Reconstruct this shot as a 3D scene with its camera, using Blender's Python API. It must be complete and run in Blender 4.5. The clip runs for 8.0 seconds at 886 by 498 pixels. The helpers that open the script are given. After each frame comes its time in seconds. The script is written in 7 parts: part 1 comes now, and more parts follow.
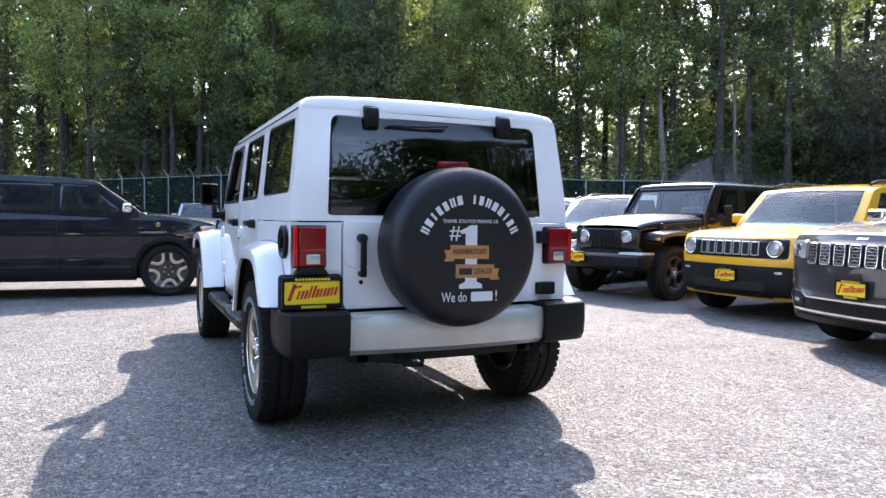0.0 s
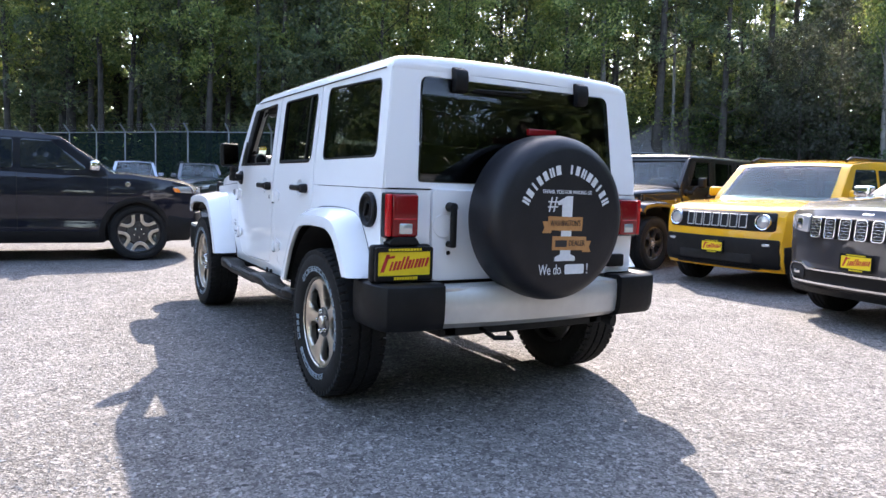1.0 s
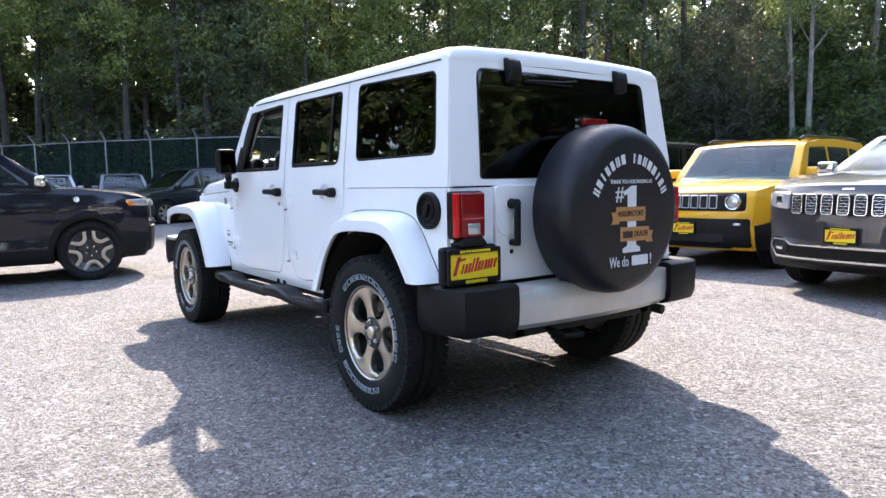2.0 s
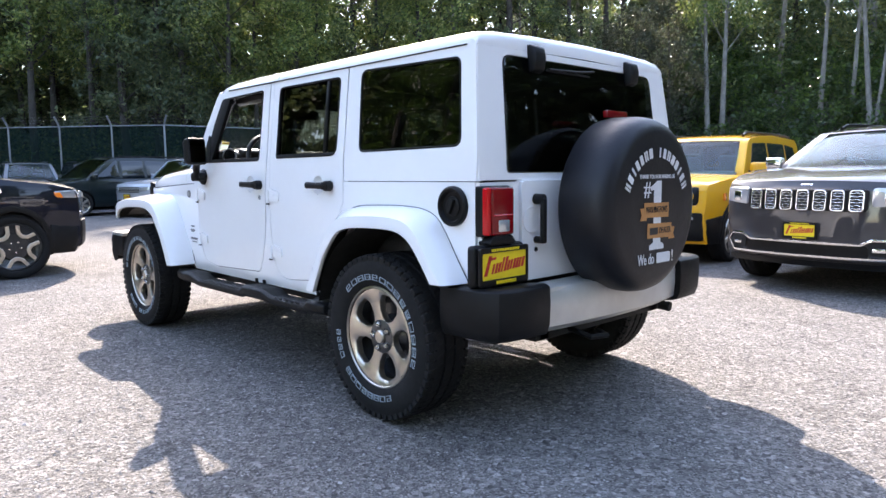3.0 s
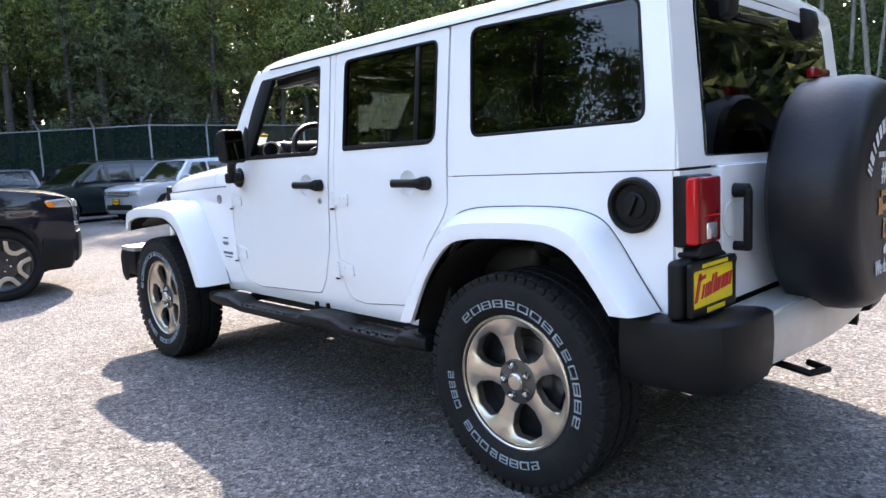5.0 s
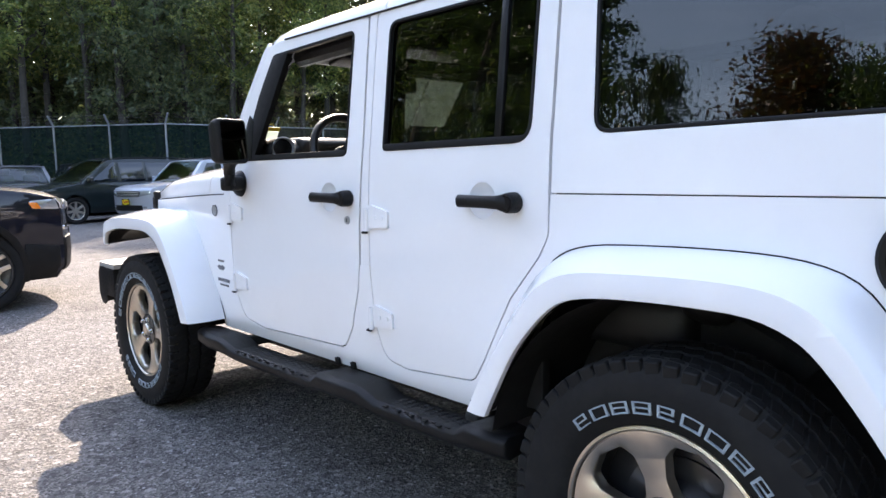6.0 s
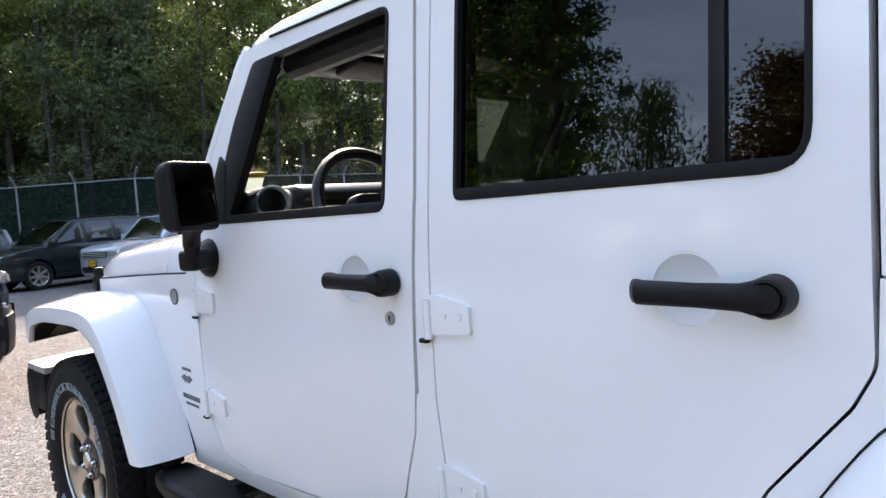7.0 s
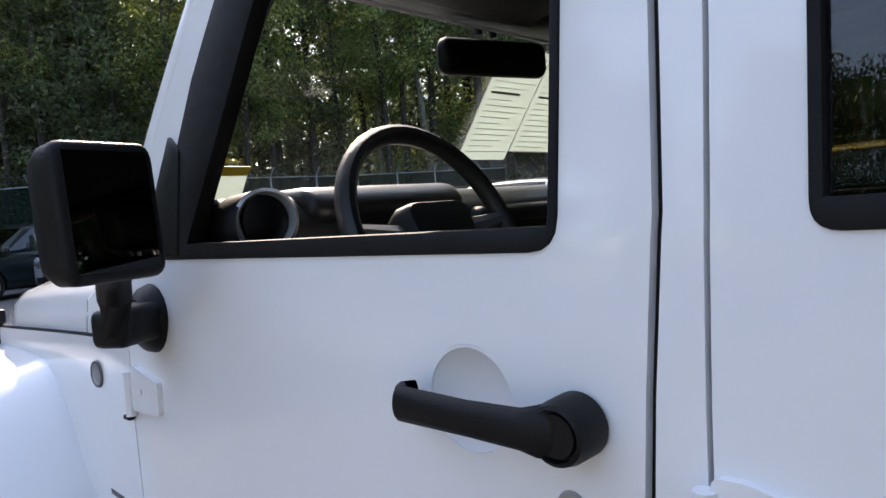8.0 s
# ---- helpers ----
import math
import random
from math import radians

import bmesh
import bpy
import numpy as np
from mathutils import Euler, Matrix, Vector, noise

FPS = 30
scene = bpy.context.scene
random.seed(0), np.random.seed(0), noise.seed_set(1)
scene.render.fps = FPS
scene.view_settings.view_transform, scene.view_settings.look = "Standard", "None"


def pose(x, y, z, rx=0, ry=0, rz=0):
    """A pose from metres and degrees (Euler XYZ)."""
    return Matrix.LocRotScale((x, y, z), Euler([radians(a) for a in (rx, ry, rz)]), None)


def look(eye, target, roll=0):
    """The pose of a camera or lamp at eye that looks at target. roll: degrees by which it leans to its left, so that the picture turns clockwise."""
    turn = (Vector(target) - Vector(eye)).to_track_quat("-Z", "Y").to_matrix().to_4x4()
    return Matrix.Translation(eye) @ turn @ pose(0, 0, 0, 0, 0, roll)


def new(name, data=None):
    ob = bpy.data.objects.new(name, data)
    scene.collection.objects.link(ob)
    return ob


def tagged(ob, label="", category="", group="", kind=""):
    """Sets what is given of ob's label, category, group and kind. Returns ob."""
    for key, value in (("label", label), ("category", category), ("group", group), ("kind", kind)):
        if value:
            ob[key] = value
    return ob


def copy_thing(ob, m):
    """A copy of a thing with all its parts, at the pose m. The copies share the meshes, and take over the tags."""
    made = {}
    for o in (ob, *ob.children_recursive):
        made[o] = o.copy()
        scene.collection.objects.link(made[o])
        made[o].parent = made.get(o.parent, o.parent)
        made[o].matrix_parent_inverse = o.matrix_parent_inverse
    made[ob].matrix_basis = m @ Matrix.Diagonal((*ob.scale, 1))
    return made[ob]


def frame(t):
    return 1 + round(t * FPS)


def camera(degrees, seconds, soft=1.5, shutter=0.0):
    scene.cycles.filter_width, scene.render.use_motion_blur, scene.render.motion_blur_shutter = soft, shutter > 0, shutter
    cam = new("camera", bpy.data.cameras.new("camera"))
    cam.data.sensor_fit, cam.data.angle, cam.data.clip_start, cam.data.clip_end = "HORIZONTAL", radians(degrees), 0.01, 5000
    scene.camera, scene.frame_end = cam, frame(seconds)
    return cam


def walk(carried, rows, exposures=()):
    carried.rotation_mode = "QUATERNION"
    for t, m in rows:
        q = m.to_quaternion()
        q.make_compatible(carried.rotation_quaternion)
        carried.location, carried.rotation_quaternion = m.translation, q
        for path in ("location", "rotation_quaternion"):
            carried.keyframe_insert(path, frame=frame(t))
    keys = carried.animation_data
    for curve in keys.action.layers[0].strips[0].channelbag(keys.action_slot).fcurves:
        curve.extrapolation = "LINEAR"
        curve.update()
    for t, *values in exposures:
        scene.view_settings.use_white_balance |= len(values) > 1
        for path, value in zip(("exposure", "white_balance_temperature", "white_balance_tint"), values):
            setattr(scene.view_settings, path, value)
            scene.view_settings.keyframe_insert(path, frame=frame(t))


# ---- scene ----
cam = camera(65.0, 8.0)
PATH = [
    (0, (-1.529, -3.964, 1.153), (-0.701, -2.145, 1.063), 0.7),
    (0.5, (-1.883, -3.764, 1.151), (-0.91, -2.024, 0.992), 0.0),
    (1, (-2.181, -3.492, 1.155), (-1.172, -1.776, 0.969), 2.0),
    (1.5, (-2.446, -3.266, 1.153), (-1.287, -1.654, 0.911), 0.4),
    (2, (-2.638, -3.0, 1.155), (-1.449, -1.404, 0.96), -1.0),
    (2.2, (-2.687, -2.901, 1.154), (-1.441, -1.35, 0.949), 0.0),
    (3.3, (-2.883, -2.427, 1.174), (-1.508, -0.991, 0.957), -0.8),
    (3.5, (-2.889, -2.342, 1.178), (-1.513, -0.906, 0.97), -0.6),
    (4, (-2.938, -2.131, 1.179), (-1.52, -0.731, 1.007), -1.7),
    (4.5, (-2.846, -1.899, 1.164), (-1.424, -0.515, 0.912), -2.3),
    (4.7, (-2.803, -1.769, 1.178), (-1.4, -0.365, 0.932), -2.2),
    (5.8, (-2.282, -0.872, 1.179), (-0.919, 0.569, 0.923), -3.9),
    (6, (-2.175, -0.714, 1.185), (-0.814, 0.735, 0.963), -1.1),
    (6.5, (-1.961, -0.271, 1.208), (-0.573, 1.16, 1.041), -2.5),
    (7, (-1.705, 0.152, 1.237), (-0.292, 1.563, 1.125), -4.1),
    (7.5, (-1.471, 0.551, 1.258), (-0.07, 1.974, 1.146), -3.1),
    (8, (-1.283, 0.899, 1.284), (0.187, 2.25, 1.171), -4.5),
]
walk(cam, [(t, look(eye, target, roll)) for t, eye, target, roll in PATH], [(0.0, 2.80, 6700, 16), (2.0, 2.87, 6950, 16), (3.5, 2.88, 7000, 16), (4.5, 2.89, 7050, 16), (6.0, 2.82, 7450, 17), (6.5, 2.71, 7550, 17), (7.2, 2.49, 7600, 17), (8.0, 2.19, 7450, 18)])

# ---- daylight ----
SUN_ELEV, SUN_AZ = radians(37.8), math.atan2(0.70, 1.13)
world = bpy.data.worlds.new("sky")
scene.world = world
world.use_nodes = True
wn = world.node_tree.nodes
sky = wn.new("ShaderNodeTexSky")
sky.sky_type, sky.sun_disc = "NISHITA", False
sky.sun_elevation, sky.sun_rotation = SUN_ELEV, SUN_AZ
sky.air_density, sky.dust_density, sky.ozone_density = 1.0, 0.9, 1.0
wn["Background"].inputs["Strength"].default_value = 0.14
# thin streaky cloud over the whole dome: the sky's own colour, paler
veil = wn.new("ShaderNodeHueSaturation")
veil.inputs["Saturation"].default_value, veil.inputs["Value"].default_value = 0.92, 1.38
streaks = wn.new("ShaderNodeTexNoise")
streaks.inputs["Scale"].default_value, streaks.inputs["Detail"].default_value, streaks.inputs["Roughness"].default_value = 2.2, 6.0, 0.6
stretch = wn.new("ShaderNodeMapping")
stretch.inputs["Rotation"].default_value, stretch.inputs["Scale"].default_value = (0.15, 0.1, 0.6), (0.7, 1.0, 5.0)
cover = wn.new("ShaderNodeMapRange")
cover.inputs["From Min"].default_value, cover.inputs["From Max"].default_value = 0.46, 0.70
blend = wn.new("ShaderNodeMixRGB")
wl = world.node_tree.links
wl.new(wn.new("ShaderNodeTexCoord").outputs["Generated"], stretch.inputs["Vector"])
wl.new(stretch.outputs["Vector"], streaks.inputs["Vector"])
wl.new(streaks.outputs["Fac"], cover.inputs["Value"])
wl.new(cover.outputs["Result"], blend.inputs["Fac"])
wl.new(sky.outputs["Color"], veil.inputs["Color"])
wl.new(sky.outputs["Color"], blend.inputs["Color1"])
wl.new(veil.outputs["Color"], blend.inputs["Color2"])
wl.new(blend.outputs["Color"], wn["Background"].inputs["Color"])

sun_data = bpy.data.lights.new("sun", "SUN")
sun_data.energy, sun_data.angle, sun_data.color = 2.1, radians(0.55), (1.0, 0.94, 0.86)
sun = new("sun", sun_data)
sun.matrix_world = look((20 * math.sin(SUN_AZ), 20 * math.cos(SUN_AZ), 20 * math.tan(SUN_ELEV)), (0, 0, 0))


# ---- materials ----
def material(name, base, rough=0.5, metal=0.0, coat=0.0, spec=0.5):
    m = bpy.data.materials.new(name)
    m.use_nodes = True
    b = m.node_tree.nodes["Principled BSDF"]
    b.inputs["Base Color"].default_value = (*base, 1)
    b.inputs["Roughness"].default_value = rough
    b.inputs["Metallic"].default_value = metal
    b.inputs["Coat Weight"].default_value = coat
    b.inputs["Coat Roughness"].default_value = 0.03
    b.inputs["Specular IOR Level"].default_value = spec
    return m


def node(m, kind, **vals):
    n = m.node_tree.nodes.new(kind)
    for k, v in vals.items():
        n.inputs[k.replace("_", " ")].default_value = v
    return n


def link(m, a, b):
    m.node_tree.links.new(a, b)


def shader(m):
    return m.node_tree.nodes["Principled BSDF"]


def coords(m, kind="Object"):
    return m.node_tree.nodes.new("ShaderNodeTexCoord").outputs[kind]


def ramp(m, fac, stops):
    r = m.node_tree.nodes.new("ShaderNodeValToRGB")
    els = r.color_ramp.elements
    while len(els) < len(stops):
        els.new(0.5)
    for e, (p, c) in zip(els, stops):
        e.position, e.color = p, (*c, 1)
    link(m, fac, r.inputs["Fac"])
    return r.outputs["Color"]


def noise_tex(m, scale, detail=4, rough=0.6, kind="Object"):
    n = node(m, "ShaderNodeTexNoise", Scale=scale, Detail=detail, Roughness=rough)
    link(m, coords(m, kind), n.inputs["Vector"])
    return n.outputs["Fac"]


def bump(m, fac, strength, dist=0.01):
    b = node(m, "ShaderNodeBump", Strength=strength, Distance=dist)
    link(m, fac, b.inputs["Height"])
    link(m, b.outputs["Normal"], shader(m).inputs["Normal"])


def mottled(name, a, b, scale, rough=0.6, metal=0.0, coat=0.0, bumps=0.0, bump_scale=200.0, kind="Object", spec=0.5):
    """A surface that wanders between two tones, with a fine grain."""
    m = material(name, a, rough, metal, coat, spec)
    link(m, ramp(m, noise_tex(m, scale, 5, 0.6, kind), [(0.3, a), (0.7, b)]), shader(m).inputs["Base Color"])
    r = node(m, "ShaderNodeMapRange", To_Min=max(0.02, rough * 0.85), To_Max=min(1, rough * 1.15))
    link(m, noise_tex(m, scale * 3, 3, 0.6, kind), r.inputs["Value"])
    link(m, r.outputs["Result"], shader(m).inputs["Roughness"])
    if bumps:
        bump(m, noise_tex(m, bump_scale, 3, 0.6, kind), bumps, 0.002)
    return m


def paint(name, base, flake=0.0, coat=1.0):
    """Car paint under clear coat, with a faint film of road dust low down its panels."""
    m = material(name, base, 0.45, 0.0, coat, 0.1)
    film = 0.02 + 0.08 * max(base)
    dust = ramp(m, noise_tex(m, 3.0, 6, 0.7), [(0.45, base), (0.85, tuple((1 - film) * c + film * d for c, d in zip(base, (0.45, 0.43, 0.4))))])
    link(m, dust, shader(m).inputs["Base Color"])
    r = node(m, "ShaderNodeMapRange", To_Min=0.02, To_Max=0.07)
    link(m, noise_tex(m, 9.0, 4), r.inputs["Value"])
    link(m, r.outputs["Result"], shader(m).inputs["Coat Roughness"])
    if flake:
        shader(m).inputs["Metallic"].default_value = flake
    return m


def pane(name, tint, gloss=0.045, edge=0.92):
    """Thin window glass: a tinted see-through sheet with a mirror gloss that grows at grazing angles."""
    m = bpy.data.materials.new(name)
    m.use_nodes = True
    nt = m.node_tree
    nt.nodes.remove(nt.nodes["Principled BSDF"])
    t = nt.nodes.new("ShaderNodeBsdfTransparent")
    t.inputs["Color"].default_value = (*tint, 1)
    g = nt.nodes.new("ShaderNodeBsdfGlossy")
    g.inputs["Roughness"].default_value = 0.0
    g.inputs["Color"].default_value = (1, 1, 1, 1)
    lw = nt.nodes.new("ShaderNodeLayerWeight")
    lw.inputs["Blend"].default_value = 0.5
    pw = nt.nodes.new("ShaderNodeMath")
    pw.operation, pw.inputs[1].default_value = "POWER", 5.0
    sc = nt.nodes.new("ShaderNodeMath")
    sc.operation, sc.inputs[1].default_value, sc.inputs[2].default_value = "MULTIPLY_ADD", edge, gloss
    mix = nt.nodes.new("ShaderNodeMixShader")
    nt.links.new(lw.outputs["Facing"], pw.inputs[0])
    nt.links.new(pw.outputs[0], sc.inputs[0])
    nt.links.new(sc.outputs[0], mix.inputs["Fac"])
    nt.links.new(t.outputs[0], mix.inputs[1])
    nt.links.new(g.outputs[0], mix.inputs[2])
    nt.links.new(mix.outputs[0], nt.nodes["Material Output"].inputs["Surface"])
    return m


WHITE = paint("white_paint", (0.84, 0.845, 0.855))
BLACK_PAINT = paint("black_paint", (0.004, 0.004, 0.006), 0.0, 0.8)
NAVY_BLACK = paint("dark_blue_black_paint", (0.003, 0.0045, 0.012), 0.0, 0.85)
YELLOW = paint("yellow_paint", (0.78, 0.40, 0.012))
GRANITE = paint("dark_grey_paint", (0.040, 0.037, 0.039), 0.25)
SILVER = paint("silver_paint", (0.42, 0.45, 0.50), 0.5)
GREEN_DARK = paint("dark_green_paint", (0.010, 0.017, 0.018), 0.1, 0.8)
GREY_PAINT = paint("grey_paint", (0.16, 0.16, 0.17), 0.3)
PLASTIC = mottled("black_grained_plastic", (0.0055, 0.0055, 0.006), (0.009, 0.009, 0.0095), 12, 0.46, bumps=0.35, bump_scale=500, spec=0.2)
TRIM = mottled("satin_black_trim", (0.004, 0.004, 0.0045), (0.007, 0.007, 0.0072), 15, 0.40, spec=0.2)
VINYL = mottled("black_vinyl", (0.007, 0.007, 0.0095), (0.012, 0.012, 0.0150), 9, 0.42, bumps=0.5, bump_scale=90, spec=0.32)
RUBBER = mottled("tyre_rubber", (0.008, 0.008, 0.0085), (0.015, 0.0147, 0.0145), 14, 0.75, bumps=0.3, bump_scale=120, spec=0.22)
SEAL = mottled("rubber_seal", (0.006, 0.006, 0.0068), (0.010, 0.010, 0.0108), 20, 0.62, spec=0.18)
UNDER = mottled("underbody_black", (0.005, 0.005, 0.005), (0.012, 0.011, 0.010), 8, 0.8)
CHROME = material("chrome", (0.85, 0.85, 0.86), 0.06, 1.0)
# the tan cast puts the reflection of sunlit gravel into the metal's colour
RIM = mottled("machined_aluminium_tan_cast", (0.60, 0.54, 0.46), (0.68, 0.62, 0.54), 20, 0.34, 1.0)
RIM_DARK = mottled("dark_grey_rim_paint", (0.018, 0.018, 0.020), (0.035, 0.035, 0.038), 15, 0.35, 0.3, 0.5)
HUB = mottled("grey_hub_paint", (0.10, 0.098, 0.095), (0.16, 0.155, 0.15), 20, 0.35, 0.8)
SATIN = mottled("satin_silver_bumper", (0.50, 0.50, 0.49), (0.60, 0.60, 0.585), 6, 0.38, 0.55)
RED_LENS = material("red_lens", (0.50, 0.004, 0.008), 0.22, 0.0, 0.25, 0.3)
RED_DARK = material("dark_red_lens", (0.20, 0.003, 0.006), 0.22, 0.0, 0.25, 0.3)
CLEAR_LENS = material("clear_lens", (0.55, 0.56, 0.58), 0.12, 0.6, 1.0)
AMBER = material("amber_lens", (0.85, 0.22, 0.02), 0.15, 0.0, 1.0)
PLATE_YELLOW = mottled("yellow_card", (0.88, 0.66, 0.01), (0.80, 0.58, 0.01), 20, 0.5)
PRINT_RED = material("red_print", (0.50, 0.02, 0.02), 0.5)
PRINT_WHITE = mottled("white_print", (0.72, 0.73, 0.75), (0.62, 0.63, 0.65), 60, 0.55)
PRINT_TAN = mottled("tan_print", (0.50, 0.24, 0.08), (0.42, 0.19, 0.06), 40, 0.55)
PRINT_BLACK = material("black_print", (0.015, 0.015, 0.017), 0.5)
PRINT_GREY = material("grey_print", (0.10, 0.10, 0.11), 0.4)
PRINT_PALE = material("pale_grey_print", (0.50, 0.50, 0.50), 0.5)
PAPER = mottled("sticker_paper", (0.68, 0.71, 0.68), (0.62, 0.65, 0.62), 30, 0.7)
CABIN = mottled("cabin_plastic", (0.008, 0.008, 0.0085), (0.013, 0.013, 0.0135), 20, 0.55, bumps=0.3, bump_scale=350, spec=0.3)
DASH = mottled("dashboard_skin", (0.020, 0.020, 0.021), (0.030, 0.030, 0.031), 20, 0.42, bumps=0.25, bump_scale=350, spec=0.5)
SEAT = mottled("seat_leather", (0.009, 0.009, 0.0095), (0.015, 0.015, 0.0155), 25, 0.5, bumps=0.3, bump_scale=150)
CREAM = mottled("sun_visor_fabric", (0.40, 0.40, 0.38), (0.34, 0.34, 0.32), 25, 0.8)
GLASS = pane("clear_glass", (0.90, 0.93, 0.91), 0.03)
PRIVACY = pane("privacy_glass", (0.27, 0.29, 0.28), 0.047)
for ink in (PAPER,):
    tl = ink.node_tree.nodes.new("ShaderNodeBsdfTranslucent")
    tl.inputs["Color"].default_value = (0.62, 0.68, 0.64, 1)
    mx = ink.node_tree.nodes.new("ShaderNodeMixShader")
    mx.inputs["Fac"].default_value = 0.6
    link(ink, shader(ink).outputs[0], mx.inputs[1])
    link(ink, tl.outputs[0], mx.inputs[2])
    link(ink, mx.outputs[0], ink.node_tree.nodes["Material Output"].inputs["Surface"])
LETTER = mottled("white_letter_rubber", (0.34, 0.40, 0.44), (0.22, 0.27, 0.30), 60, 0.7)
GALV = mottled("galvanised_steel", (0.42, 0.43, 0.44), (0.34, 0.35, 0.36), 10, 0.5, 0.6)

# ---- shaping helpers ----
def part(name, bm, mat, parent=None, label="", smooth=35):
    """Links a bmesh as one mesh object, under a thing or a part."""
    me = bpy.data.meshes.new(name)
    bm.to_mesh(me)
    bm.free()
    for m in mat if isinstance(mat, (list, tuple)) else (mat,):
        me.materials.append(m)
    me.polygons.foreach_set("use_smooth", [True] * len(me.polygons))
    me.set_sharp_from_angle(angle=radians(smooth))
    ob = new(name, me)
    if mat is WHITE and len(me.polygons) > 60:
        wn = ob.modifiers.new("even_normals", "WEIGHTED_NORMAL")
        wn.keep_sharp, wn.weight = True, 80
    if parent:
        ob.parent = parent
    if label:
        tagged(ob, label)
    return ob


def thing(name, m, label, category, group="", kind=""):
    ob = new(name)
    ob.empty_display_size = 0.2
    ob.matrix_basis = m
    return tagged(ob, label, category, group, kind)


def bevelled(bm, width, seg=2, angle=30):
    if width > 0:
        es = [e for e in bm.edges if len(e.link_faces) == 2 and e.calc_face_angle(0) > radians(angle)]
        bmesh.ops.bevel(bm, geom=es, offset=width, segments=seg, profile=0.5, affect="EDGES", clamp_overlap=True)
    return bm


def joined(*bms):
    """One bmesh out of several."""
    out = bmesh.new()
    for b in bms:
        me = bpy.data.meshes.new("tmp")
        b.to_mesh(me)
        b.free()
        out.from_mesh(me)
        bpy.data.meshes.remove(me)
    return out


def moved(bm, m):
    bmesh.ops.transform(bm, matrix=m, verts=bm.verts)
    return bm


def box(x0, x1, y0, y1, z0, z1, bevel=0.004, seg=2):
    bm = bmesh.new()
    bmesh.ops.create_cube(bm, size=1)
    for v in bm.verts:
        v.co = ((x0 + x1) / 2 + v.co.x * (x1 - x0), (y0 + y1) / 2 + v.co.y * (y1 - y0), (z0 + z1) / 2 + v.co.z * (z1 - z0))
    return bevelled(bm, bevel, seg)


def rounded(pts, r, n=4):
    """A closed outline with its corners rounded; a point may carry a radius of its own."""
    out, k = [], len(pts)
    for i in range(k):
        p, a, b = Vector(pts[i][:2]), Vector(pts[i - 1][:2]), Vector(pts[(i + 1) % k][:2])
        rr = pts[i][2] if len(pts[i]) > 2 else r
        da, db = (a - p), (b - p)
        la, lb = da.length, db.length
        if rr <= 0 or la < 1e-6 or lb < 1e-6:
            out.append(tuple(p))
            continue
        ang = da.angle(db)
        if ang > radians(172):
            out.append(tuple(p))
            continue
        d = min(rr / math.tan(ang / 2), la * 0.48, lb * 0.48)
        pa, pb = p + da / la * d, p + db / lb * d
        for j in range(n + 1):
            t = j / n
            out.append(tuple(pa * (1 - t) ** 2 + p * 2 * t * (1 - t) + pb * t * t))
    return out


def offset_loop(pts, d):
    """The outline grown by d (all corners pushed along their normals)."""
    k = len(pts)
    area = sum(pts[i][0] * pts[(i + 1) % k][1] - pts[(i + 1) % k][0] * pts[i][1] for i in range(k))
    sgn = 1 if area > 0 else -1
    out = []
    for i in range(k):
        p, a, b = Vector(pts[i]), Vector(pts[i - 1]), Vector(pts[(i + 1) % k])
        e1, e2 = (p - a), (b - p)
        if e1.length < 1e-6 or e2.length < 1e-6:
            out.append(tuple(p))
            continue
        e1.normalize(), e2.normalize()
        nrm = Vector((e1.y + e2.y, -e1.x - e2.x)) * sgn
        if nrm.length < 1e-6:
            out.append(tuple(p))
            continue
        nrm.normalize()
        c = max(0.5, nrm.dot(Vector((e1.y, -e1.x)) * sgn))
        out.append(tuple(p + nrm * d / c))
    return out


def sheet(loops, cuts_u=(), cuts_v=()):
    """A flat face in (u, v) with holes, cut along lines of u and of v; lies in the plane x = 0 as (0, u, v)."""
    bm = bmesh.new()
    es = []
    for lp in loops:
        vs = [bm.verts.new((0, u, v)) for u, v in lp]
        es += [bm.edges.new((vs[i], vs[(i + 1) % len(vs)])) for i in range(len(vs))]
    bmesh.ops.triangle_fill(bm, use_beauty=True, use_dissolve=False, edges=es)
    for axis, cuts in (((0, 1, 0), cuts_u), ((0, 0, 1), cuts_v)):
        for c in cuts:
            bmesh.ops.bisect_plane(bm, geom=bm.verts[:] + bm.edges[:] + bm.faces[:], dist=1e-5, plane_co=Vector(axis) * c, plane_no=axis)
    return bm


def panel(loops, outer, inner, cuts_u=(), cuts_v=(), bevel=0.004, seg=2):
    """A sheet with thickness. outer and inner map (u, v) to a place."""
    bm = sheet(loops, cuts_u, cuts_v)
    geo = bmesh.ops.extrude_face_region(bm, geom=bm.faces[:])["geom"]
    front = {v for v in geo if isinstance(v, bmesh.types.BMVert)}
    for v in bm.verts:
        v.co = (outer if v in front else inner)(v.co.y, v.co.z)
    bmesh.ops.recalc_face_normals(bm, faces=bm.faces)
    return bevelled(bm, bevel, seg, 50)


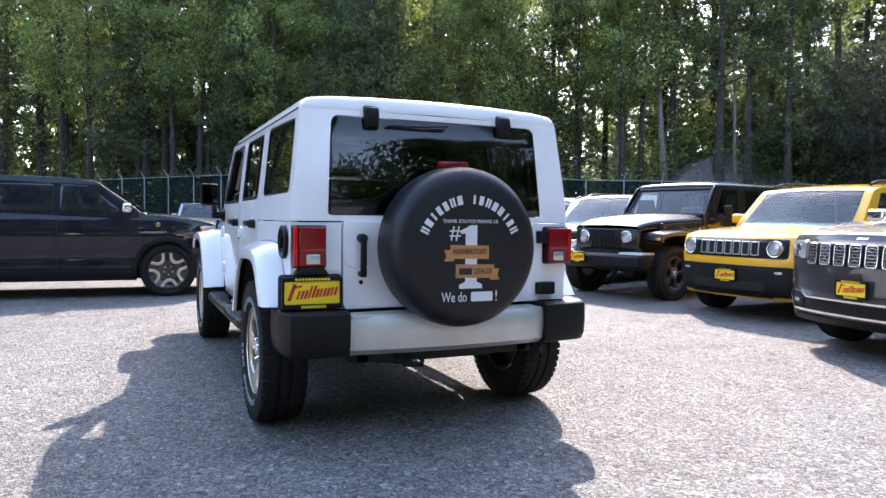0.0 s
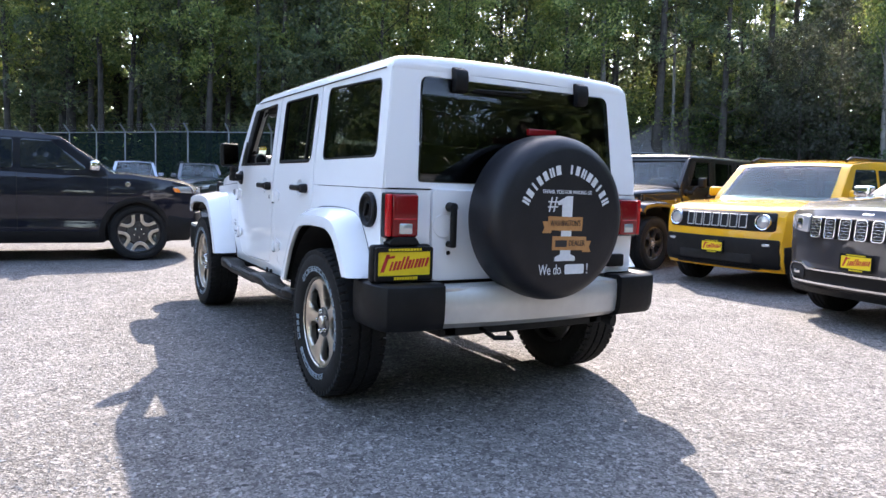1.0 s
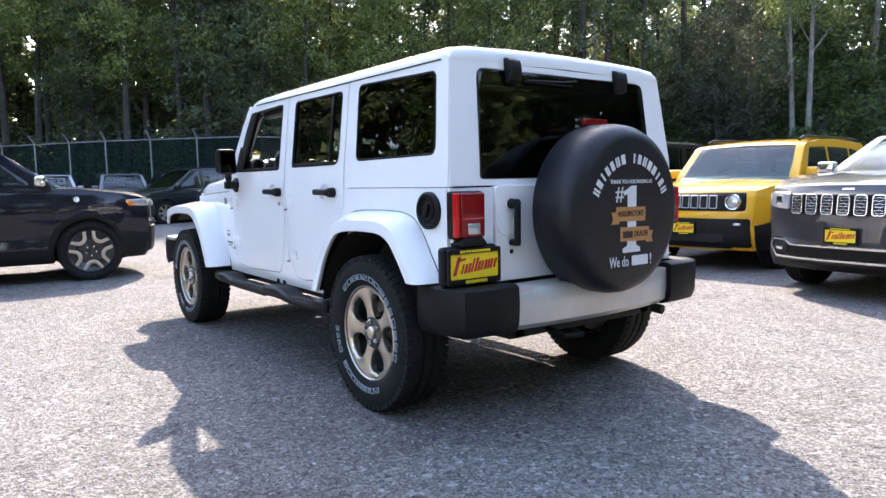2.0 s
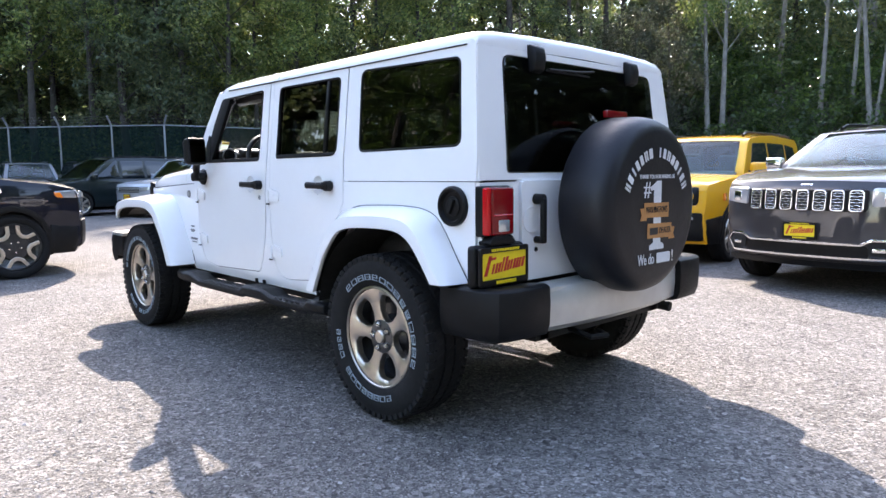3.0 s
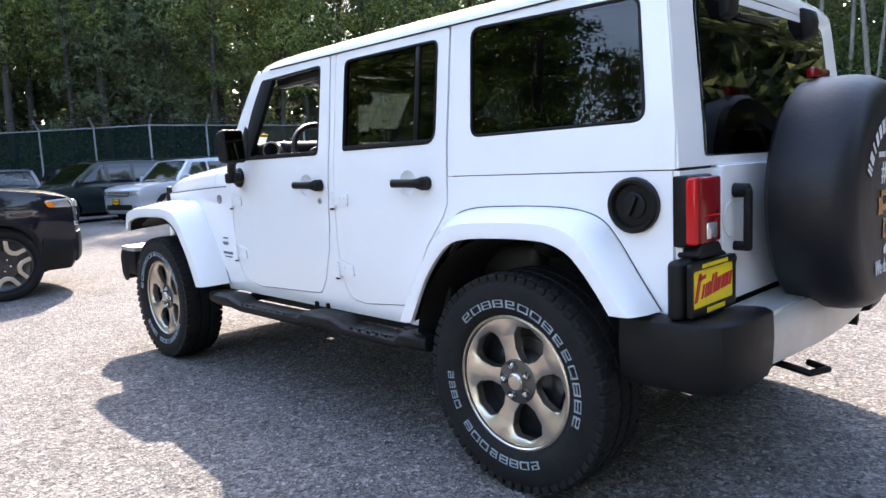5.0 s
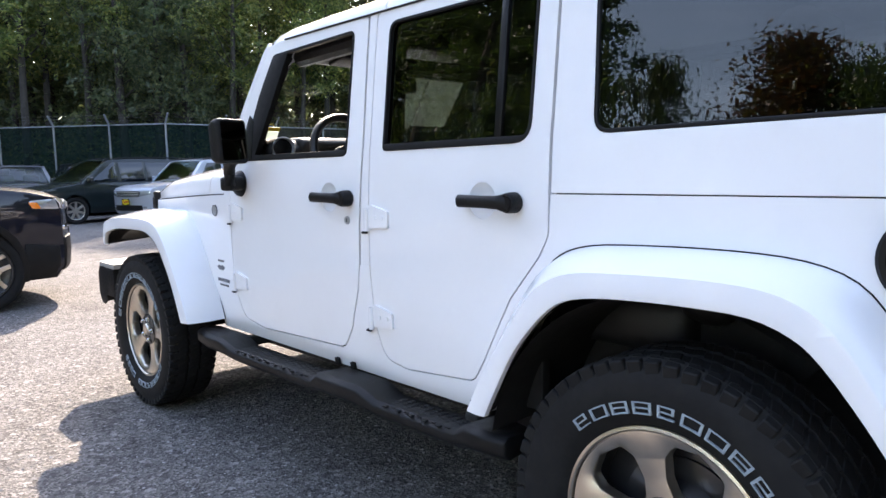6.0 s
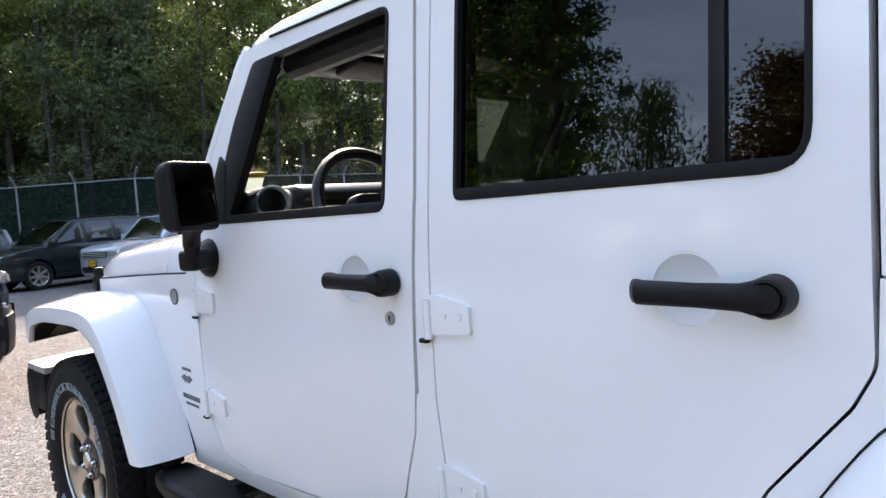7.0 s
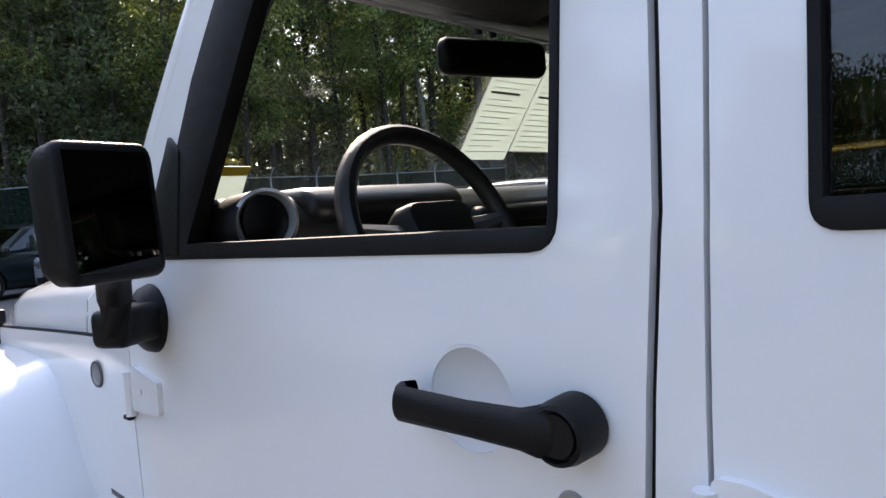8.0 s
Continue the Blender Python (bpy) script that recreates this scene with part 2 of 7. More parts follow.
def ring_panel(a, b, outer, inner, cuts_v=(), bevel=0.003):
    """A frame between two outlines of equal count, with thickness."""
    bm = bmesh.new()
    va, vb = [bm.verts.new((0, *p)) for p in a], [bm.verts.new((0, *p)) for p in b]
    for i in range(len(a)):
        k = (i + 1) % len(a)
        bm.faces.new((va[i], va[k], vb[k], vb[i]))
    for c in cuts_v:
        bmesh.ops.bisect_plane(bm, geom=bm.verts[:] + bm.edges[:] + bm.faces[:], dist=1e-5, plane_co=(0, 0, c), plane_no=(0, 0, 1))
    geo = bmesh.ops.extrude_face_region(bm, geom=bm.faces[:])["geom"]
    front = {v for v in geo if isinstance(v, bmesh.types.BMVert)}
    for v in bm.verts:
        v.co = (outer if v in front else inner)(v.co.y, v.co.z)
    bmesh.ops.recalc_face_normals(bm, faces=bm.faces)
    return bevelled(bm, bevel, 2, 50)


def loft(rows, loop=True, caps=True, closed=False):
    """Skin over rows of points; loop closes each row, closed joins the last row to the first."""
    bm = bmesh.new()
    vs = [[bm.verts.new(p) for p in r] for r in rows]
    n = len(rows[0])
    for i in range(len(rows) if closed else len(rows) - 1):
        a, b = vs[i], vs[(i + 1) % len(rows)]
        for j in range(n if loop else n - 1):
            k = (j + 1) % n
            bm.faces.new((a[j], a[k], b[k], b[j]))
    if caps and loop and not closed:
        bm.faces.new(vs[0][::-1])
        bm.faces.new(vs[-1])
    bmesh.ops.recalc_face_normals(bm, faces=bm.faces)
    return bm


def lathe(profile, seg=48, axis="x", closed=False):
    """Turns (along, radius) round an axis."""
    rows = []
    for i in range(seg):
        c, s = math.cos(math.tau * i / seg), math.sin(math.tau * i / seg)
        rows.append([(a, r * c, r * s) if axis == "x" else (r * s, a, r * c) if axis == "y" else (r * c, r * s, a) for a, r in profile])
    return loft(rows, loop=closed, caps=False, closed=True)


def tube(pts, r, seg=8, caps=True):
    """A round bar along points; r may be one radius or one for each point."""
    rows, pts = [], [Vector(p) for p in pts]
    up = Vector((0.03, 0.05, 1)).normalized()
    for i, p in enumerate(pts):
        d = (pts[min(i + 1, len(pts) - 1)] - pts[max(i - 1, 0)]).normalized()
        ref = up if abs(d.dot(up)) < 0.95 else Vector((1, 0.1, 0)).normalized()
        a = d.cross(ref).normalized()
        b = d.cross(a)
        rr = r[i] if isinstance(r, (list, tuple)) else r
        rows.append([p + (a * math.cos(math.tau * j / seg) + b * math.sin(math.tau * j / seg)) * rr for j in range(seg)])
    return loft(rows, True, caps)


def prism(loop, axis, a, b, bevel=0.0, seg=2):
    """An outline in the two other axes, drawn out along one axis from a to b."""
    put = {"x": lambda w, u, v: (w, u, v), "y": lambda w, u, v: (u, w, v), "z": lambda w, u, v: (u, v, w)}[axis]
    bm = loft([[put(a, u, v) for u, v in loop], [put(b, u, v) for u, v in loop]])
    return bevelled(bm, bevel, seg)


def interp(table, t):
    if t <= table[0][0]:
        return table[0][1]
    for (a, va), (b, vb) in zip(table, table[1:]):
        if t <= b:
            return va + (vb - va) * (t - a) / (b - a)
    return table[-1][1]


def words(text, size, m, mat, parent, name="lettering", width=None, depth=0.001):
    """Raised lettering in the built-in font, as a mesh; m places its centre, letters face local +z."""
    cu = bpy.data.curves.new(name, "FONT")
    cu.body, cu.size, cu.extrude, cu.align_x, cu.align_y = text, size, depth, "CENTER", "CENTER"
    cu.resolution_u = 3
    ob = bpy.data.objects.new(name, cu)
    scene.collection.objects.link(ob)
    bpy.context.view_layer.update()
    me = bpy.data.meshes.new_from_object(ob.evaluated_get(bpy.context.evaluated_depsgraph_get()))
    bpy.data.objects.remove(ob)
    bm = bmesh.new()
    bm.from_mesh(me)
    bpy.data.meshes.remove(me)
    if width:
        xs = [v.co.x for v in bm.verts]
        moved(bm, Matrix.Diagonal((width / (max(xs) - min(xs)), 1, 1, 1)))
    return part(name, moved(bm, m), mat, parent)

# ---- ground ----
EAST = [(-30.0, 34.5), (2.0, 33.0), (14.5, 31.0), (21.5, 26.0), (24.4, 19.5), (40.0, 30.0)]


def ground_z(x, y):
    """Level lot; outside the fence on the east side a bank climbs."""
    d = x - interp(EAST, y) - 0.6
    return 8.2 * (1 - math.exp(-d / 7.0)) if d > 0 else 0.0


GRAVEL = material("gravel", (0.30, 0.29, 0.28), 0.9, spec=0.35)
gc = coords(GRAVEL)
cells = node(GRAVEL, "ShaderNodeTexVoronoi", Scale=48.0, Randomness=1.0)
link(GRAVEL, gc, cells.inputs["Vector"])
fines = node(GRAVEL, "ShaderNodeTexVoronoi", Scale=115.0)
link(GRAVEL, gc, fines.inputs["Vector"])
sep = GRAVEL.node_tree.nodes.new("ShaderNodeSeparateColor")
link(GRAVEL, cells.outputs["Color"], sep.inputs["Color"])
sep2 = GRAVEL.node_tree.nodes.new("ShaderNodeSeparateColor")
link(GRAVEL, fines.outputs["Color"], sep2.inputs["Color"])
stone_tone = ramp(GRAVEL, sep.outputs["Red"], [(0.0, (0.049, 0.047, 0.045)), (0.45, (0.131, 0.124, 0.120)), (0.8, (0.224, 0.213, 0.203)), (1.0, (0.358, 0.340, 0.322))])
fine_tone = ramp(GRAVEL, sep2.outputs["Green"], [(0.0, (0.056, 0.052, 0.049)), (0.6, (0.153, 0.146, 0.140)), (1.0, (0.284, 0.271, 0.257))])
pick = ramp(GRAVEL, noise_tex(GRAVEL, 14, 4, 0.7), [(0.44, (0, 0, 0)), (0.54, (1, 1, 1))])
mixa = node(GRAVEL, "ShaderNodeMixRGB")
link(GRAVEL, pick, mixa.inputs["Fac"])
link(GRAVEL, stone_tone, mixa.inputs["Color1"])
link(GRAVEL, fine_tone, mixa.inputs["Color2"])
drift = ramp(GRAVEL, noise_tex(GRAVEL, 0.35, 6, 0.65), [(0.3, (0.76, 0.74, 0.72)), (0.52, (0.96, 0.94, 0.925)), (0.70, (1.06, 1.05, 1.04))])
mixb = node(GRAVEL, "ShaderNodeMixRGB", Fac=1.0)
mixb.blend_type = "MULTIPLY"
link(GRAVEL, mixa.outputs["Color"], mixb.inputs["Color1"])
link(GRAVEL, drift, mixb.inputs["Color2"])
# hand-sized patches of dust and darker fines, and scattered dark crumbs
patch = ramp(GRAVEL, noise_tex(GRAVEL, 3.2, 5, 0.72), [(0.34, (0.80, 0.79, 0.78)), (0.50, (1.0, 1.0, 1.0)), (0.66, (1.14, 1.13, 1.11))])
mixc = node(GRAVEL, "ShaderNodeMixRGB", Fac=1.0)
mixc.blend_type = "MULTIPLY"
link(GRAVEL, mixb.outputs["Color"], mixc.inputs["Color1"])
link(GRAVEL, patch, mixc.inputs["Color2"])
crumbs = ramp(GRAVEL, noise_tex(GRAVEL, 26, 3, 0.6), [(0.27, (0.42, 0.41, 0.40)), (0.34, (1.0, 1.0, 1.0))])
mixd = node(GRAVEL, "ShaderNodeMixRGB", Fac=1.0)
mixd.blend_type = "MULTIPLY"
link(GRAVEL, mixc.outputs["Color"], mixd.inputs["Color1"])
link(GRAVEL, crumbs, mixd.inputs["Color2"])
link(GRAVEL, mixd.outputs["Color"], shader(GRAVEL).inputs["Base Color"])
hgt = node(GRAVEL, "ShaderNodeMath")
hgt.operation = "ADD"
link(GRAVEL, cells.outputs["Distance"], hgt.inputs[0])
link(GRAVEL, fines.outputs["Distance"], hgt.inputs[1])
bump(GRAVEL, hgt.outputs[0], 0.8, 0.008)

bm = bmesh.new()
xs = [-900, -300, -120, -60, -40, -24, -12] + [4 * i for i in range(4)] + [16 + 1.5 * i for i in range(28)] + [62, 80, 120, 300, 900]
ys = [-900, -300, -120, -60] + [-45 + 3 * i for i in range(36)] + [80, 120, 300, 900]
grid = [[bm.verts.new((x, y, ground_z(x, y))) for x in xs] for y in ys]
for j in range(len(ys) - 1):
    for i in range(len(xs) - 1):
        bm.faces.new((grid[j][i], grid[j][i + 1], grid[j + 1][i + 1], grid[j + 1][i]))
tagged(part("ground", bm, GRAVEL), "pale grey crushed gravel lot", "ground", kind="structure")

# loose stones lying on the lot, thickest where the walk passes
STONE = material("loose_stone", (0.3, 0.29, 0.28), 0.85)
isl = STONE.node_tree.nodes.new("ShaderNodeNewGeometry").outputs["Random Per Island"]
link(STONE, ramp(STONE, isl, [(0.0, (0.111, 0.109, 0.106)), (0.5, (0.200, 0.192, 0.185)), (0.85, (0.281, 0.272, 0.261)), (1.0, (0.407, 0.396, 0.377))]), shader(STONE).inputs["Base Color"])


def loose_stones(count):
    rnd = random.Random(5)
    verts, faces = [], []
    octa = [(1, 0, 0), (0, 1, 0), (-1, 0, 0), (0, -1, 0), (0, 0, 1), (0, 0, -1)]
    tris = [(0, 1, 4), (1, 2, 4), (2, 3, 4), (3, 0, 4), (1, 0, 5), (2, 1, 5), (3, 2, 5), (0, 3, 5)]
    for _ in range(count):
        x, y = rnd.triangular(-6.5, 4.5, -2.2), rnd.triangular(-3.4, 9.0, -1.0)
        r = 0.0045 + 0.0050 * rnd.random() ** 3 + (0.006 if rnd.random() < 0.006 else 0)
        a = rnd.uniform(0, math.tau)
        c, s = math.cos(a), math.sin(a)
        sx, sy, sz = rnd.uniform(0.8, 1.5), rnd.uniform(0.7, 1.1), rnd.uniform(0.35, 0.6)
        k = len(verts)
        for u, v, w in octa:
            j = rnd.uniform(0.8, 1.2)
            u, v, w = u * sx * j, v * sy * j, w * sz * j
            verts.append((x + r * (u * c - v * s), y + r * (u * s + v * c), r * 0.12 + r * w))
        faces += [(k + p, k + q, k + t) for p, q, t in tris]
    me = bpy.data.meshes.new("loose_stones")
    me.from_pydata(verts, [], faces)
    me.materials.append(STONE)
    return new("loose_stones", me)


tagged(loose_stones(36000), "loose angular grey stones strewn over the lot", "gravel", kind="stuff")

# ---- wheels ----
def tyre_bm(radius, rim_r, width, blocks=0, sd=1):
    """A tyre about the x axis: rounded sidewalls, grooved tread, shoulder blocks."""
    h = width / 2
    prof = [(-h * 0.72, rim_r), (-h * 0.86, rim_r + 0.012), (-h * 0.97, rim_r + (radius - rim_r) * 0.30), (-h, rim_r + (radius - rim_r) * 0.52),
            (-h * 0.97, rim_r + (radius - rim_r) * 0.76), (-h * 0.90, radius - 0.022), (-h * 0.82, radius - 0.008)]
    groove = []
    for c in (-0.45, -0.15, 0.15, 0.45):
        groove += [((c - 0.045) * 2 * h * 0.8, radius), ((c - 0.03) * 2 * h * 0.8, radius - 0.009), ((c + 0.03) * 2 * h * 0.8, radius - 0.009), ((c + 0.045) * 2 * h * 0.8, radius)]
    prof = prof + groove + [(-a, r) for a, r in reversed(prof)]
    bm = lathe(prof, 64)
    if blocks:
        rnd = random.Random(sd)
        parts = []
        for i in range(blocks):
            for s in (-1, 1):
                a = math.tau * (i + (0.5 if s > 0 else 0)) / blocks
                b = box(-0.022, 0.021, -math.pi * radius / blocks * 0.76, math.pi * radius / blocks * 0.76, -0.034, 0.003, 0.003, 1)
                moved(b, Matrix.Rotation(-a, 4, "X") @ Matrix.Translation((s * h * 0.80, 0, radius - 0.005)) @ Matrix.Rotation(s * 0.16, 4, "Y") @ Matrix.Rotation(s * 0.12, 4, "Z"))
                parts.append(b)
                for lane in (-0.30, 0.0, 0.30):
                    if s > 0:
                        b = box(-0.024, 0.024, -math.pi * radius / blocks * 0.55, math.pi * radius / blocks * 0.55, -0.012, 0.0025, 0.002, 1)
                        parts.append(moved(b, Matrix.Rotation(-a - lane * 0.2 - rnd.uniform(0, 0.02), 4, "X") @ Matrix.Translation((lane * 2 * h * 0.8, 0, radius - 0.001)) @ Matrix.Rotation(0.35, 4, "Z")))
        return bm, joined(*parts)
    return bm, None


# plain bars of a letter's size
GLYPHS = (((0.05, 0, 0.36, 1), (0.52, 0, 0.83, 1)), ((0.08, 0, 0.78, 1),), ((0.28, 0, 0.62, 1),), ((0.05, 0, 0.86, 1),))
OUTLINES = (((0.04, 0, 0.16, 1), (0.82, 0, 0.94, 1), (0.16, 0.89, 0.82, 1), (0.16, 0.45, 0.82, 0.56), (0.16, 0, 0.82, 0.11)), ((0.02, 0, 0.14, 1), (0.84, 0, 0.96, 1), (0.14, 0.89, 0.84, 1), (0.14, 0, 0.84, 0.11)), ((0.08, 0, 0.20, 1), (0.72, 0.44, 0.84, 1), (0.20, 0.89, 0.72, 1), (0.20, 0.44, 0.72, 0.55), (0.20, 0, 0.88, 0.11)))


def letters_ring(r_mid, height, x, spans, depth=0.002):
    """Raised sidewall strokes, each set the size of one letter: (start degrees, count, letter width in degrees)."""
    out = []
    for start, count, step in spans:
        for i in range(count):
            for u0, v0, u1, v1 in OUTLINES[(i * 2 + i // 3 + count) % 3]:
                rows = []
                for u in (u0, (u0 + u1) / 2, u1):
                    t = radians(start - i * step - (u - 0.5) * step * 0.88)
                    lo, hi = r_mid + (v0 - 0.5) * height, r_mid + (v1 - 0.5) * height
                    rows.append([(xx, rr * math.cos(t), rr * math.sin(t)) for xx, rr in ((x - 0.004, lo), (x - 0.004, hi), (x + depth, hi), (x + depth, lo))])
                out.append(loft(rows))
    return joined(*out)


def five_spoke_rim(rim_r, x_face, deep, w=0.2):
    """Dished five-spoke alloy about x: outer lip, five broad spokes parted by almond-shaped pockets, hub."""
    pocket = rounded([(0.082, -0.016), (0.112, -0.048), (0.158, -0.068), (0.194, -0.060), (0.213, 0.004), (0.194, 0.060), (0.158, 0.066), (0.112, 0.046), (0.082, 0.016)], 0.02, 3)
    k = rim_r / 0.236
    loops = [[(rim_r * 0.985 * math.cos(math.tau * i / 70), rim_r * 0.985 * math.sin(math.tau * i / 70)) for i in range(70)]]
    for i in range(5):
        a = math.tau * (i + 0.5) / 5 + 0.575
        loops.append([(k * (r * math.cos(a) - t * math.sin(a)), k * (r * math.sin(a) + t * math.cos(a))) for r, t in pocket])

    def dish(u, v):
        r = math.hypot(u, v) / rim_r
        return x_face - 0.012 - 0.020 * (1 - abs(r - 0.15)) if r < 0.95 else x_face - 0.004

    face = panel(loops, lambda u, v: (dish(u, v), u, v), lambda u, v: (dish(u, v) - 0.038, u, v), bevel=0.005, seg=2)
    lip = lathe([(x_face - 0.03, rim_r * 0.985), (x_face, rim_r * 0.985), (x_face + 0.004, rim_r * 1.0), (x_face + 0.002, rim_r * 1.03), (x_face - 0.02, rim_r * 1.035)], 64)
    return joined(face, lip)


def jeep_wheel(parent, m, side, white_letters=True, blocks=56):
    """An off-road wheel under a car; its outer face looks to +x before m turns it."""
    w = new("wheel")
    w.parent, w.matrix_basis = parent, m
    carcass, tread = tyre_bm(0.393, 0.238, 0.242, blocks)
    tyre = part("tyre", carcass, RUBBER, w, "black all-terrain tyre with raised lettering")
    tagged(part("tread", tread, RUBBER, tyre), kind="stuff")
    if white_letters:
        tagged(part("tyre_lettering", joined(letters_ring(0.288, 0.027, 0.1185, ((131, 14, 11.2), (206, 4, 7.6), (291, 8, 9.6))), ), LETTER, tyre, "outlined white sidewall lettering"), kind="stuff")
    part("rim", five_spoke_rim(0.236, 0.098, 0.05), RIM if white_letters else RIM_DARK, w, "machined five-spoke alloy rim" if white_letters else "dark grey five-spoke alloy rim")
    barrel = lathe([(0.095, 0.230), (0.03, 0.215), (-0.09, 0.212), (-0.10, 0.236)], 48)
    back = lathe([(0.046, 0.001), (0.046, 0.06), (0.0, 0.10), (-0.02, 0.215), (-0.03, 0.218)], 48)
    part("rim_pocket", joined(barrel, back), RIM_DARK, w, "dark grey painted pockets behind the spokes")
    part("brake_disc", lathe([(0.0, 0.05), (0.0, 0.15), (-0.02, 0.15), (-0.02, 0.05)], 32), RIM_DARK, w)
    nuts = [moved(lathe([(0.0, 0.0135), (0.016, 0.0135), (0.026, 0.008), (0.028, 0.0)], 8), Matrix.Translation((0.066, 0.057 * math.cos(math.tau * i / 5 + 0.575), 0.057 * math.sin(math.tau * i / 5 + 0.575)))) for i in range(5)]

    def n_at(i):
        return 0.057 * math.cos(math.tau * i / 5 + 0.575), 0.057 * math.sin(math.tau * i / 5 + 0.575)

    for i, n in enumerate(nuts):
        part("wheel_nut", n, CHROME, w)
        yy, zz = n_at(i)
        part("nut_well", moved(lathe([(0.050, 0.0205), (0.0775, 0.0205), (0.0785, 0.0190), (0.066, 0.0150), (0.066, 0.0)], 16), Matrix.Translation((0.0, yy, zz))), RIM_DARK, w, "dark well round a wheel nut")
    part("hub_face", lathe([(0.050, 0.082), (0.073, 0.080), (0.0755, 0.074), (0.0755, 0.0)], 32), HUB, w, "grey hub face")
    part("centre_cap", lathe([(0.055, 0.034), (0.084, 0.032), (0.091, 0.026), (0.092, 0.0)], 24), RIM, w, "silver hub cap")
    return w


def road_wheel(parent, m, radius, rim_r, width, spokes, spoke_mat, pocket_mat, twin=False, cups=False):
    """A road wheel with plain spokes; its outer face looks to +x before m turns it."""
    w = new("wheel")
    w.parent, w.matrix_basis = parent, m
    h = width / 2
    part("tyre", tyre_bm(radius, rim_r, width)[0], RUBBER, w)
    bms = [lathe([(h - 0.04, rim_r * 0.93), (h - 0.012, rim_r * 0.95), (h - 0.008, rim_r), (h - 0.02, rim_r * 1.03)], 48),
           lathe([(h - 0.05, rim_r * 0.22), (h - 0.022, rim_r * 0.2), (h - 0.018, 0.0)], 24)]
    if cups:
        part("rim_lip", bms[0], pocket_mat, w, "dark rim lip")
        bms = []
    for i in range(spokes):
        a = math.tau * i / spokes
        if cups:
            u = [(0.45, -0.07), (0.53, -0.24), (0.86, -0.47), (0.93, -0.33), (0.66, -0.14), (0.61, 0.0), (0.66, 0.14), (0.93, 0.33), (0.86, 0.47), (0.53, 0.24), (0.45, 0.07)]
            bms.append(moved(prism([(rim_r * p, rim_r * q) for p, q in u], "x", h - 0.045, h - 0.018, 0.004, 1), Matrix.Rotation(a, 4, "X")))
            continue
        for off in ((-0.14, 0.14) if twin else (0,)):
            lo = [(rim_r * 0.12, -rim_r * (0.055 if twin else 0.12)), (rim_r * 0.12, rim_r * (0.055 if twin else 0.12)), (rim_r * 0.95, rim_r * (0.06 if twin else 0.14)), (rim_r * 0.95, -rim_r * (0.06 if twin else 0.14))]
            b = prism(lo, "x", h - 0.045, h - 0.020, 0.005, 1)
            bms.append(moved(b, Matrix.Rotation(a + off, 4, "X")))
    part("rim", joined(*bms), spoke_mat, w)
    if cups:
        part("rim_face", lathe([(h - 0.026, 0.0), (h - 0.030, rim_r * 0.2), (h - 0.034, rim_r * 0.56), (h - 0.06, rim_r * 0.62)], 32), pocket_mat, w)
        for i in range(5):
            part("wheel_nut", moved(lathe([(0.0, 0.011), (0.014, 0.009), (0.015, 0.0)], 8), Matrix.Translation((h - 0.030, 0.06 * math.cos(math.tau * i / 5), 0.06 * math.sin(math.tau * i / 5)))), CHROME, w)
    part("rim_pocket", lathe([(h - 0.065, 0.0), (h - 0.065, rim_r * 0.7), (h - 0.03, rim_r * 0.95), (-h * 0.8, rim_r * 0.95)], 32), pocket_mat, w)
    return w

# ---- the four-door off-road car ----
SIDE = [(0.45, 0.765), (0.55, 0.778), (0.70, 0.793), (0.85, 0.800), (1.00, 0.802), (1.13, 0.800), (1.25, 0.793), (1.40, 0.776), (1.55, 0.760), (1.70, 0.742), (1.80, 0.728)]
CUTS = (0.55, 0.70, 0.85, 1.0, 1.13, 1.25, 1.40, 1.55)


def half_width(y, z):
    """Half the car's width at a place on its flank; it draws in ahead of the doors."""
    w = interp(SIDE, z)
    return w - max(0, y - 2.02) * 0.07


def flank(s, out=0.0):
    return lambda y, z: (s * (half_width(y, z) + out), y, z)


def rear_y(z):
    """Where the tail's face stands at each height."""
    return interp([(0.60, -0.585), (1.13, -0.580), (1.25, -0.570), (1.75, -0.515)], z)


def tail(out=0.0):
    return lambda x, z: (x, rear_y(z) - out, z)


FRONT_DOOR = rounded([(1.141, 1.690, 0.02), (1.136, 1.27, 0), (1.162, 0.88, 0.1), (1.174, 0.80, 0.1), (1.228, 0.655, 0.06), (1.285, 0.575, 0.06), (1.864, 0.556, 0.1), (2.020, 0.580, 0.08),
                      (2.082, 0.705, 0.08), (2.072, 1.117, 0.05), (2.072, 1.190, 0.03), (2.062, 1.255, 0.03), (1.945, 1.447, 0.15), (1.826, 1.618, 0.10), (1.774, 1.684, 0.02), (1.700, 1.690, 0.02)], 0.02, 4)
REAR_DOOR = rounded([(0.366, 1.690, 0.02), (0.366, 1.128, 0), (0.366, 1.02, 0.06), (0.393, 0.969, 0.05), (0.495, 0.845, 0.1), (0.600, 0.660, 0.06), (0.650, 0.585, 0.05), (0.945, 0.560, 0.1),
                     (1.055, 0.575, 0.07), (1.090, 0.690, 0.08), (1.100, 0.885, 0.1), (1.092, 1.27, 0), (1.090, 1.690, 0.02)], 0.02, 4)
FRONT_WINDOW = rounded([(1.211, 1.660, 0.03), (1.220, 1.241, 0.03), (1.958, 1.241, 0.015), (1.917, 1.330, 0.06), (1.838, 1.497, 0.10), (1.742, 1.647, 0.04)], 0.03, 4)
REAR_WINDOW = rounded([(0.424, 1.656, 0.04), (0.426, 1.253, 0.06), (1.028, 1.251, 0.02), (1.026, 1.656, 0.04)], 0.03, 5)
